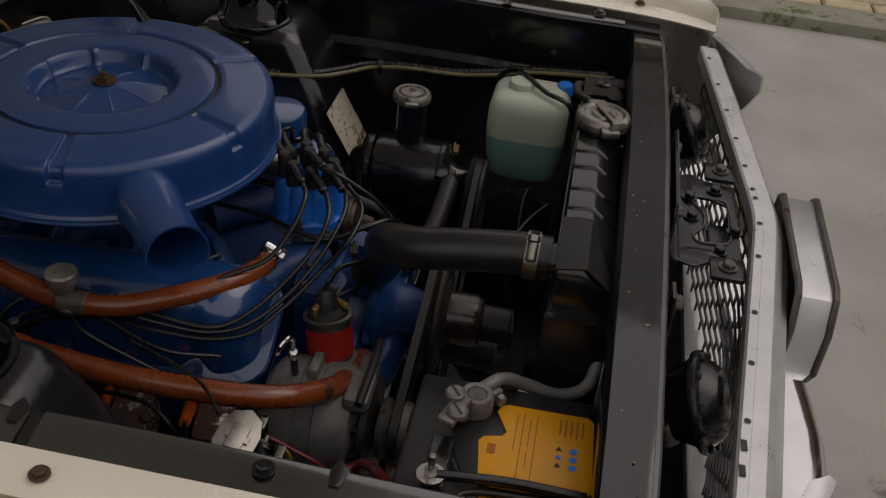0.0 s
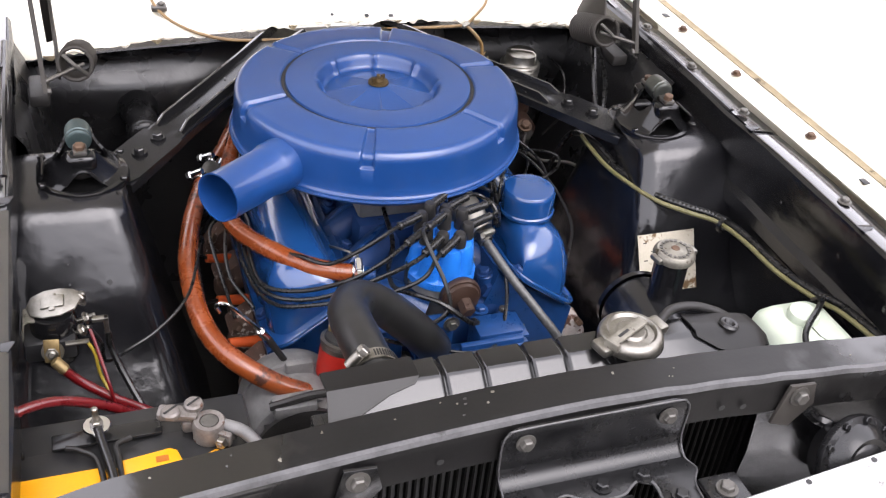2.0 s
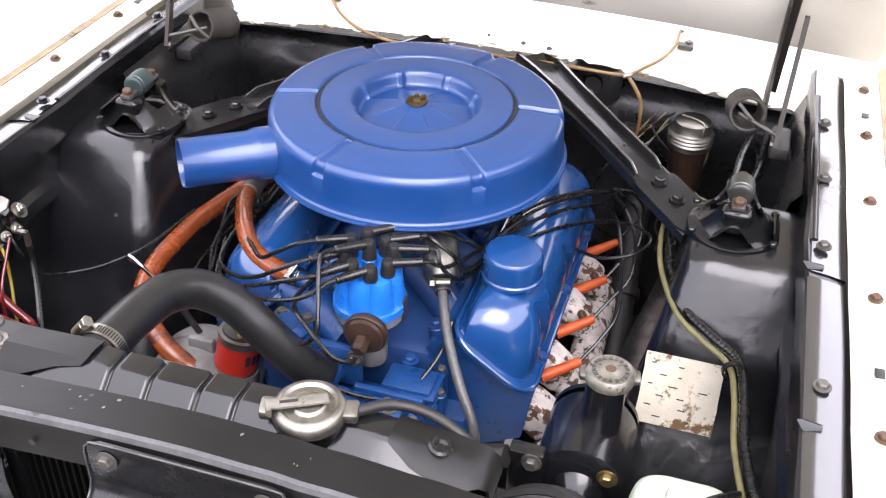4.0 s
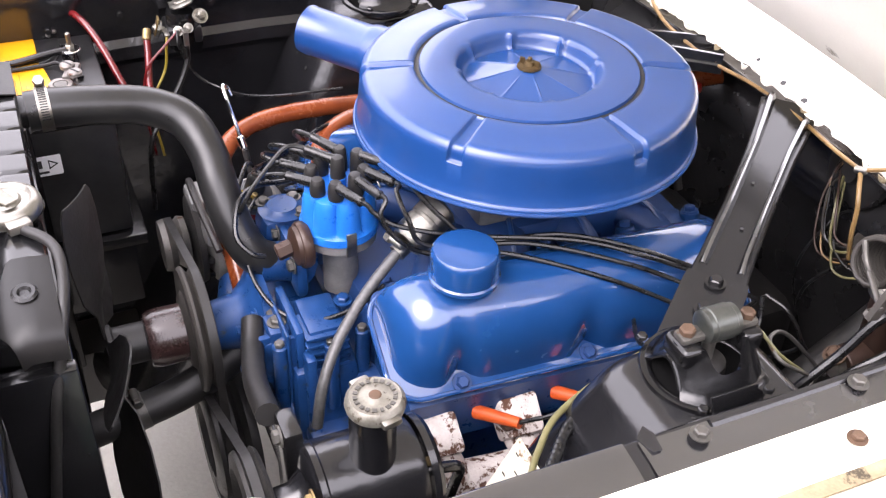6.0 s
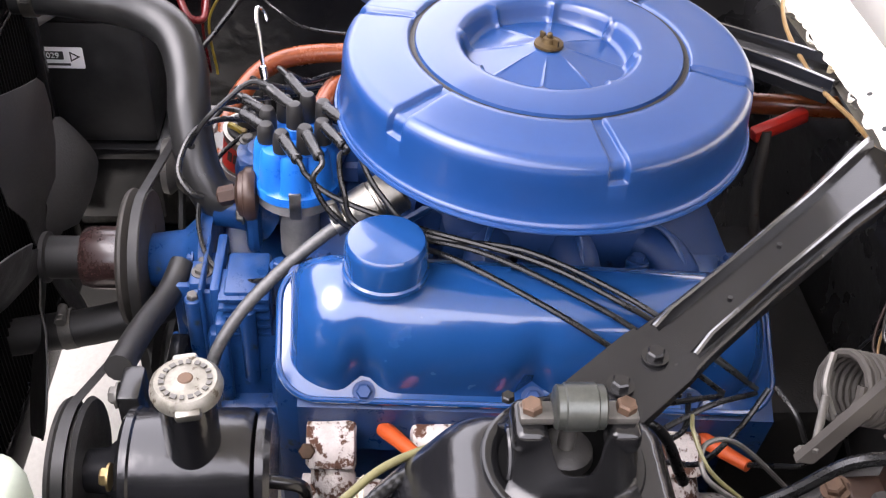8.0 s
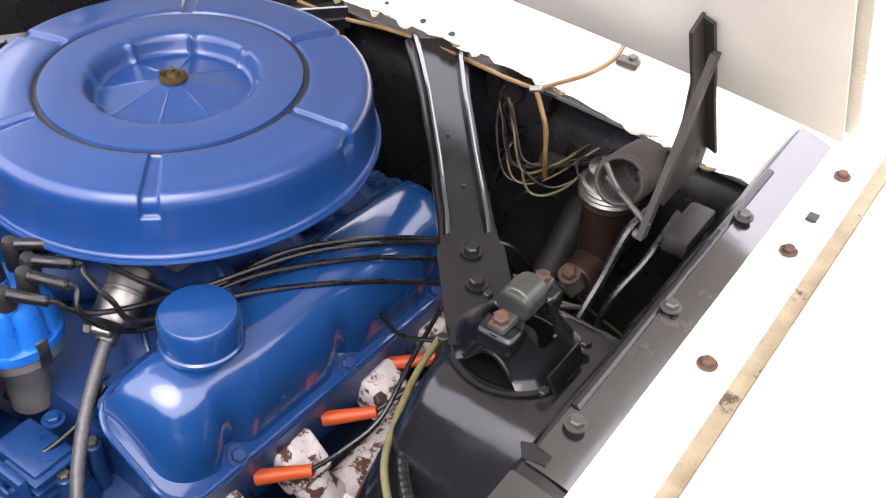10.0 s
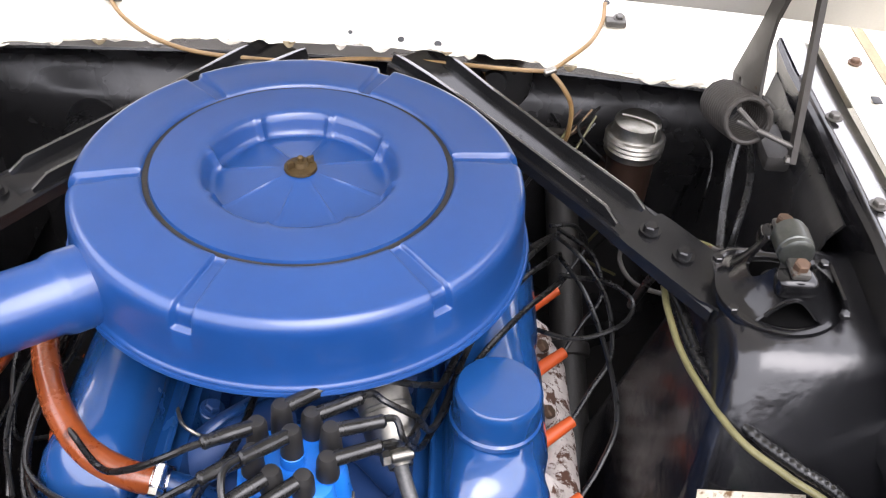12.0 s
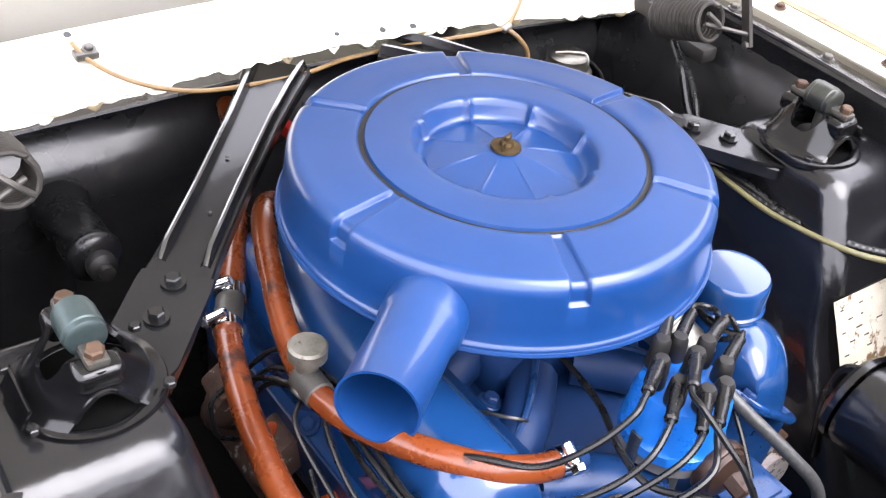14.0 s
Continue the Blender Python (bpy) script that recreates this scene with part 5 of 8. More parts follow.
def distributor():
    c = Vector((0.022, -0.243, 0))
    t = thing("distributor", (0.022, -0.243, 0.70), "distributor with a bright blue cap and brown vacuum can", "distributor")
    part("shaft_housing", lathe([(0.021, 0.69), (0.021, 0.7570), (0.036, 0.7600), (0.0435, 0.7660), (0.0435, 0.7795), (0, 0.7795)], Matrix.Translation(c), 32), M_ALU, t)
    seg, rows = 96, []
    bm = bmesh.new()
    for z, r, lob in ((0.7790, 0.0435, 0), (0.7785, 0.0455, 0), (0.7880, 0.0455, 0), (0.7900, 0.0435, 0.3), (0.7940, 0.0425, 1), (0.8120, 0.041, 1.1), (0.8260, 0.0392, 1.2), (0.8320, 0.0365, 1.2), (0.8345, 0.031, 0.9), (0.8350, 0.022, 0.3), (0.8350, 0.012, 0)):
        rows.append([bm.verts.new((c.x + (r + 0.0056 * lob * (abs(math.cos(4 * th)) ** 0.6 - 0.7)) * math.cos(th), c.y + (r + 0.0056 * lob * (abs(math.cos(4 * th)) ** 0.6 - 0.7)) * math.sin(th), z)) for th in (2 * math.pi * k / seg for k in range(seg))])
    for a, b in zip(rows, rows[1:]):
        for k in range(seg):
            bm.faces.new((a[k], a[(k + 1) % seg], b[(k + 1) % seg], b[k]))
    bm.faces.new(rows[-1])
    cap = part("cap", bm, M_DIST, t, "bright light blue plastic cap")
    for k in range(8):
        th = 2 * math.pi * (k + 0.5) / 8
        p = c + Vector((0.0295 * math.cos(th), 0.0295 * math.sin(th), 0.8320))
        part("tower", cyl(p, p + Vector((0, 0, 0.007)), 0.0085, 14), M_DIST, cap)
    part("centre_tower", cyl(c + Vector((0, 0, 0.8330)), c + Vector((0, 0, 0.8470)), 0.0095, 16), M_DIST, cap)
    for q in (-1, 1):
        part("clip", box((c.x + q * 0.044 - 0.002, c.y - 0.006, 0.7640), (c.x + q * 0.044 + 0.002, c.y + 0.006, 0.7960), 0.001), M_STEEL, t)
    m = towards((0.034, -0.288, 0.771), (0.03, -1, 0.0))
    vac = part("vacuum_can", lathe([(0.009, -0.02), (0.010, -0.006), (0.0255, -0.004), (0.0275, 0.0), (0.0275, 0.006), (0.0262, 0.008), (0.024, 0.0085), (0.0225, 0.013), (0.016, 0.016), (0.0085, 0.0175), (0.0075, 0.030), (0, 0.030)], m, 36), M_BROWN, t, "brown vacuum advance can")
    part("spout", lathe([(0.010, 0), (0.010, 0.016), (0.0075, 0.018), (0, 0.018)], towards((0.035, -0.305, 0.772), (0.03, -1, -0.25)), 6), M_BROWN, vac)
    return c


DC = distributor()


def plug_lead(tower, way, lift, rest, r=0.0028):
    """A lead: a rubber skirt on the tower, a moulded boot lying level, and the wire."""
    t = thing("ignition_lead", tuple(tower), "black ignition lead with a rubber boot on the distributor cap", "ignition lead", "ignition leads")
    a, way = Vector(tower), Vector(way).normalized()
    elbow = a + Vector((0, 0, 0.006 + lift))
    tip = elbow + way * 0.042
    part("wire", tube([tip - way * 0.012, tip + way * 0.008] + rest, r, 8), M_WIRE, t)
    part("skirt", lathe([(0.0088, -0.010), (0.0090, -0.006), (0.0084, 0.004), (0.0078, 0.008 + lift), (0.0060, 0.0115 + lift), (0, 0.0125 + lift)], Matrix.Translation(a), 16), M_RUBBER, t)
    part("boot", lathe([(0, -0.0075), (0.0040, -0.0065), (0.0056, -0.003), (0.0060, 0.004), (0.0058, 0.022), (0.0052, 0.037), (0.0056, 0.038), (0.0056, 0.0405), (0.0040, 0.0425), (0.0028, 0.0425)], towards(elbow, way), 16), M_BOOTBLACK, t)


def tower_at(k):
    th = 2 * math.pi * (k + 0.5) / 8
    return (DC.x + 0.0295 * math.cos(th), DC.y + 0.0295 * math.sin(th), 0.846)


plug_lead(tower_at(3), (-0.86, -0.50, 0.06), 0.008, [(-0.066, -0.264, 0.858), (-0.095, -0.258, 0.835), (-0.125, -0.238, 0.808), (-0.155, -0.205, 0.801), (-0.190, -0.155, 0.784), (-0.215, -0.09, 0.772), (-0.232, -0.01, 0.752), (-0.25, 0.05, 0.70)])
for tw, d, way in ((4, 0.010, (-0.80, -0.58, -0.05)), (5, 0.0, (-0.76, -0.62, -0.10))):
    plug_lead(tower_at(tw), way, 0.001 + 0.3 * d, [(-0.058 - 1.5 * d, -0.307 + 1.4 * d, 0.838 + 0.3 * d), (-0.105, -0.294 + d, 0.810 + 0.6 * d), (-0.148, -0.266 + 1.2 * d, 0.778 + 0.5 * d),
              (-0.186, -0.234 + d, 0.761 + 0.5 * d), (-0.205, -0.195, 0.757 + 0.7 * d), (-0.212 + 0.5 * d, -0.14, 0.764 + 0.6 * d), (-0.207 + d, -0.07, 0.764 + 0.6 * d), (-0.222 + d, 0.01 + d, 0.745 + d), (-0.25, 0.03 + 2 * d, 0.70)])
plug_lead(tower_at(6), (-0.78, -0.60, -0.12), -0.002, [(-0.030, -0.322, 0.832), (-0.072, -0.316, 0.812), (-0.118, -0.290, 0.788), (-0.152, -0.268, 0.770), (-0.188, -0.240, 0.754), (-0.208, -0.20, 0.751), (-0.217, -0.14, 0.757), (-0.214, -0.07, 0.757), (-0.230, 0.0, 0.738), (-0.25, 0.02, 0.69)])
plug_lead(tower_at(2), (0.80, 0.60, 0.02), 0.010, [(0.088, -0.180, 0.860), (0.118, -0.160, 0.836), (0.138, -0.12, 0.806), (0.16, -0.03, 0.806), (0.195, 0.05, 0.790), (0.232, 0.115, 0.768), (0.255, 0.17, 0.735)])
plug_lead(tower_at(1), (0.86, 0.50, 0.02), 0.003, [(0.088, -0.198, 0.856), (0.112, -0.194, 0.836), (0.128, -0.175, 0.806), (0.16, -0.07, 0.804), (0.205, 0.03, 0.782), (0.240, 0.095, 0.758), (0.262, 0.15, 0.725)])
plug_lead(tower_at(0), (0.92, 0.36, -0.06), 0.006, [(0.104, -0.222, 0.840), (0.116, -0.205, 0.812), (0.126, -0.17, 0.792), (0.16, -0.10, 0.799), (0.206, -0.01, 0.778), (0.238, 0.05, 0.756), (0.265, 0.11, 0.725)])
plug_lead(tower_at(7), (0.90, 0.42, -0.02), 0.0, [(0.100, -0.228, 0.844), (0.110, -0.205, 0.828), (0.13, -0.14, 0.812), (0.175, -0.02, 0.806), (0.212, 0.06, 0.786), (0.240, 0.125, 0.760), (0.262, 0.18, 0.73)])
plug_lead((DC.x, DC.y, 0.850), (-0.75, -0.62, 0.05), 0.010, [(-0.020, -0.290, 0.868), (-0.014, -0.312, 0.852), (-0.006, -0.335, 0.831), (-0.004, -0.352, 0.805), (-0.030, -0.352, 0.786), (-0.070, -0.338, 0.790), (-0.104, -0.318, 0.800), (-0.119, -0.307, 0.785), (-0.116, -0.304, 0.772)])

t = thing("pcv_breather_can", (0.088, -0.165, 0.77), "bright metal filter can with a grey hose behind the distributor", "filter can")
a, b = Vector((0.079, -0.140, 0.816)), Vector((0.099, -0.194, 0.789))
part("can", lathe([(0, 0), (0.019, 0), (0.0225, 0.003), (0.0225, 0.024), (0.0215, 0.025), (0.0215, 0.028), (0.0225, 0.029), (0.0225, 0.052), (0.019, 0.058), (0.010, 0.061), (0, 0.061)], towards(a, b - a), 36), M_STEEL, t)
hose = part("hose", tube([a.lerp(b, 0.95), (0.107, -0.214, 0.777), (0.126, -0.252, 0.752), (0.152, -0.290, 0.722), (0.177, -0.316, 0.688), (0.188, -0.328, 0.64)], 0.0064, 12), M_BRAID, t, "grey braided rubber hose")
clamp(t, a.lerp(b, 1.06), b - a, 0.0085, M_STEEL)


# ---- front of the engine bay ----
def radiator():
    t = thing("radiator", (0.02, -0.59, 0.46), "satin black radiator with a ribbed top tank and pressure cap", "radiator")
    x0, x1 = -0.203, 0.243
    prof = [(-0.555, 0.872), (-0.553, 0.920), (-0.556, 0.9265), (-0.578, 0.9285), (-0.583, 0.9276), (-0.5862, 0.9256), (-0.6095, 0.9079), (-0.6125, 0.9054), (-0.617, 0.899), (-0.617, 0.872)]
    grooves = (-0.100, -0.060, -0.012, 0.025)
    xs = sorted([x0 + (x1 - x0) * k / 100 for k in range(101)] + [q + o for q in grooves for o in (-0.0045, -0.003, -0.002, -0.001, 0.0001, 0.001, 0.002, 0.003, 0.0045)])
    rows = []
    for x in xs:
        d = min(x - x0, x1 - x)
        e = math.sqrt(max(0, 1 - max(0, 1 - d / 0.016) ** 2))
        rib = sum(-0.0042 * math.exp(-((x - q) / 0.0022) ** 2) for q in grooves)
        slope = 0.012 * max(0, (x - 0.13) / 0.11) ** 2 + 0.010 * max(0, (-0.13 - x) / 0.08) ** 2
        rows.append([(x, -0.586 + (y + 0.586) * (0.9 + 0.1 * e), 0.872 + (z - 0.872) * (0.25 + 0.75 * e) + rib * (z > 0.9) - slope * (z > 0.9)) for y, z in prof])
    part("top_tank", loft(rows, caps=True), M_TANKTOP, t, angle=50)
    part("end_flap", loft([[(x, -0.553, 0.9255 + 0.05 * (x + 0.21)), (x, -0.570, 0.9285 + 0.05 * (x + 0.21)), (x, -0.583, 0.9305 + 0.02 * (x + 0.21)), (x - 0.004, e, 0.9300 + 0.78 * (e + 0.583) + 0.0015)] for x, e in ((-0.212, -0.612), (-0.195, -0.609), (-0.175, -0.602), (-0.150, -0.593), (-0.125, -0.588))], 0.0018), M_MEMBER, t, "loose matt black rubber flap")
    part("tank_seam", box((x0 - 0.006, -0.620, 0.866), (x1 + 0.006, -0.552, 0.873), 0.002), M_SATIN, t)
    for k in range(52):
        x = x0 + 0.006 + (x1 - x0 - 0.012) * k / 51
        part("fin_column", box((x - 0.0012, -0.612, 0.50), (x + 0.0012, -0.560, 0.867), 0), M_FIN, t, flat=True)
    part("core", box((x0 + 0.004, -0.606, 0.50), (x1 - 0.004, -0.566, 0.867), 0), M_INK_HOLE, t, "dark core behind the fins")
    part("bottom_tank", box((x0, -0.616, 0.44), (x1, -0.556, 0.50), 0.01), M_SATIN, t)
    for x in (x0 - 0.008, x1 + 0.008):
        part("side_strap", box((x - 0.008, -0.618, 0.45), (x + 0.008, -0.55, 0.872), 0.003), M_SATIN, t)
    # ear plate at the driver's end and the filler neck
    part("mounting_ear", loft([[(x, -0.553, z - 0.003), (x, -0.570, z), (x, -0.583, z + 0.0005), (x, e, z + 0.0005 + 0.72 * (e + 0.583))] for x, e, z in ((0.262, -0.590, 0.890), (0.259, -0.592, 0.908), (0.251, -0.596, 0.9165), (0.238, -0.603, 0.9205), (0.215, -0.605, 0.9245), (0.190, -0.599, 0.9275), (0.168, -0.588, 0.9305))], 0.0018), M_MEMBER, t, "bent matt black mounting ear")
    part("dimple", lathe([(0, -0.001), (0.004, -0.0005), (0.006, 0.0022), (0.009, 0.0025), (0.011, 0.0005)], pose(0.212, -0.577, 0.9262, 0, 9, 0), 24), M_TANK, t)
    part("filler_neck", lathe([(0.030, 0.905), (0.030, 0.930), (0.034, 0.932)], pose(0.094, -0.581, 0), 36), M_SATIN, t)
    part("overflow_spout", tube([(0.115, -0.575, 0.931), (0.13, -0.570, 0.934), (0.16, -0.548, 0.932), (0.20, -0.545, 0.925), (0.24, -0.555, 0.90), (0.262, -0.575, 0.83), (0.268, -0.60, 0.70)], 0.005, 10), M_RUBBER, t, "black overflow hose")
    part("hose_spout", cyl((-0.152, -0.556, 0.893), (-0.150, -0.520, 0.893), 0.0185), M_SATIN, t)
    cx, cy = 0.094, -0.581
    cap = part("cap", lathe([(0, 0.9452), (0.0135, 0.9452), (0.0150, 0.9440), (0.0160, 0.9425), (0.0225, 0.9420), (0.0238, 0.9435), (0.0250, 0.9450), (0.0280, 0.9446), (0.0312, 0.9420), (0.0328, 0.938), (0.0325, 0.931), (0.030, 0.930), (0, 0.931)], pose(cx, cy, 0), 48), M_STEEL, t, "worn steel pressure cap")
    for a in (15, 195):
        ca, sa = math.cos(radians(a)), math.sin(radians(a))
        m = Matrix.Translation((cx + 0.034 * ca, cy + 0.034 * sa, 0.937)) @ Matrix.Rotation(radians(a), 4, "Z")
        part("ear", box((-0.007, -0.011, -0.006), (0.009, 0.011, 0.004), 0.003, m=m), M_STEEL, cap)
    m = Matrix.Translation((cx - 0.004, cy - 0.003, 0.9475)) @ Matrix.Rotation(radians(208), 4, "Z")
    part("lever", join(box((-0.022, -0.006, -0.001), (0.030, 0.006, 0.0022), 0.001, m=m), box((0.027, -0.0085, -0.008), (0.0325, 0.0085, 0.0022), 0.002, m=m)), M_PATINA, cap, "bent bright release lever")
    part("lever_slot", box((0.004, -0.0016, 0.0021), (0.020, 0.0016, 0.0026), 0, m=m), M_INK_HOLE, cap, "dark slot", flat=True)


radiator()

t = thing("upper_radiator_hose", (-0.13, -0.43, 0.72), "black rubber upper radiator hose bent down to the thermostat", "radiator hose")
part("hose", tube([(-0.150, -0.547, 0.893), (-0.150, -0.515, 0.893), (-0.150, -0.462, 0.886), (-0.147, -0.415, 0.876), (-0.128, -0.380, 0.862), (-0.095, -0.364, 0.836), (-0.060, -0.360, 0.800), (-0.030, -0.352, 0.762), (-0.014, -0.338, 0.735), (-0.012, -0.320, 0.722)], 0.0225, 24, wobble=0.02), M_HOSEBLACK, t)
clamp(t, (-0.150, -0.528, 0.893), (0, 1, 0), 0.0236, M_STEEL, (-0.75, 0, 0.66), slots=15)
t = thing("lower_radiator_hose", (0.07, -0.46, 0.58), "black rubber lower radiator hose below the fan", "radiator hose")
part("hose", tube([(0.045, -0.565, 0.575), (0.045, -0.53, 0.582), (0.04, -0.47, 0.59), (0.032, -0.42, 0.602), (0.015, -0.362, 0.625)], 0.021, 20), M_RUBBER, t)
clamp(t, (0.042, -0.50, 0.586), (-0.1, 0.98, 0.15), 0.0213, M_DULLSTEEL)


def fan():
    c = Vector((0.012, 0, 0.665))
    t = thing("cooling_fan", (0.012, -0.50, 0.665), "dark five-bladed engine cooling fan on its pulley hub", "cooling fan")
    part("pulley", lathe([(0.02, 0.404), (0.073, 0.404), (0.0755, 0.407), (0.0755, 0.410), (0.066, 0.416), (0.0755, 0.422), (0.0755, 0.425), (0.073, 0.428), (0.048, 0.428), (0.042, 0.433), (0.030, 0.434)],
                         Matrix.Translation(c) @ Matrix.Rotation(radians(90), 4, "X"), 56), M_DUST, t)
    part("hub", lathe([(0, 0.430), (0.034, 0.432), (0.0345, 0.466), (0.031, 0.476), (0.024, 0.478), (0, 0.478)], Matrix.Translation(c) @ Matrix.Rotation(radians(90), 4, "X"), 36), M_HUB, t, "glossy brown hub cup")
    part("spacer", lathe([(0, 0.474), (0.0235, 0.474), (0.0235, 0.512), (0.028, 0.514), (0.028, 0.519), (0, 0.520)], Matrix.Translation(c) @ Matrix.Rotation(radians(90), 4, "X"), 32), M_RUBBER, t)
    for k in range(5):
        a = radians(100 + 72 * k)
        ra, ta = Vector((math.cos(a), 0, math.sin(a))), Vector((-math.sin(a), 0, math.cos(a)))
        rows = []
        for r, half, tw, cup in ((0.022, 0.014, 0.10, 0), (0.055, 0.020, 0.2, 0.001), (0.08, 0.036, 0.42, 0.004), (0.12, 0.042, 0.48, 0.006), (0.16, 0.043, 0.48, 0.006), (0.185, 0.040, 0.46, 0.005), (0.193, 0.032, 0.46, 0.003)):
            rows.append([c + Vector((0, -0.521, 0)) + ra * r + ta * (half * u * math.cos(tw)) + Vector((0, half * u * math.sin(tw) + cup * (1 - u * u), 0)) for u in (-1, -0.6, -0.2, 0.2, 0.6, 1)])
        part("blade", loft(rows, 0.002), M_GRIME, t)
    # crankshaft pulley
    p = thing("crankshaft_pulley", (0.012, -0.42, 0.45), "dark greasy crankshaft pulley below the fan", "pulley")
    part("disc", lathe([(0, 0.37), (0.078, 0.37), (0.081, 0.376), (0.081, 0.381), (0.070, 0.388), (0.081, 0.395), (0.081, 0.401), (0.070, 0.408), (0.081, 0.415), (0.081, 0.421), (0.074, 0.425), (0.05, 0.427), (0.045, 0.412), (0, 0.412)],
                       Matrix.Translation((0.012, 0, 0.475)) @ Matrix.Rotation(radians(90), 4, "X"), 48), M_GRIME, p)


fan()


def belt(name, label, circles, y, w=0.0095, d=0.008):
    """A V-belt: the hull round the pulleys, as a closed band."""
    pts = []
    for x, z, r in circles:
        pts += [(x + r * math.cos(2 * math.pi * k / 48), z + r * math.sin(2 * math.pi * k / 48)) for k in range(48)]
    pts = sorted(set(pts))
    def half(seq):
        out = []
        for p in seq:
            while len(out) > 1 and (out[-1][0] - out[-2][0]) * (p[1] - out[-2][1]) - (out[-1][1] - out[-2][1]) * (p[0] - out[-2][0]) <= 0:
                out.pop()
            out.append(p)
        return out[:-1]
    hull = half(pts) + half(pts[::-1])
    cx, cz = sum(p[0] for p in hull) / len(hull), sum(p[1] for p in hull) / len(hull)
    rows = []
    for x, z in hull + hull[:1]:
        q = Vector((x - cx, z - cz)).normalized() * d
        rows.append([(x, y - w / 2, z), (x, y + w / 2, z), (x - q.x, y + w / 2 - 0.002, z - q.y), (x - q.x, y - w / 2 + 0.002, z - q.y)])
    return single(name, loft(rows, close=True), M_RUBBER, label, "drive belt", "drive belts")


belt("drive_belt", "black rubber V-belt round the power steering pulley", [(0.297, 0.660, 0.068), (0.012, 0.475, 0.082)], -0.423)
belt("drive_belt", "black rubber V-belt round the alternator and pump pulleys", [(-0.185, 0.645, 0.036), (0.012, 0.665, 0.076), (0.012, 0.475, 0.082)], -0.410)


def alternator():
    t = thing("alternator", (-0.185, -0.33, 0.58), "grey cast alternator with a slotted case beside the block", "alternator")
    m = Matrix.Translation((-0.185, 0, 0.645)) @ Matrix.Rotation(radians(90), 4, "X")
    part("body", lathe([(0, 0.255), (0.045, 0.258), (0.060, 0.268), (0.066, 0.285), (0.066, 0.300), (0.0635, 0.302), (0.0635, 0.322), (0.066, 0.324), (0.066, 0.345), (0.060, 0.362), (0.045, 0.370), (0, 0.372)], m, 48), M_ALU, t)
    part("fan_disc", lathe([(0, 0.374), (0.058, 0.374), (0.060, 0.382), (0, 0.386)], m, 40), M_GRIME, t)
    part("pulley", lathe([(0.01, 0.386), (0.034, 0.390), (0.036, 0.398), (0.028, 0.407), (0.036, 0.416), (0.034, 0.424), (0.01, 0.426)], m, 36), M_DULLSTEEL, t)
    part("bracket", join(box((-0.222, -0.382, 0.694), (-0.168, -0.352, 0.714), 0.007), box((-0.175, -0.375, 0.672), (-0.12, -0.352, 0.698), 0.008)), M_ALU, t)
    part("adjusting_arm", tube([(-0.225, -0.372, 0.712), (-0.16, -0.374, 0.722), (-0.09, -0.365, 0.69)], 0.005, 8), M_GRIME, t)
    for k in range(10):
        a = 2 * math.pi * k / 10
        part("slot", box((-0.185 + 0.05 * math.cos(a) - 0.006, -0.3735, 0.645 + 0.05 * math.sin(a) - 0.004), (-0.185 + 0.05 * math.cos(a) + 0.006, -0.3655, 0.645 + 0.05 * math.sin(a) + 0.004), 0.001), M_INK_HOLE, t, "dark cooling slot")


alternator()


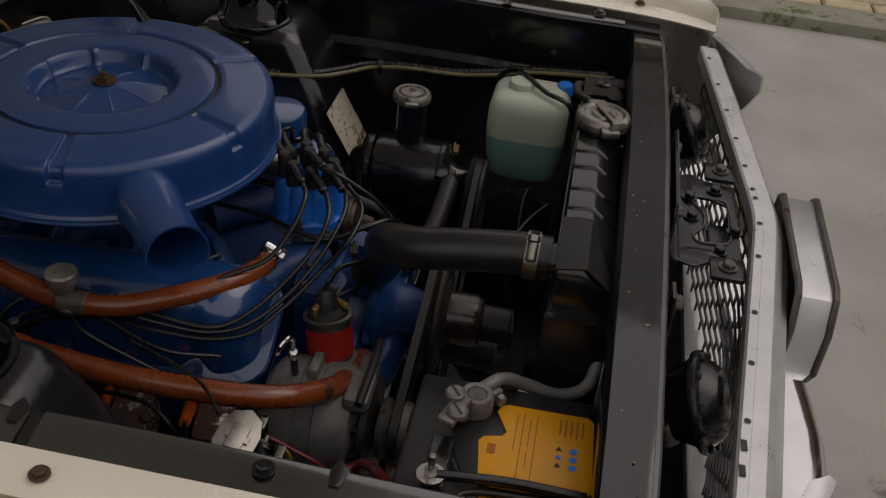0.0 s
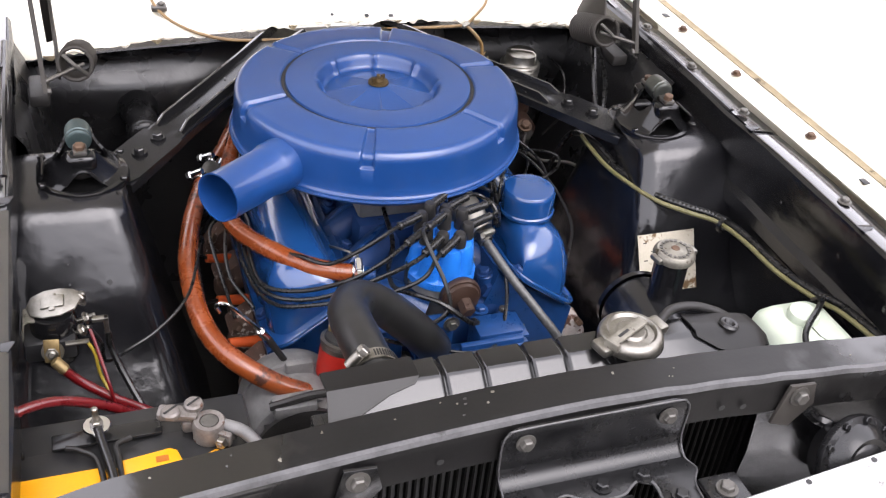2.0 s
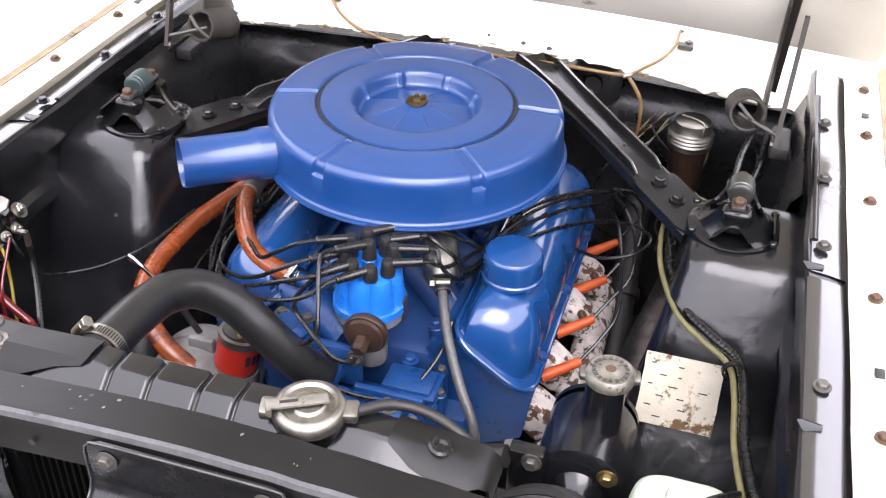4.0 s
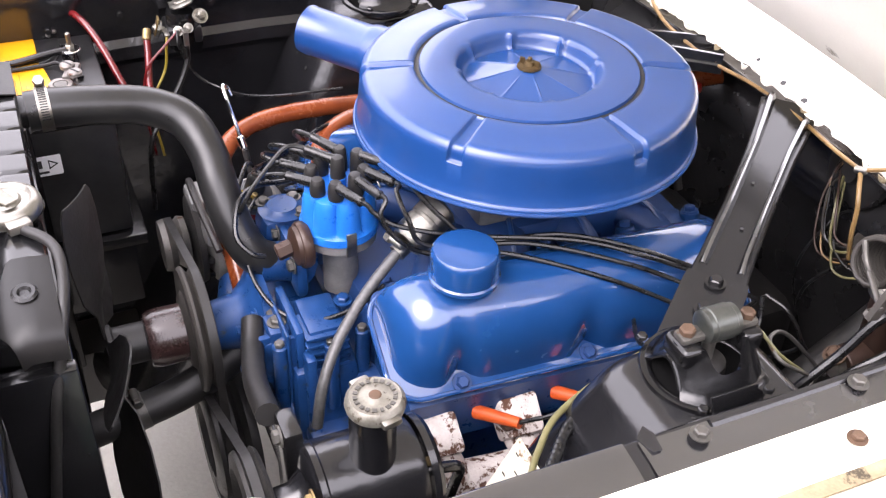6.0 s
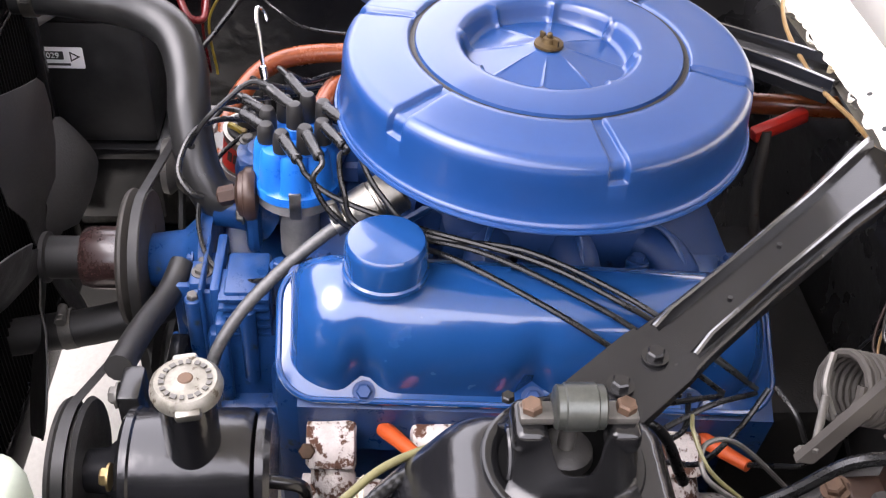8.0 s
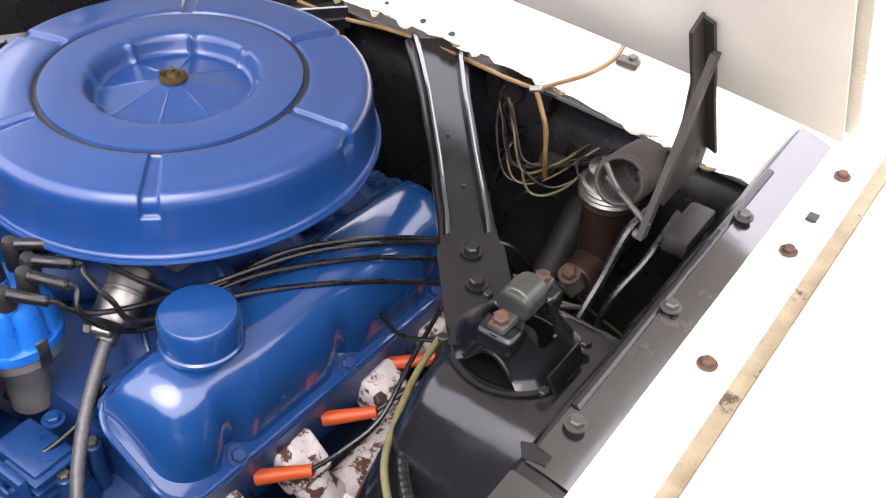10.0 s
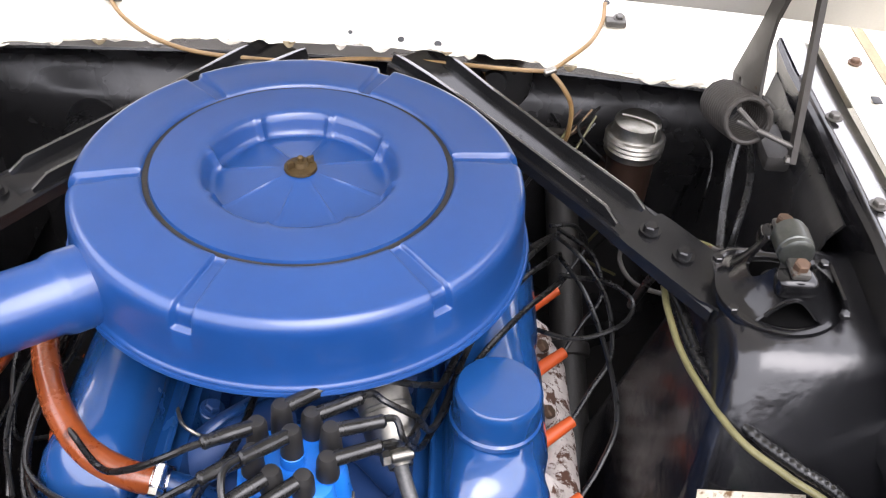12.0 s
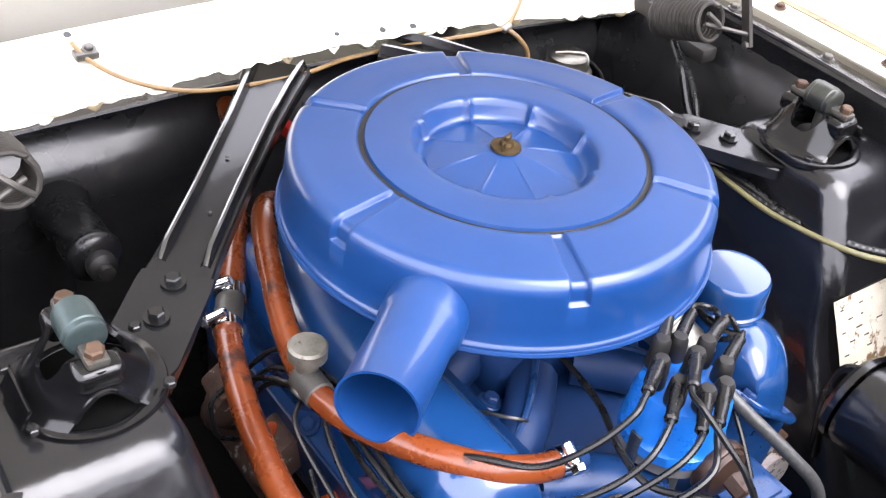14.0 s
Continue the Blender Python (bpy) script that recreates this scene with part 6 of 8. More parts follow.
def steering_pump():
    t = thing("power_steering_pump", (0.318, -0.32, 0.62), "black power steering pump with a tall filler neck and steel cap", "steering pump")
    m = Matrix.Translation((0.314, 0, 0.688)) @ Matrix.Rotation(radians(90), 4, "X")
    part("body", lathe([(0, 0.262), (0.040, 0.262), (0.050, 0.266), (0.053, 0.274), (0.053, 0.362), (0.055, 0.364), (0.055, 0.370), (0.050, 0.374), (0.030, 0.378), (0.020, 0.390), (0.016, 0.428), (0, 0.428)], m, 48), M_BLACK, t)
    part("filler_neck", lathe([(0.0225, 0.715), (0.0225, 0.802)], pose(0.324, -0.312, 0), 32), M_BLACK, t)
    cap = part("cap", lathe([(0, 0.8165), (0.007, 0.8170), (0.010, 0.8150), (0.018, 0.8145), (0.024, 0.8155), (0.0275, 0.812), (0.0285, 0.807), (0.0275, 0.8025), (0.0225, 0.802), (0, 0.802)], pose(0.326, -0.310, 0), 40), M_PATINA, t, "embossed steel filler cap")
    for a in (10, 190):
        part("ear", box((0.024, -0.010, 0.803), (0.0335, 0.010, 0.811), 0.003, m=Matrix.Translation((0.326, -0.310, 0)) @ Matrix.Rotation(radians(a), 4, "Z")), M_STEEL, cap)
    part("rivet", lathe([(0, 0.8185), (0.005, 0.818), (0.0075, 0.8155)], pose(0.326, -0.310, 0), 16), M_RUSTY, cap, "copper coloured rivet")
    for k in range(18):
        q = Matrix.Translation((0.326, -0.310, 0.8158)) @ Matrix.Rotation(2 * math.pi * k / 18, 4, "Z")
        part("embossing", box((0.0165, -0.0016 - 0.0005 * (k % 3), -0.0006), (0.0205, 0.0014 + 0.0006 * (k % 2), 0.0004), 0, m=q), M_DULLSTEEL, cap, "illegible embossed mark", flat=True)
    part("pulley", lathe([(0.012, 0.405), (0.05, 0.407), (0.066, 0.410), (0.069, 0.414), (0.058, 0.422), (0.069, 0.430), (0.067, 0.434), (0.052, 0.436), (0.046, 0.428), (0.012, 0.428)], Matrix.Translation((0.297, 0, 0.660)) @ Matrix.Rotation(radians(90), 4, "X"), 48), M_GRIME, t)
    part("mounting_bracket", join(box((0.235, -0.385, 0.62), (0.275, -0.365, 0.735), 0.004), box((0.10, -0.375, 0.60), (0.25, -0.355, 0.64), 0.005)), M_SATIN, t)
    part("belt_guide", tube([(0.060, -0.362, 0.700), (0.095, -0.372, 0.690), (0.16, -0.385, 0.705), (0.235, -0.39, 0.73)], 0.013, 12), M_RUBBER, t)
    part("pressure_line", tube([(0.335, -0.268, 0.700), (0.338, -0.245, 0.702), (0.335, -0.225, 0.69), (0.325, -0.225, 0.65), (0.32, -0.24, 0.58)], 0.006, 10), M_SATIN, t)
    bolt("union", (0.330, -0.262, 0.700), (0, 1, 0), 0.010, t, M_BRASS, washer=False, label="brass union nut")
    bolt("bolt", (0.262, -0.386, 0.725), (0, -1, 0), 0.008, t, M_DULLSTEEL)
    bolt("bolt", (0.345, -0.378, 0.72), (0, -1, 0), 0.008, t, M_BRASS)
    # rear plate with bolts
    part("rear_flange", lathe([(0, 0.250), (0.048, 0.250), (0.052, 0.255), (0.052, 0.262)], m, 36), M_BLACK, t)


steering_pump()


def washer_bottle():
    t = thing("washer_bottle", (0.42, -0.48, 0.655), "white translucent washer bottle with green fluid inside", "washer bottle")
    def shape(z, g):
        return [(x, y, z) for x, y in rounded(0.372 + g, -0.540 + g, 0.478 - g, -0.418 - g, 0.026 - g * 0.3, 5)]
    part("bottle", loft([shape(0.735, 0), shape(0.775, 0), shape(0.790, 0.003), shape(0.799, 0.010), shape(0.803, 0.022), shape(0.804, 0.04)], close=True, caps=True), M_PE, t)
    part("fluid", loft([shape(0.655, 0.025), shape(0.668, 0.010), shape(0.70, 0.003), shape(0.735, 0.0)], close=True, caps=True), M_FLUID, t, "green tinted lower part")
    part("cap", lathe([(0, 0.813), (0.018, 0.813), (0.020, 0.810), (0.020, 0.800)], pose(0.425, -0.462, 0), 28), M_PE, t)
    part("blue_cap", lathe([(0, 0.808), (0.011, 0.8075), (0.013, 0.804), (0.0135, 0.790)], pose(0.449, -0.527, 0), 24), M_BLUECAP, t, "bright blue plastic cap")
    part("outlet_tube", tube([(0.475, -0.42, 0.789), (0.470, -0.438, 0.806), (0.445, -0.462, 0.815), (0.40, -0.50, 0.812), (0.385, -0.54, 0.80), (0.382, -0.552, 0.74)], 0.004, 8), M_WIRE, t)
    return t


washer_bottle()


def horn(x, y, z, lean, side):
    t = thing("horn", (x, y, z - 0.05), f"dark round car horn with a bolted rim, {side} tone", "car horn", "horns")
    m = towards((x, y, z), (lean, -0.90, 0.42))
    part("drum", lathe([(0, -0.030), (0.034, -0.028), (0.042, -0.008), (0.049, -0.004), (0.050, 0.0), (0.049, 0.004), (0.042, 0.006), (0.037, 0.014), (0.030, 0.020), (0.024, 0.018), (0.018, 0.022), (0.010, 0.023), (0, 0.021)], m, 44), M_TANK, t)
    for k in range(10):
        a = 2 * math.pi * k / 10
        bolt("rim_screw", m @ Vector((0.0455 * math.cos(a), 0.0455 * math.sin(a), 0.005)), m.to_3x3() @ Vector((0, 0, 1)), 0.004, t, M_TANK, washer=False)
    part("trumpet", tube([m @ Vector((0, 0, -0.02)), m @ Vector((0.03, -0.03, -0.05)), m @ Vector((0.05, -0.06, -0.06))], lambda u: 0.014 + 0.016 * u * u, 20), M_TANK, t)
    part("strap", tube([m @ Vector((0, 0.03, -0.03)), (x - 0.02 * (1 if x > 0 else -1), -0.66, z + 0.02), (x - 0.045 * (1 if x > 0 else -1), -0.666, z + 0.045)], 0.006, 6), M_TANK, t)


horn(-0.262, -0.712, 0.838, -0.12, "low")
horn(0.304, -0.708, 0.836, 0.12, "high")


def grille():
    t = thing("grille", (XM, -0.77, 0.60), "silver mesh front grille under a bright bolted top bar", "car grille")
    def bow(x):
        return 0.105 * (math.sqrt((x - 0.02) ** 2 + 0.0006) - 0.0245)
    xs = [-0.475 + 0.97 * k / 60 for k in range(61)]
    prof = [(-0.764, 0.866), (-0.7645, 0.8835), (-0.767, 0.886), (-0.7755, 0.886), (-0.7765, 0.8848), (-0.790, 0.8845), (-0.793, 0.882), (-0.795, 0.876), (-0.800, 0.872), (-0.803, 0.862), (-0.812, 0.85)]
    bar = part("top_bar", loft([[(x, y + bow(x), z - 0.01 * x * x) for y, z in prof] for x in xs], 0.002), M_SILVER, t, "bright anodised top bar")
    for x in (-0.43, -0.33, -0.25, -0.17, -0.068, 0.0, 0.055, 0.075, 0.13, 0.2, 0.28, 0.36, 0.45):
        part("bolt_hole", lathe([(0, 0), (0.0032, 0)], pose(x, -0.7715 + bow(x), 0.8868 - 0.01 * x * x), 12), M_INK_HOLE, bar, "small dark hole")
    for x in (-0.361, -0.391):
        part("slot", box((x - 0.006, -0.7725 + bow(x), 0.8835), (x + 0.006, -0.7675 + bow(x), 0.8862), 0), M_INK_HOLE, bar, "dark punched slot", flat=True)
    for k in range(13):
        z = 0.842 - 0.0185 * k
        b = loft([[(x, y + bow(x) - 0.005, z + dz) for y, dz in ((-0.7775, 0.0014), (-0.7805, 0.0014), (-0.7805, -0.0014), (-0.7775, -0.0014))] for x in xs[::4]], close=True, caps=True)
        part("slat", b, M_GRILLE, t)
    wall = finish(box((-0.0014, -0.0015, -0.0090), (0.0014, 0.0015, 0.0090), 0), flat=True)
    wall.materials.append(M_GRILLE)
    for k in range(13):
        for j in range(22):
            x = -0.46 + 0.0445 * j + 0.02225 * (k % 2)
            if x < 0.5:
                ob = new("cell_wall", wall)
                ob.parent = t
                ob.location = Vector((x, -0.784 + bow(x), 0.8327 - 0.0185 * k)) - Vector(t.location)
    part("lower_frame", box((-0.48, -0.80, 0.57), (0.51, -0.75, 0.60), 0.006), M_SILVER, t)
    # centre ornament: a bright channel that stands proud of the grille
    o = thing("grille_ornament", (0.0, -0.84, 0.63), "bright metal centre ornament standing proud of the grille", "grille ornament")
    shape = [(-0.130, 0.790), (-0.132, 0.842), (-0.114, 0.876), (-0.100, 0.880), (0.080, 0.880), (0.092, 0.872), (0.098, 0.830), (0.094, 0.778), (0.080, 0.765), (-0.112, 0.765)]
    rows = [[(x, y + 0.06 * abs(x) ** 1.5, z) for x, z in shape] for y in (-0.806, -0.845)]
    part("channel", loft(rows, 0.004, close=True), M_SILVER, o)
    for y in (-0.807, -0.8455):
        part("edge_trim", tube([(x, y + 0.06 * abs(x) ** 1.5, z + 0.002) for x, z in shape + shape[:1]], 0.004, 8, smooth=False, ends=False), M_DULLSTEEL, o, "dark edge trim")
    # solid black block puts the recess's shade into the colour
    part("infill", box((-0.115, -0.836, 0.770), (0.085, -0.815, 0.868), 0.004), M_INK_HOLE, o, "black block painted as the recess's shade")


grille()


def front_corner(s):
    side = "driver" if s > 0 else "passenger"
    X = lambda x: mx(s, x)
    t = thing("headlight_surround", (X(0.62), -0.80, 0.60), f"bright headlight surround at the {side} front corner", "headlight surround", "headlight surrounds")
    rows = []
    for x, y, z in ((0.412, -0.803, 0.890), (0.45, -0.786, 0.891), (0.52, -0.752, 0.890), (0.58, -0.728, 0.882), (0.64, -0.704, 0.868), (0.70, -0.67, 0.84), (0.74, -0.63, 0.80)):
        rows.append([(X(x + 0.012), y + 0.022, z + 0.001), (X(x), y + 0.004, z), (X(x), y - 0.004, z - 0.006), (X(x), y - 0.006, z - 0.03), (X(x), y + 0.01, z - 0.06 - 1.6 * min(0.12, x - 0.412))])
    part("panel", loft(rows, 0.003), M_SILVER, t)
    ringm = towards((X(0.62), -0.725, 0.73), (s * 0.45, -1, 0))
    part("chrome_ring", lathe([(0.088, 0), (0.092, 0.01), (0.104, 0.012), (0.110, 0.004), (0.110, -0.004), (0.088, -0.004)], ringm, 44, closed=True), M_CHROME, t, "chrome ring")
    part("lens", lathe([(0, 0.014), (0.05, 0.011), (0.089, 0.002)], ringm, 36), M_CHROME, t, "bright sealed-beam lens")


for s in (1, -1):
    front_corner(s)

t = thing("front_bumper", (XM, -0.86, 0.45), "chrome front bumper bar below the grille", "bumper")
rows = []
for k in range(31):
    x = -0.86 + 1.75 * k / 30
    y = 0.15 * abs(x - XM) ** 1.3
    rows.append([(x, y + dy, z) for dy, z in ((-0.80, 0.562), (-0.825, 0.582), (-0.860, 0.588), (-0.905, 0.586), (-0.928, 0.578), (-0.940, 0.560), (-0.944, 0.52), (-0.932, 0.47), (-0.88, 0.445))])
part("bar", loft(rows, 0.003), M_CHROME, t)
# valance added out of view, to shade the ground beneath the car
valance = [[(x, 0.15 * abs(x - XM) ** 1.3 + dy, z) for dy, z in ((-0.86, 0.45), (-0.84, 0.36), (-0.80, 0.27), (-0.74, 0.25))] for x in (-0.80, -0.4, 0.0, 0.4, 0.83)]
single("added_valance", loft(valance, 0.003), M_CREAM, "plain cream valance panel added out of view to shade the ground", "car panel")
for x in (-0.3, 0.33):
    part("mounting_arm", box((x - 0.02, -0.80, 0.50), (x + 0.02, -0.64, 0.54), 0.004), M_GRIME, t)


# ---- battery corner ----
def battery():
    t = thing("battery", (-0.40, -0.53, 0.622), "black car battery with yellow warning covers on top", "battery")
    part("case", box((-0.535, -0.617, 0.622), (-0.268, -0.447, 0.795), 0.006), M_BATTERY, t)
    part("lid", box((-0.537, -0.619, 0.795), (-0.266, -0.445, 0.815), 0.005), M_BATTERY, t)
    m = pose(0, 0, 0.8175)
    c1 = [(-0.299, -0.527), (-0.296, -0.533), (-0.294, -0.607), (-0.299, -0.613), (-0.386, -0.616), (-0.393, -0.611), (-0.398, -0.527), (-0.393, -0.518), (-0.348, -0.512), (-0.342, -0.516), (-0.338, -0.532), (-0.331, -0.536), (-0.306, -0.524)]
    cov = part("warning_cover", plate(c1, [], 0.004, m, 0.001), M_YELLOW, t, "yellow plastic cover with printed warnings")
    c2 = [(-0.411, -0.522), (-0.408, -0.530), (-0.408, -0.608), (-0.414, -0.614), (-0.518, -0.614), (-0.525, -0.608), (-0.525, -0.530), (-0.518, -0.522)]
    cov2 = part("warning_cover", plate(c2, [ring(-0.421, -0.560, 0.011)], 0.004, m, 0.001), M_YELLOW, t, "yellow plastic cover with a round vent plug")
    plug = part("vent_plug", lathe([(0, 0.8195), (0.0095, 0.8195), (0.0105, 0.8185), (0.0105, 0.814)], pose(-0.421, -0.560, 0), 24), M_ALU, t, "round grey slotted vent plug")
    part("slot", box((-0.007, -0.0012, 0), (0.007, 0.0012, 0.0004), 0, m=pose(-0.421, -0.560, 0.8195, 0, 0, -35)), M_INK_HOLE, plug, flat=True)
    for x0, x1 in ((-0.528, -0.405), (-0.393, -0.290)):     # raised lobes of the lid round the covers
        lobe = [(x0, -0.616)] + [((x0 + x1) / 2 - (x1 - x0) / 2 * math.cos(a), -0.520 + 0.030 * math.sin(a) ** 0.8) for a in [math.pi * j / 16 for j in range(17)]] + [(x1, -0.616)]
        part("lid_lobe", plate(lobe[::-1], [], 0.004, pose(0, 0, 0.8150), 0.0012), M_BATTERY, t)
    for k in range(4):   # columns of small print, two digits and warning marks
        y = -0.5425 - 0.0062 * k
        for a, b in (((-0.306, -0.332), (-0.336, -0.352)), ((-0.303, -0.385),), ((-0.308, -0.345), (-0.352, -0.37)), ((-0.304, -0.39),))[k]:
            part("print_bar", box((b, y - 0.0009, 0.8195), (a, y, 0.8200), 0), M_PRINT, cov, "illegible line of print", flat=True)
    for k in range(5):
        part("print_bar", box((-0.322 - 0.003 * (k % 2), -0.584 - 0.0052 * k, 0.8195), (-0.302, -0.5822 - 0.0052 * k, 0.8200), 0), M_PRINT, cov, "illegible line of print", flat=True)
    part("print_bar", box((-0.362, -0.5275, 0.8195), (-0.350, -0.5200, 0.8200), 0.0001), M_PRINT, cov, "illegible printed number", flat=True)
    for k, (y, mm) in enumerate(((-0.584, M_INK_HOLE), (-0.597, M_BLUECAP))):
        for j in range(3):
            x = -0.342 - 0.010 * j
            part("warning_mark", lathe([(0, 0.8204), (0.0038, 0.8204)], pose(x, y, 0), 3 if k == 0 else 14), mm if j != 1 else M_BLUECAP, cov, "small printed warning mark")
    part("hold_down_plate", box((-0.455, -0.490, 0.817), (-0.352, -0.470, 0.8215), 0.002), M_SATIN, t)
    part("hold_down_rod", tube([(-0.412, -0.478, 0.832), (-0.408, -0.505, 0.832), (-0.401, -0.55, 0.829), (-0.399, -0.612, 0.826)], 0.0048, 10), M_SATIN, t)
    for q in (-1, 1):
        part("hold_down_strap", tube([(-0.412 + q * 0.030, -0.492, 0.8225), (-0.412 + q * 0.016, -0.500, 0.8235), (-0.404 + q * 0.009, -0.520, 0.8225), (-0.400 + q * 0.0072, -0.60, 0.8225)], 0.0028, 8), M_RUBBER, t)
    part("washer", lathe([(0, 0.8335), (0.0125, 0.8335), (0.0135, 0.832), (0.0125, 0.8305), (0, 0.8305)], pose(-0.412, -0.478, 0), 28), M_CHROME, t, "bright washer")
    bolt("nut", (-0.412, -0.478, 0.834), (0, 0, 1), 0.0062, t, M_STEEL, washer=False)
    part("stud", cyl((-0.412, -0.478, 0.80), (-0.412, -0.478, 0.856), 0.0032), M_STEEL, t)
    for x, y in ((-0.308, -0.502), (-0.508, -0.490)):
        tm = part("terminal_clamp", join(lathe([(0.0095, 0.838), (0.0145, 0.8385), (0.0160, 0.836), (0.0165, 0.826), (0.0165, 0.818), (0.0095, 0.818)], pose(x, y, 0), 32, closed=True),
                                         box((x - 0.026, y + 0.004, 0.820), (x - 0.006, y + 0.022, 0.834), 0.004),
                                         box((-0.026, -0.0085, 0), (0.014, 0.0085, 0.009), 0.003, m=pose(x - 0.022, y + 0.015, 0.833, 0, 0, -18))), M_LEAD, t, "oxidised lead terminal clamp")
        part("post", lathe([(0, 0.8385), (0.0085, 0.8378), (0.0095, 0.830)], pose(x, y, 0), 24), M_DULLSTEEL, tm)
        for dx, dy in ((-0.035, 0.0135), (-0.012, 0.0195)):
            part("screw", lathe([(0, 0.0065), (0.0075, 0.006), (0.0095, 0.004), (0.0098, 0.0)], pose(x + dx, y + dy, 0.8415), 24), M_LEAD, tm)
            part("slot", box((-0.008, -0.001, -0.0002), (0.008, 0.001, 0.0006), 0, m=pose(x + dx, y + dy, 0.848, 0, 0, 35)), M_INK_HOLE, tm, "screw slot", flat=True)
        jm = pose(x, y, 0, 0, 0, -38)
        part("clamp_jaw", join(box((0.012, -0.0085, 0.819), (0.027, -0.0015, 0.834), 0.002, m=jm), box((0.012, 0.0015, 0.819), (0.027, 0.0085, 0.834), 0.002, m=jm),
                               cyl(jm @ Vector((0.020, -0.017, 0.827)), jm @ Vector((0.020, 0.016, 0.827)), 0.0032, 10)), M_LEAD, tm)
        bolt("nut", jm @ Vector((0.020, -0.010, 0.827)), jm.to_3x3() @ Vector((0, -1, 0)), 0.0062, tm, M_STEEL, washer=False)
    # white type label on the inner end
    m = Matrix(((0, 0, 1, -0.2655), (1, 0, 0, -0.553), (0, 1, 0, 0.748), (0, 0, 0, 1)))
    lab = part("type_label", plate(rounded(-0.031, -0.0145, 0.031, 0.0145, 0.002), [], 0.0008, m, 0.0001), M_WHITE, t, "small white printed label")
    mb = Matrix(((0, 0, 1, -0.2649), (1, 0, 0, -0.564), (0, 1, 0, 0.7515), (0, 0, 0, 1)))
    part("type_box", plate(rounded(-0.018, -0.0055, 0.018, 0.0055, 0.001), [], 0.0006, mb, 0.0001), M_INK_HOLE, lab, "black box")
    part("type_number", letters("57029", 0.0105, mb @ Matrix.Translation((0, 0, 0.0006))), M_WHITE, lab, "white type number")
    part("small_print", plate(rounded(-0.024, -0.0105, 0.014, -0.0075, 0.0008), [], 0.0006, m @ Matrix.Translation((0, 0, 0.0005)), 0.0001), M_INK_HOLE, lab, "illegible line of small print")
    part("recycling_mark", lathe([(0.0052, 0), (0.0082, 0), (0.0082, 0.0006), (0.0052, 0.0006)], m @ Matrix.Translation((0.019, 0.002, 0.0004)), 3, closed=True), M_INK_HOLE, lab, "triangular printed mark")
    tray = thing("battery_tray", (-0.40, -0.53, 0.60), "black steel battery tray on the inner fender", "battery tray")
    part("tray", join(box((-0.548, -0.630, 0.602), (-0.255, -0.432, 0.620), 0.004), box((-0.270, -0.62, 0.50), (-0.262, -0.45, 0.61), 0.003)), M_SATIN, tray)


battery()

t = thing("battery_ground_cable", (-0.25, -0.56, 0.78), "grey earth cable from the battery to the radiator support", "battery cable", "battery cables")
part("cable", tube([(-0.296, -0.503, 0.831), (-0.275, -0.522, 0.832), (-0.258, -0.545, 0.815), (-0.247, -0.580, 0.800), (-0.230, -0.606, 0.806), (-0.206, -0.612, 0.835), (-0.19, -0.612, 0.87)], 0.0065, 12), M_ALU, t)
t = thing("battery_positive_cable", (-0.43, -0.45, 0.76), "red positive battery cable to the starter relay", "battery cable", "battery cables")
part("cable", tube([(-0.520, -0.482, 0.832), (-0.495, -0.470, 0.850), (-0.455, -0.452, 0.848), (-0.415, -0.435, 0.822), (-0.375, -0.420, 0.785), (-0.352, -0.405, 0.762), (-0.362, -0.388, 0.755), (-0.392, -0.384, 0.775), (-0.425, -0.376, 0.800), (-0.446, -0.372, 0.826)], 0.0050, 12), M_RED, t)
part("copper_lug", cyl((-0.438, -0.374, 0.816), (-0.448, -0.370, 0.829), 0.0062), M_BRASS, t)


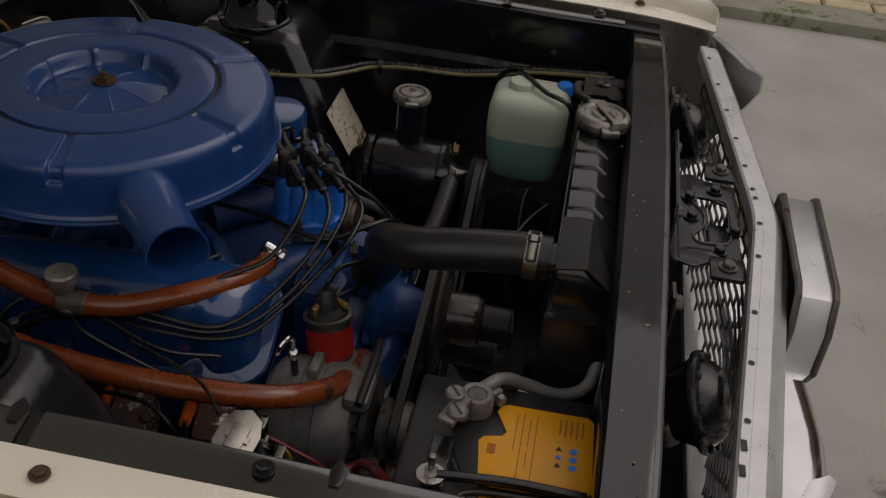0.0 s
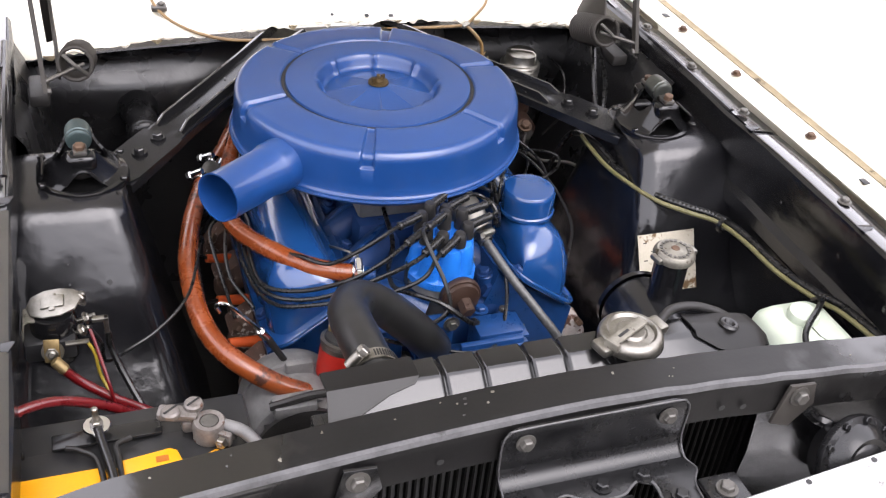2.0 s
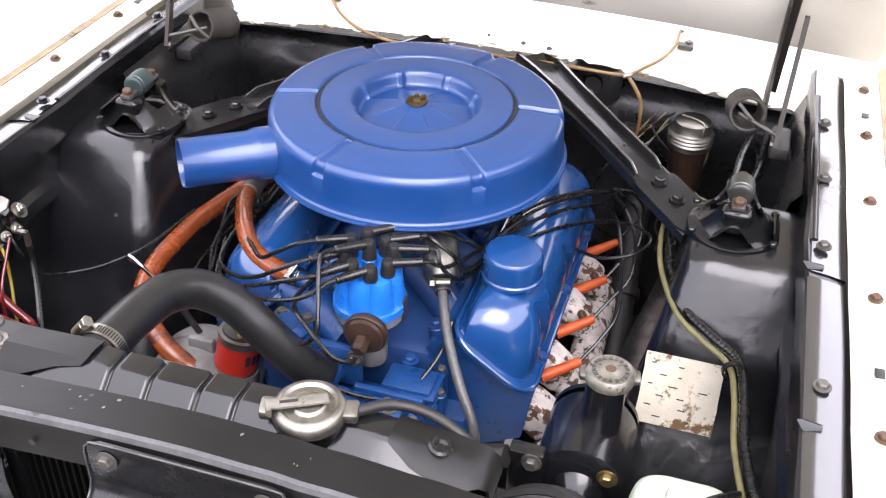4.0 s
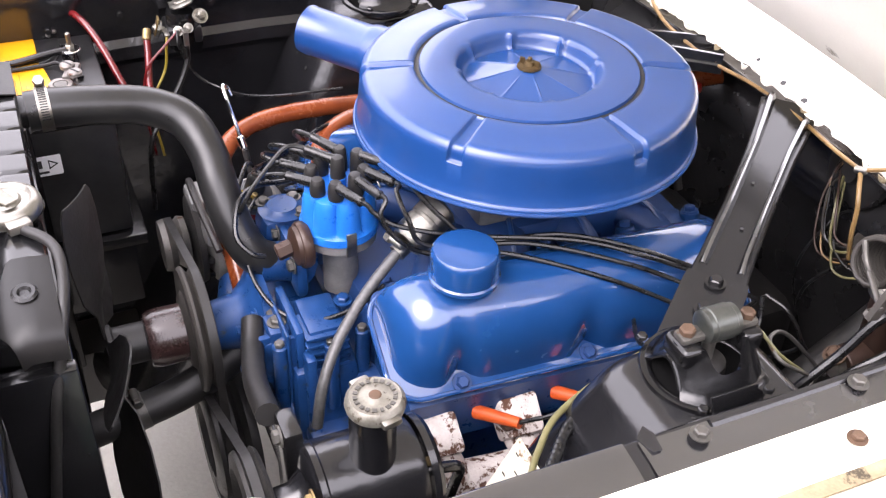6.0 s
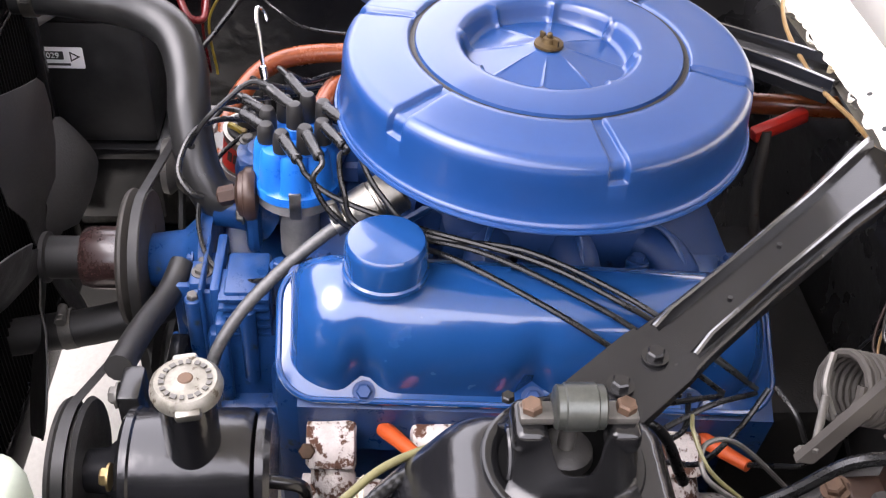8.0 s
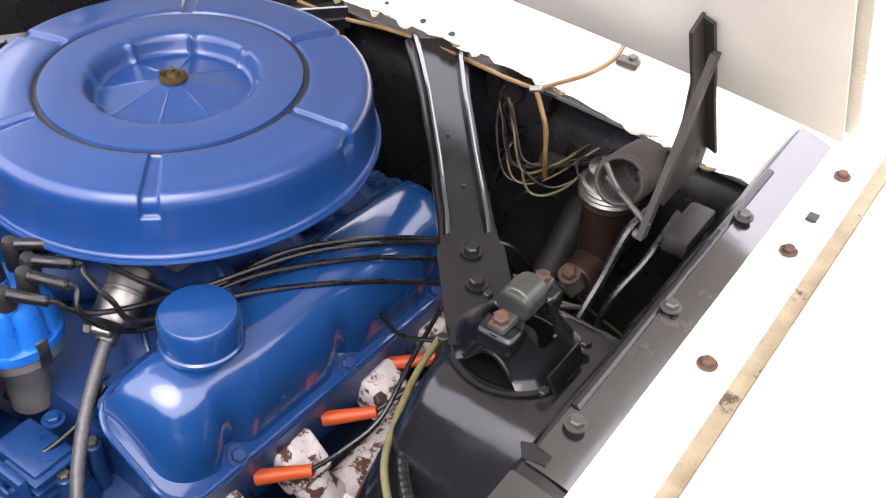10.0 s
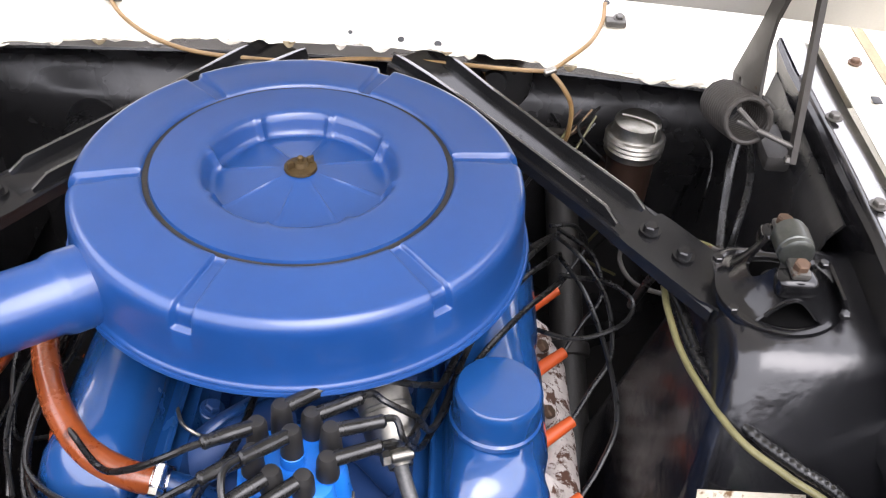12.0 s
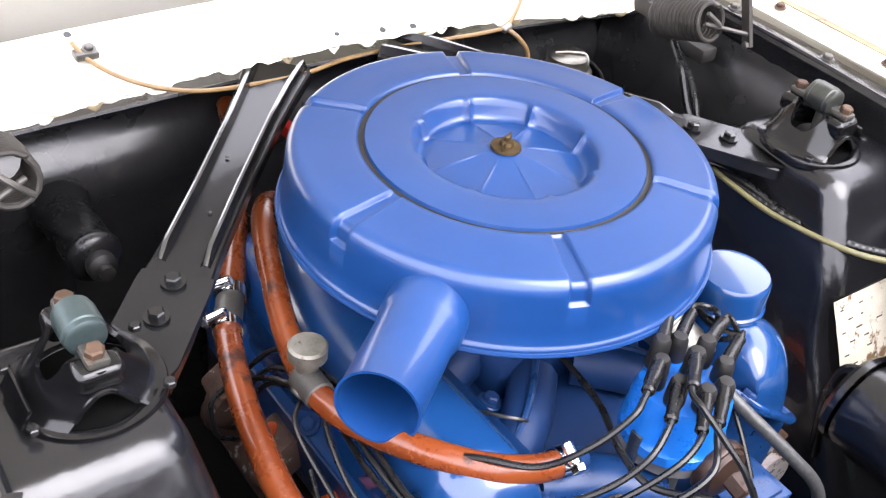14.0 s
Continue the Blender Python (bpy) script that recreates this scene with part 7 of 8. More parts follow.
def starter_relay():
    t = thing("starter_relay", (-0.458, -0.33, 0.80), "black starter relay with bright cap plate on the inner fender", "starter relay")
    part("body", lathe([(0, 0.792), (0.021, 0.792), (0.024, 0.797), (0.024, 0.846), (0.022, 0.853), (0, 0.855)], pose(-0.446, -0.318, 0), 32), M_BELL, t)
    part("base", box((-0.478, -0.345, 0.806), (-0.424, -0.296, 0.832), 0.005), M_BATTERY, t)
    cm = pose(-0.443, -0.318, 0.8635, 16, -10, -8)
    hexa = [(0.028, 0.0), (0.021, 0.0125), (0.006, 0.0165), (-0.010, 0.0165), (-0.023, 0.011), (-0.027, 0.0), (-0.023, -0.011), (-0.010, -0.0165), (0.008, -0.0165), (0.022, -0.0115)]
    br = part("cap_plate", plate(hexa, [], 0.003, cm, 0.0012), M_STEEL, t, "bright plated cap plate")
    part("boss", join(box((-0.013, -0.0075, 0.0015), (0.012, 0.0075, 0.0042), 0.0014, m=cm), box((-0.004, -0.011, 0.0015), (0.003, 0.011, 0.0036), 0.001, m=cm)), M_STEEL, br)
    part("mounting_ear", loft([[(x, y, z) for y in (-0.332, -0.326, -0.314, -0.308)] for x, z in ((-0.462, 0.853), (-0.470, 0.854), (-0.475, 0.852), (-0.478, 0.838), (-0.4785, 0.822))], 0.002), M_PATINA, t, "bent steel mounting ear")
    # battery stud with its lug, the far stud, and two small terminals
    for a, b, r in (((-0.448, -0.340, 0.822), (-0.450, -0.362, 0.829), 0.0042), ((-0.428, -0.300, 0.842), (-0.412, -0.297, 0.857), 0.0040), ((-0.428, -0.328, 0.826), (-0.410, -0.334, 0.838), 0.0026), ((-0.426, -0.316, 0.832), (-0.403, -0.319, 0.842), 0.0026)):
        a, b = Vector(a), Vector(b)
        part("stud", cyl(a, b, r, 12), M_STEEL, t)
        bolt("nut", a.lerp(b, 0.55), b - a, r * 1.9, t, M_STEEL)
    part("lug", box((-0.008, -0.010, -0.0015), (0.008, 0.016, 0.0015), 0.001, m=towards((-0.4495, -0.357, 0.8275), (-0.1, -0.95, 0.3))), M_BRASS, t, "copper cable lug")
    part("spade_terminal", box((-0.436, -0.351, 0.829), (-0.412, -0.344, 0.8315), 0.0008), M_STEEL, t, "bright spade terminal")
    part("elbow_terminal", join(box((-0.407, -0.329, 0.838), (-0.390, -0.322, 0.8425), 0.001), box((-0.3955, -0.329, 0.818), (-0.390, -0.322, 0.8425), 0.001)), M_STEEL, t, "bright elbow terminal")
    for k, (m, pts) in enumerate(((M_YWIRE, [(-0.414, -0.348, 0.830), (-0.408, -0.352, 0.815), (-0.404, -0.358, 0.785), (-0.385, -0.385, 0.74), (-0.38, -0.38, 0.66)]), (M_RED, [(-0.410, -0.334, 0.836), (-0.405, -0.352, 0.822), (-0.396, -0.385, 0.79), (-0.39, -0.395, 0.73), (-0.385, -0.39, 0.66)]),
                                  (M_WIRE, [(-0.3925, -0.326, 0.822), (-0.391, -0.328, 0.800), (-0.380, -0.345, 0.770), (-0.362, -0.375, 0.735), (-0.345, -0.40, 0.70), (-0.335, -0.41, 0.60)]),
                                  (M_WIRE, [(-0.410, -0.334, 0.838), (-0.400, -0.335, 0.815), (-0.398, -0.315, 0.770), (-0.375, -0.285, 0.755), (-0.335, -0.262, 0.762), (-0.295, -0.22, 0.775), (-0.270, -0.14, 0.785)]))):
        part("wire", tube(pts, 0.0019 if k != 2 else 0.0038, 8), m, t)


starter_relay()


def coil():
    t = thing("ignition_coil", (-0.135, -0.32, 0.64), "ignition coil with a red label and black tower", "ignition coil")
    a, b = Vector((-0.141, -0.325, 0.640)), Vector((-0.122, -0.309, 0.742))
    m = towards(a, b - a)
    L = (b - a).length
    part("can", lathe([(0, 0), (0.024, 0), (0.0265, 0.003), (0.0265, L - 0.004), (0.0285, L - 0.002), (0.0285, L + 0.002), (0.024, L + 0.003)], m, 40), M_STEEL, t)
    part("label", lathe([(0.0268, 0.004), (0.0270, 0.004), (0.0270, 0.030), (0.0268, 0.030)], m, 40), M_REDLABEL, t, "red printed band")
    lab = part("label", lathe([(0.0268, 0.058), (0.0270, 0.058), (0.0270, L - 0.010), (0.0268, L - 0.010)], m, 40), M_REDLABEL, t, "red printed band")
    for k in range(4):
        q = m @ Matrix.Rotation(radians(190 + 18 * k), 4, "Z") @ Matrix.Translation((0.0272, 0, L - 0.022))
        part("print_bar", box((-0.0003, -0.003, -0.010), (0.0004, 0.003, 0.004), 0, m=q), M_INK_HOLE, lab, "illegible print", flat=True)
    part("tower", lathe([(0.024, L + 0.002), (0.023, L + 0.006), (0.013, L + 0.010), (0.011, L + 0.030), (0.008, L + 0.034), (0, L + 0.034)], m, 28), M_INK_HOLE, t)
    for q, col in (((0.017, 0.003), M_YWIRE), ((-0.014, -0.012), M_YWIRE)):
        p = m @ Vector((q[0], q[1], L + 0.006))
        part("terminal", cyl(p, p + Vector((0, 0, 0.012)), 0.004, 10), M_BRASS, t)
        part("tag", cyl(p + Vector((0, 0, 0.008)), p + Vector((q[0] * 0.9, q[1] - 0.006, 0.010)), 0.0038, 8), col, t, "yellow insulated tag")
    part("bracket", join(lathe([(0.0272, 0.036), (0.0292, 0.036), (0.0292, 0.054), (0.0272, 0.054)], m, 36, closed=True), box((-0.195, -0.318, 0.690), (-0.160, -0.306, 0.722), 0.004)), M_ALU, t)


coil()


# ---- heater hoses ----
t = thing("heater_hose", (-0.25, -0.1, 0.68), "long rust-red heater hose sweeping round the valve cover", "heater hose", "heater hoses")
part("hose", tube([(-0.100, 0.37, 0.80), (-0.120, 0.31, 0.79), (-0.155, 0.235, 0.772), (-0.186, 0.17, 0.757), (-0.213, 0.122, 0.747), (-0.236, 0.083, 0.742), (-0.262, 0.0, 0.742), (-0.277, -0.07, 0.746), (-0.286, -0.14, 0.749), (-0.284, -0.24, 0.750), (-0.263, -0.300, 0.741),
                   (-0.212, -0.337, 0.716), (-0.155, -0.345, 0.688), (-0.10, -0.345, 0.664), (-0.07, -0.345, 0.64)], 0.0128, 16, wobble=0.02), M_HOSE, t)
clamp(t, (-0.215, 0.118, 0.747), (-0.4, -0.8, -0.1), 0.0132, M_CHROME, (-0.6, 0, 1))
clamp(t, (-0.236, 0.082, 0.742), (-0.35, -0.9, -0.05), 0.0132, M_CHROME, (-0.6, 0, 1))
part("coupling", cyl((-0.217, 0.116, 0.747), (-0.234, 0.085, 0.743), 0.0137), M_DULLSTEEL, t)
t = thing("heater_hose", (-0.18, -0.1, 0.74), "short rust-red heater hose over the blue valve cover", "heater hose", "heater hoses")
part("hose", tube([(-0.100, 0.21, 0.735), (-0.118, 0.205, 0.765), (-0.140, 0.185, 0.792), (-0.162, 0.155, 0.804), (-0.181, 0.113, 0.801), (-0.195, 0.070, 0.795), (-0.207, 0.03, 0.786), (-0.218, -0.015, 0.781), (-0.224, -0.050, 0.781)], 0.0122, 16, wobble=0.02), M_HOSE, t)
part("hose", tube([(-0.224, -0.055, 0.781), (-0.222, -0.080, 0.781), (-0.209, -0.116, 0.780), (-0.183, -0.165, 0.786), (-0.150, -0.205, 0.788), (-0.115, -0.222, 0.783), (-0.080, -0.226, 0.777)], 0.0122, 16, wobble=0.02), M_HOSE, t)
clamp(t, (-0.085, -0.225, 0.778), (1, -0.1, -0.1), 0.0126, M_CHROME, (0, -0.4, 1))
part("spigot", cyl((-0.085, -0.225, 0.778), (-0.062, -0.226, 0.770), 0.011), M_BLUE_CAST, t)
tee = part("brass_tee", join(cyl((-0.224, -0.040, 0.781), (-0.223, -0.072, 0.781), 0.0138), cyl((-0.224, -0.052, 0.78), (-0.236, -0.054, 0.772), 0.008)), M_DULLSTEEL, t, "tarnished metal tee")
part("sender", lathe([(0, 0.819), (0.015, 0.819), (0.0172, 0.817), (0.0172, 0.806), (0.012, 0.803), (0.010, 0.792), (0, 0.792)], pose(-0.222, -0.045, 0), 28), M_PATINA, tee, "zinc temperature sender")
for k, pts in enumerate(([(-0.232, -0.056, 0.772), (-0.250, -0.080, 0.765), (-0.245, -0.13, 0.735), (-0.235, -0.19, 0.70)], [(-0.215, -0.07, 0.775), (-0.232, -0.10, 0.770), (-0.236, -0.16, 0.748), (-0.215, -0.215, 0.735)])):
    single("sender_wire", tube(pts, 0.0024, 8), M_WIRE, "thin black wire from the temperature sender", "wire", "engine wires")

t = thing("dipstick", (-0.19, -0.295, 0.66), "bright steel dipstick with a hooked handle", "dipstick")
part("rod", tube([(-0.165, -0.285, 0.62), (-0.190, -0.291, 0.70), (-0.216, -0.297, 0.758), (-0.240, -0.303, 0.795), (-0.252, -0.306, 0.812), (-0.264, -0.306, 0.822), (-0.272, -0.300, 0.815), (-0.268, -0.296, 0.803)], 0.0026, 8), M_CHROME, t)
part("collar", cyl((-0.213, -0.296, 0.753), (-0.222, -0.299, 0.768), 0.0055, 12), M_CHROME, t)
part("guide_tube", tube([(-0.150, -0.28, 0.58), (-0.180, -0.289, 0.68), (-0.212, -0.296, 0.752)], 0.0042, 10), M_GRIME, t)


# ---- firewall fittings ----
def master_cylinder():
    t = thing("master_cylinder", (0.354, 0.30, 0.70), "brown brake master cylinder with a bright bail-clamped cap", "brake cylinder")
    x, y = 0.353, 0.296
    part("reservoir", lathe([(0, 0.690), (0.022, 0.692), (0.027, 0.702), (0.0285, 0.76), (0.031, 0.766), (0.031, 0.772), (0, 0.772)], pose(x, y, 0), 36), M_BROWN, t)
    cap = part("cap", lathe([(0, 0.8165), (0.023, 0.8160), (0.0275, 0.813), (0.028, 0.800), (0.030, 0.797), (0.034, 0.796), (0.0360, 0.793), (0.034, 0.790), (0.0360, 0.787), (0.034, 0.784), (0.0360, 0.781), (0.034, 0.777), (0.0345, 0.772), (0, 0.772)], pose(x, y, 0), 44), M_STEEL, t, "stacked bright steel cap")
    part("bail", tube([(x + 0.018, y - 0.021, 0.790), (x + 0.018, y - 0.022, 0.806), (x + 0.017, y - 0.015, 0.8175), (x + 0.0, y - 0.004, 0.819), (x - 0.018, y + 0.006, 0.817)], 0.0018, 8), M_STEEL, cap)
    part("bore", cyl((x, y - 0.055, 0.685), (x, 0.395, 0.695), 0.022), M_BROWN, t)
    part("end_plug", lathe([(0, 0), (0.014, 0), (0.014, 0.012), (0, 0.013)], towards((x, y - 0.055, 0.685), (0, -1, 0)), 6), M_DULLSTEEL, t)
    bolt("union", (x - 0.004, y - 0.064, 0.70), (0, -0.5, 1), 0.009, t, M_RUSTY)
    part("brake_pipe", tube([(x - 0.004, y - 0.07, 0.69), (x - 0.006, y - 0.08, 0.665), (x + 0.012, y - 0.11, 0.655), (x + 0.06, y - 0.14, 0.66), (x + 0.085, y - 0.16, 0.64), (x + 0.09, y - 0.15, 0.58)], 0.003, 8), M_DULLSTEEL, t)


master_cylinder()

t = thing("steering_column", (0.30, 0.2, 0.45), "grimy black steering column running down from the firewall", "steering column")
part("tube", tube([(0.285, 0.385, 0.675), (0.292, 0.26, 0.60), (0.300, 0.12, 0.52), (0.308, 0.0, 0.45)], 0.021, 20), M_GRIME, t)
part("collar", lathe([(0.021, -0.01), (0.026, -0.008), (0.027, 0.0), (0.026, 0.008), (0.021, 0.01)], towards((0.297, 0.175, 0.551), (0.03, -0.8, -0.5)), 28), M_GRIME, t)
part("steering_box", box((0.27, -0.10, 0.36), (0.345, 0.03, 0.46), 0.02), M_GRIME, t)

t = thing("heater_blower", (-0.31, 0.30, 0.72), "black heater blower motor stub on the firewall", "blower motor")
m = towards((-0.306, 0.355, 0.728), (0.02, -1, 0.06))
part("housing", lathe([(0.034, 0), (0.033, 0.012), (0.028, 0.020), (0.0265, 0.10), (0.0285, 0.103), (0.0285, 0.110), (0.024, 0.116), (0.014, 0.119), (0, 0.119)], m, 40), M_TANK, t)
part("knob", lathe([(0.014, 0.118), (0.0155, 0.122), (0.0155, 0.132), (0.011, 0.136), (0.008, 0.137), (0.008, 0.145), (0, 0.147)], m, 28), M_RUBBER, t)
t = thing("vent_cover", (0.17, 0.37, 0.83), "round grimy vent cover on the firewall", "vent cover")
part("dome", lathe([(0.048, 0), (0.046, 0.008), (0.036, 0.014), (0.02, 0.016), (0, 0.016)], towards((0.185, 0.372, 0.815), (0, -1, 0.2)), 32), M_FIREWALL, t)
part("centre", lathe([(0.016, 0.016), (0.014, 0.024), (0, 0.025)], towards((0.185, 0.372, 0.815), (0, -1, 0.2)), 20), M_FIREWALL, t)


def washer_tubes():
    t = thing("washer_tube", (0.24, 0.32, 0.80), "aged amber screen washer tube with clips on the cowl", "washer tube")
    part("tube", tube([(0.306, 0.382, 0.917), (0.303, 0.362, 0.902), (0.288, 0.334, 0.890), (0.262, 0.312, 0.878), (0.243, 0.301, 0.868)], 0.0026, 8), M_AMBER, t)
    part("tube", tube([(0.243, 0.301, 0.868), (0.20, 0.304, 0.866), (0.12, 0.316, 0.862), (0.03, 0.318, 0.860), (-0.04, 0.302, 0.861), (-0.10, 0.300, 0.862), (-0.16, 0.301, 0.866), (-0.205, 0.308, 0.876), (-0.240, 0.326, 0.888), (-0.262, 0.348, 0.901), (-0.270, 0.364, 0.912)], 0.0026, 8), M_AMBER, t)
    part("tube", tube([(0.243, 0.301, 0.868), (0.258, 0.290, 0.855), (0.270, 0.284, 0.835), (0.272, 0.286, 0.80), (0.268, 0.30, 0.76)], 0.0029, 8), M_AMBER, t)
    part("joint", cyl((0.250, 0.303, 0.870), (0.236, 0.299, 0.866), 0.0045, 10), M_STEEL, t)
    for x, y in ((0.311, 0.369), (-0.268, 0.358)):
        part("clip", box((x - 0.004, y - 0.012, 0.898), (x + 0.020, y + 0.004, 0.906), 0.002), M_DULLSTEEL, t, "small steel clip")
        bolt("clip_bolt", (x + 0.012, y - 0.003, 0.907), (0, -0.3, 1), 0.005, t, M_DULLSTEEL)
        part("nozzle_hole", lathe([(0, 0), (0.0042, 0)], towards((x - 0.003, y + 0.014, 0.917), (0, -0.4, 1)), 12), M_INK_HOLE, t, "dark hole in the cowl")


washer_tubes()

t = thing("wiring_loom", (0.42, -0.2, 0.76), "black taped loom and yellowed cable along the shock tower", "wiring loom")
W = [(0.345, 0.02, 0.80), (0.345, -0.014, 0.797), (0.354, -0.073, 0.790), (0.383, -0.150, 0.786), (0.418, -0.190, 0.784), (0.451, -0.222, 0.783), (0.461, -0.277, 0.786), (0.466, -0.351, 0.786), (0.477, -0.42, 0.792), (0.487, -0.47, 0.80), (0.492, -0.60, 0.81)]
part("yellowed_cable", tube(W, 0.0034, 10), M_OLIVE, t, "yellowed cable sheath")
part("loom_sleeve", tube([(x + 0.010, y + 0.012, z - 0.001) for x, y, z in W[1:]], lambda u: 0.0056 + 0.0003 * math.sin(u * 420), 10, per=40, wobble=0.15), M_WIRE, t, "ribbed black sleeve")
part("loom_sleeve", tube([(0.34, 0.10, 0.70), (0.348, 0.06, 0.78), (0.355, 0.0, 0.800), (0.365, -0.06, 0.792)], 0.005, 10), M_WIRE, t)
part("tie", lathe([(0.010, -0.003), (0.0125, -0.003), (0.0125, 0.003), (0.010, 0.003)], towards((0.456, -0.232, 0.784), (0.3, -1, 0)), 16, closed=True), M_WIRE, t)

rng = random.Random(5)
for k in range(8):
    c = Vector((0.205 + 0.02 * rng.uniform(-1, 1), 0.318, 0.785 + 0.02 * rng.uniform(-1, 1)))
    pts = [(0.150 + 0.03 * rng.random(), 0.362, 0.83), (0.178, 0.335 + 0.02 * rng.random(), 0.815), c, c + Vector((0.025, -0.012, -0.03 - 0.02 * rng.random())), c + Vector((0.06, 0.0, -0.045 + 0.02 * rng.random())), (0.285 + 0.03 * rng.random(), 0.352, 0.765 + 0.03 * rng.random())]
    single("loom_wire", tube(pts, 0.0013 + 0.0005 * rng.random(), 8), (M_OLIVE, M_BROWN, M_WIRE, M_OLIVE, M_DUST, M_BROWN, M_AMBER, M_WIRE)[k], ("yellowed", "brown", "black", "yellowed", "dusty grey", "brown", "amber", "black")[k] + " thin wire of a loose bundle at the firewall", "wire", "firewall wires")
single("wire_connector", box((-0.018, -0.006, -0.007), (0.018, 0.006, 0.007), 0.002, m=pose(0.262, 0.330, 0.765, 10, 20, 35)), M_DUST, "grey plastic wire connector hanging at the firewall", "connector")

rng = random.Random(11)
for k in range(5):
    x0 = 0.20 + 0.06 * k
    pts = [(x0, 0.372, 0.74 + 0.06 * rng.random()), (x0 + 0.03 * rng.uniform(-1, 1), 0.33, 0.72 + 0.05 * rng.random()), (x0 + 0.05 * rng.uniform(-1, 1), 0.30, 0.66 + 0.06 * rng.random()), (x0 + 0.06 * rng.uniform(-1, 1), 0.33, 0.58), (x0, 0.36, 0.52)]
    single("firewall_wire", tube(pts, 0.0016 + 0.0009 * rng.random(), 8), (M_WIRE, M_WIRE, M_GRIME, M_OLIVE, M_WIRE)[k % 5], "thin loose wire hanging at the firewall", "wire", "firewall wires")
for pts, m, r in (([(0.37, 0.20, 0.70), (0.374, 0.12, 0.79), (0.385, 0.085, 0.806), (0.41, 0.08, 0.80), (0.42, 0.11, 0.78), (0.405, 0.14, 0.75)], M_DULLSTEEL, 0.0022),
                  ([(0.36, 0.08, 0.81), (0.38, 0.075, 0.815), (0.405, 0.085, 0.80), (0.415, 0.12, 0.77)], M_OLIVE, 0.0018),
                  ([(0.44, 0.2, 0.86), (0.43, 0.17, 0.84), (0.425, 0.14, 0.80), (0.42, 0.10, 0.76), (0.41, 0.06, 0.70)], M_WIRE, 0.005),
                  ([(0.46, 0.22, 0.85), (0.455, 0.17, 0.82), (0.44, 0.13, 0.78), (0.43, 0.1, 0.70)], M_WIRE, 0.004)):
    single("hinge_wire", tube(pts, r, 8), m, "looped cable behind the shock tower", "wire", "engine wires")

t = thing("clip_lead", (-0.06, 0.28, 0.70), "red plastic clip on a dull grey lead behind the air cleaner", "clip lead")
part("clip", box((-0.034, -0.007, -0.008), (0.034, 0.007, 0.008), 0.003, m=pose(-0.062, 0.280, 0.801, 0, -14, 108)), M_REDLABEL, t, "red plastic clip")
part("lead", tube([(-0.050, 0.262, 0.800), (-0.042, 0.262, 0.775), (-0.030, 0.262, 0.73), (-0.02, 0.27, 0.68)], 0.0062, 12), M_DUST, t)

t = thing("vacuum_hose", (0.0, -0.33, 0.76), "thin black vacuum hose looping from the brown can", "vacuum hose")
part("hose", tube([(0.037, -0.336, 0.768), (0.036, -0.350, 0.775), (0.018, -0.362, 0.79), (-0.012, -0.350, 0.812), (-0.038, -0.326, 0.812), (-0.055, -0.29, 0.80), (-0.05, -0.25, 0.80), (-0.03, -0.2, 0.80), (-0.02, -0.12, 0.80)], 0.0032, 8), M_WIRE, t)
single("distributor_wire", tube([(-0.108, -0.306, 0.752), (-0.06, -0.335, 0.748), (-0.01, -0.348, 0.738), (0.035, -0.346, 0.722), (0.075, -0.328, 0.710), (0.100, -0.295, 0.712), (0.118, -0.255, 0.735), (0.122, -0.225, 0.76)], 0.0026, 8), M_WIRE, "thin black wire from the coil round the distributor", "wire", "engine wires")
single("choke_wire", tube([(-0.055, -0.14, 0.73), (-0.065, -0.16, 0.755), (-0.085, -0.155, 0.765), (-0.10, -0.12, 0.75)], 0.0018, 8), M_STEEL, "thin bare wire loop at the intake", "wire", "engine wires")
single("wire_loop", tube([(0.225, 0.04, 0.715), (0.27, 0.02, 0.722), (0.315, 0.03, 0.735), (0.33, 0.06, 0.74), (0.31, 0.10, 0.73), (0.26, 0.12, 0.72)], 0.0026, 8), M_WIRE, "thin black wire loop beside the brace", "wire", "engine wires")
single("metal_tag", box((-0.063, -0.150, 0.716), (-0.050, -0.134, 0.742), 0.001), M_STEEL, "small bright metal tag on the intake", "metal tag")

# scuffed paper label on the front face of the driver's tower
def face_y(z):
    return -0.112 - 0.225 * (0.845 - z) / 0.40
rows = []
for k in range(9):
    z = 0.738 - 0.078 * k / 8
    rows.append([(x + 0.0012 * noise.noise((k * 3.1, x * 90, 0)), face_y(z) - 0.0012, z) for x in (0.358, 0.372, 0.386, 0.40, 0.414, 0.428, 0.442, 0.4525)])
t = thing("paper_label", (0.405, -0.2, 0.66), "scuffed and yellowed paper label on the black tower", "label")
part("paper", loft(rows, 0.0006), M_PAPER, t)
rng = random.Random(3)
for k in range(6):
    z = 0.728 - 0.0115 * k
    x = 0.366 + 0.012 * (k % 2)
    while x < 0.43:
        w = rng.uniform(0.004, 0.012)
        part("print_bar", loft([[(x, face_y(zz) - 0.0021, zz), (min(x + w, 0.446), face_y(zz) - 0.0021, zz)] for zz in (z, z - 0.0014)], 0.0002), M_DUST, t, "illegible line of print", flat=True)
        x += w + rng.uniform(0.012, 0.04)

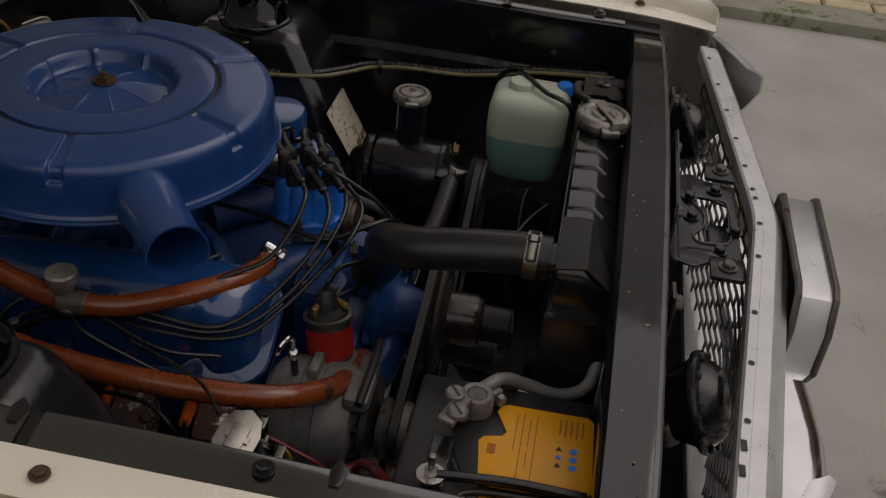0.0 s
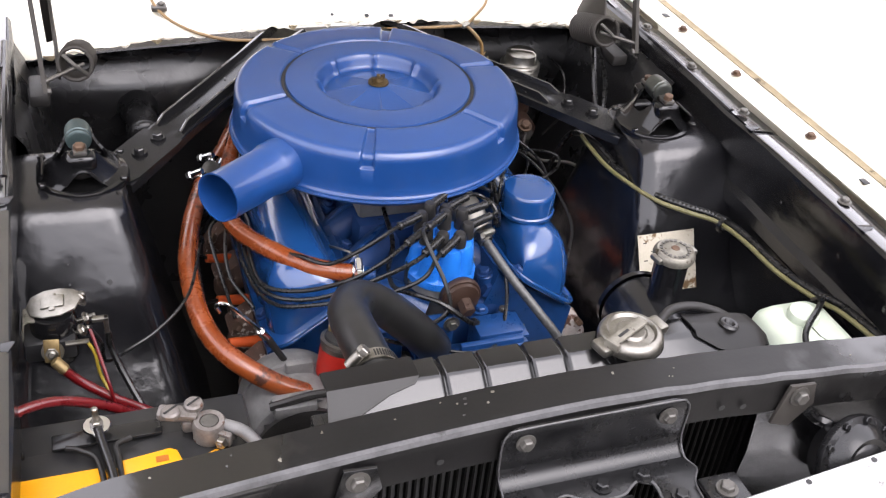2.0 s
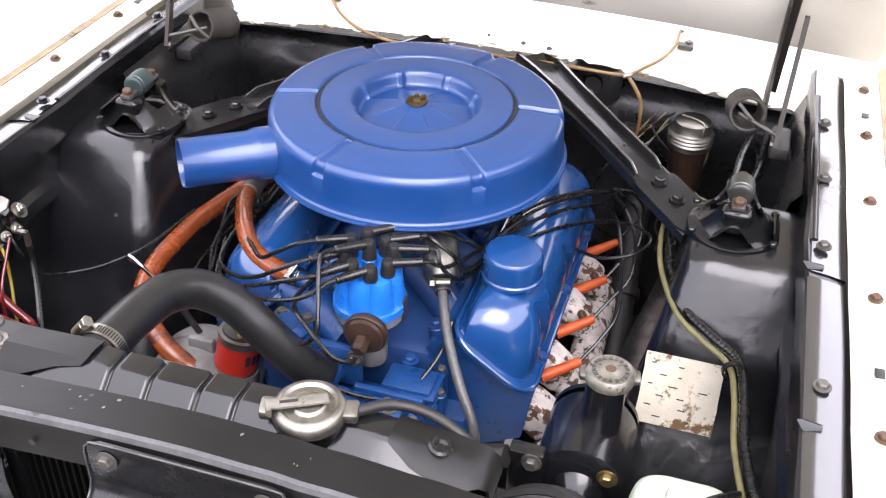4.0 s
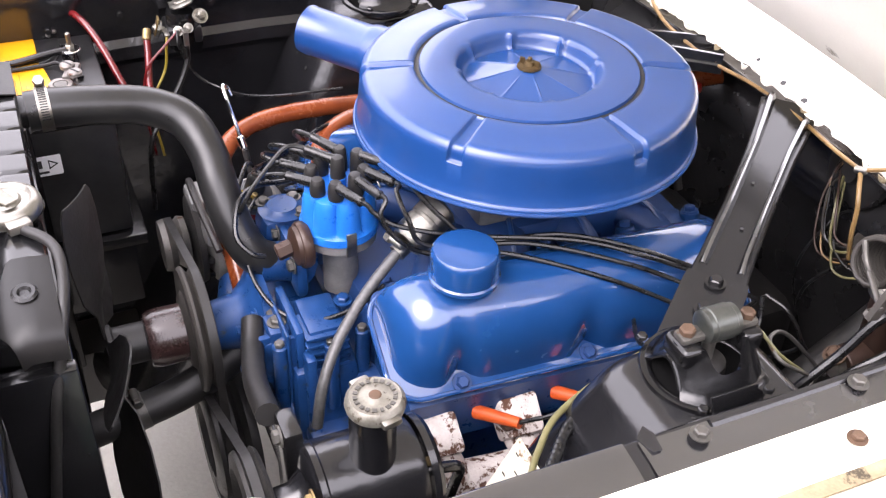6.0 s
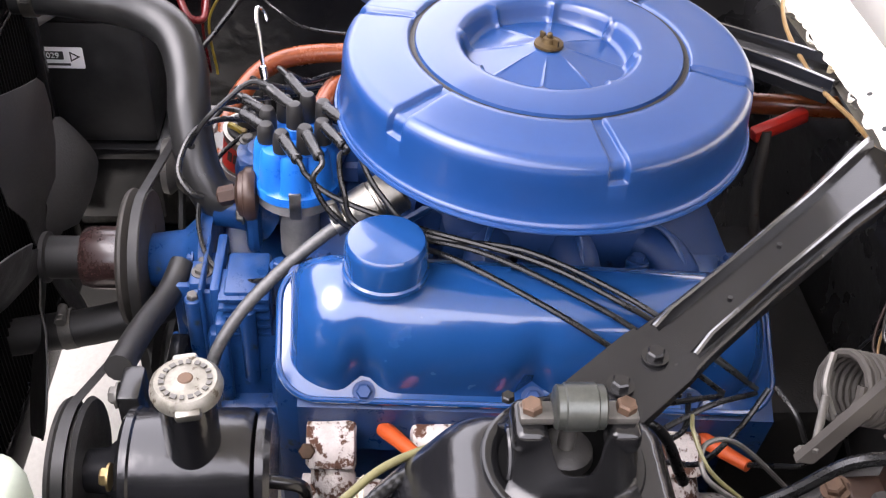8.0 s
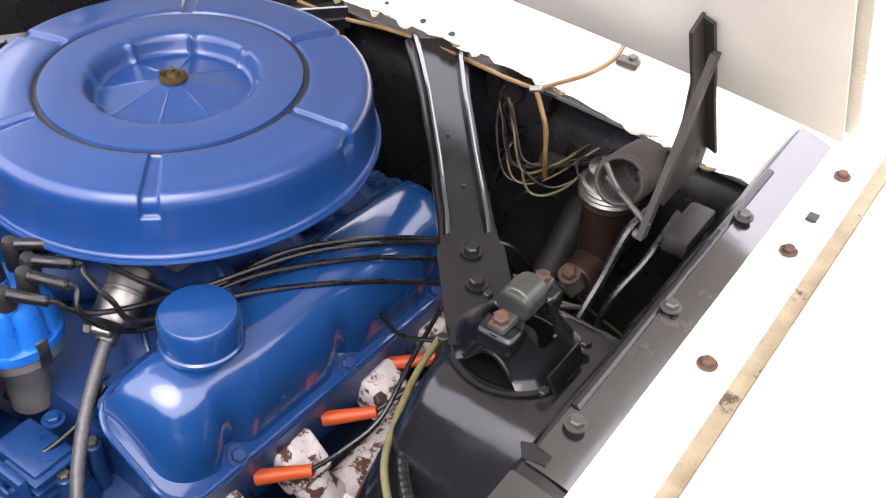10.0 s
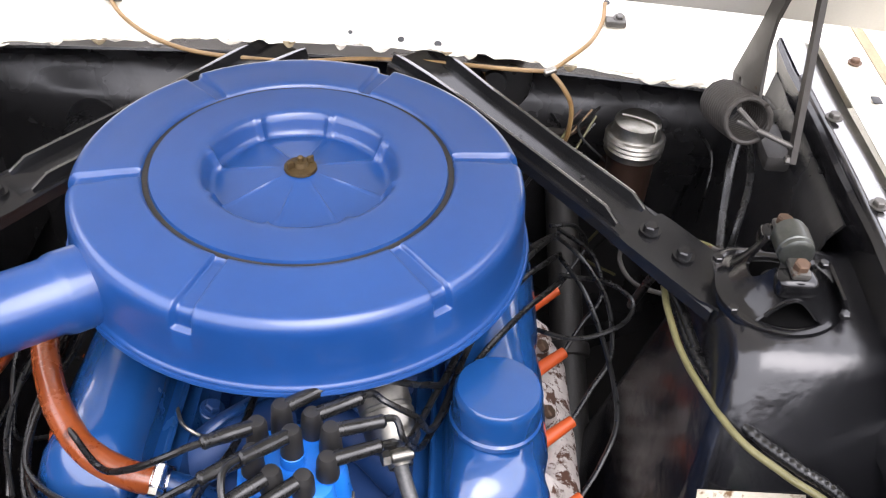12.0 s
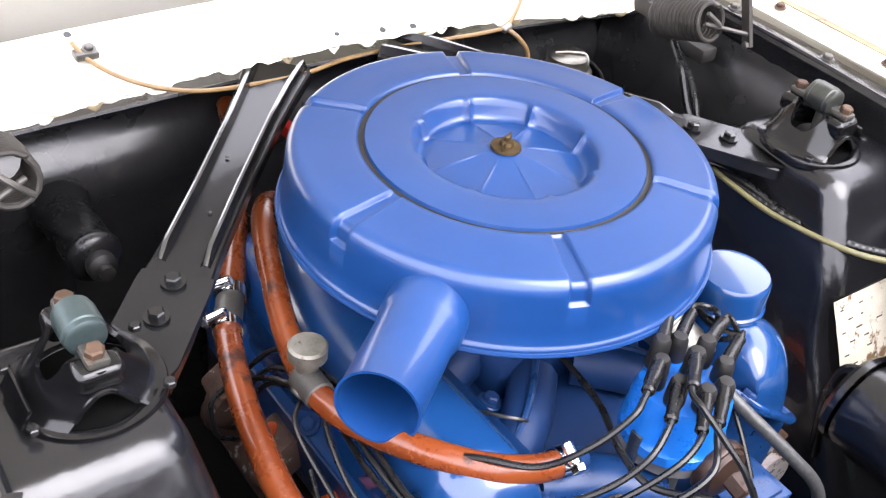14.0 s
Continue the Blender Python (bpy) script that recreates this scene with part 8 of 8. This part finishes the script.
# frame rails, splash panels and cross member under the engine
def chassis():
    t = thing("front_subframe", (XM, -0.1, 0.2), "grimy black frame rails and splash panels under the engine", "subframe")
    for s in (1, -1):
        X = lambda x: mx(s, x)
        part("frame_rail", box((min(X(0.36), X(0.45)), -0.66, 0.25), (max(X(0.36), X(0.45)), 0.45, 0.36), 0.01), M_GRIME, t)
        part("splash_panel", loft([[(X(0.17), y, 0.33), (X(0.27), y, 0.36), (X(0.36), y, 0.37), (X(0.46), y, 0.42), (X(0.53), y, 0.50)] for y in (-0.27, 0.0, 0.40)], 0.003), M_GRIME, t)
    part("cross_member", box((-0.36, -0.20, 0.20), (0.39, -0.08, 0.30), 0.015), M_GRIME, t)


chassis()


# ---- pavement bricks, last ----
def brick_mesh(seed):
    r = random.Random(seed)
    b = box((-0.0975, -0.0475, -0.03), (0.0975, 0.0475, 0.0), 0.006, 1)
    for v in b.verts:
        v.co += Vector((r.uniform(-1, 1), r.uniform(-1, 1), r.uniform(-0.6, 0.6))) * 0.0022
    me = finish(b)
    me.materials.append(M_BRICK)
    return me


brick_meshes = [brick_mesh(k) for k in range(6)]
rng = random.Random(21)
count, rest = 0, bmesh.new()
for i in range(24):
    for j in range(34):
        x = 3.255 + 0.104 * i
        y = -2.4 + 0.206 * j + 0.103 * (i % 2)
        near = i < 10 and y < 3.2
        turn = Matrix.Translation((x, y, 0.047 + rng.uniform(-0.003, 0.003))) @ Matrix.Rotation(radians(90 + rng.uniform(-0.8, 0.8)), 4, "Z") @ Matrix.Rotation(radians(rng.uniform(-0.8, 0.8)), 4, "X")
        if near and count < 290:
            ob = new("brick", brick_meshes[rng.randrange(6)])
            ob.parent = pavement
            ob.matrix_local = Matrix.Translation(-Vector(pavement.location)) @ turn
            count += 1
        else:
            n0 = len(rest.verts)
            rest.from_mesh(brick_meshes[rng.randrange(6)])
            rest.verts.ensure_lookup_table()
            for v in rest.verts[n0:]:
                v.co = turn @ v.co
bmesh.ops.translate(rest, verts=rest.verts, vec=-Vector(pavement.location))
me = finish(rest)
me.materials.append(M_BRICK)
far = new("far_bricks", me)
far.parent = pavement
tagged(far, "more yellow-grey paving bricks further along", kind="stuff")
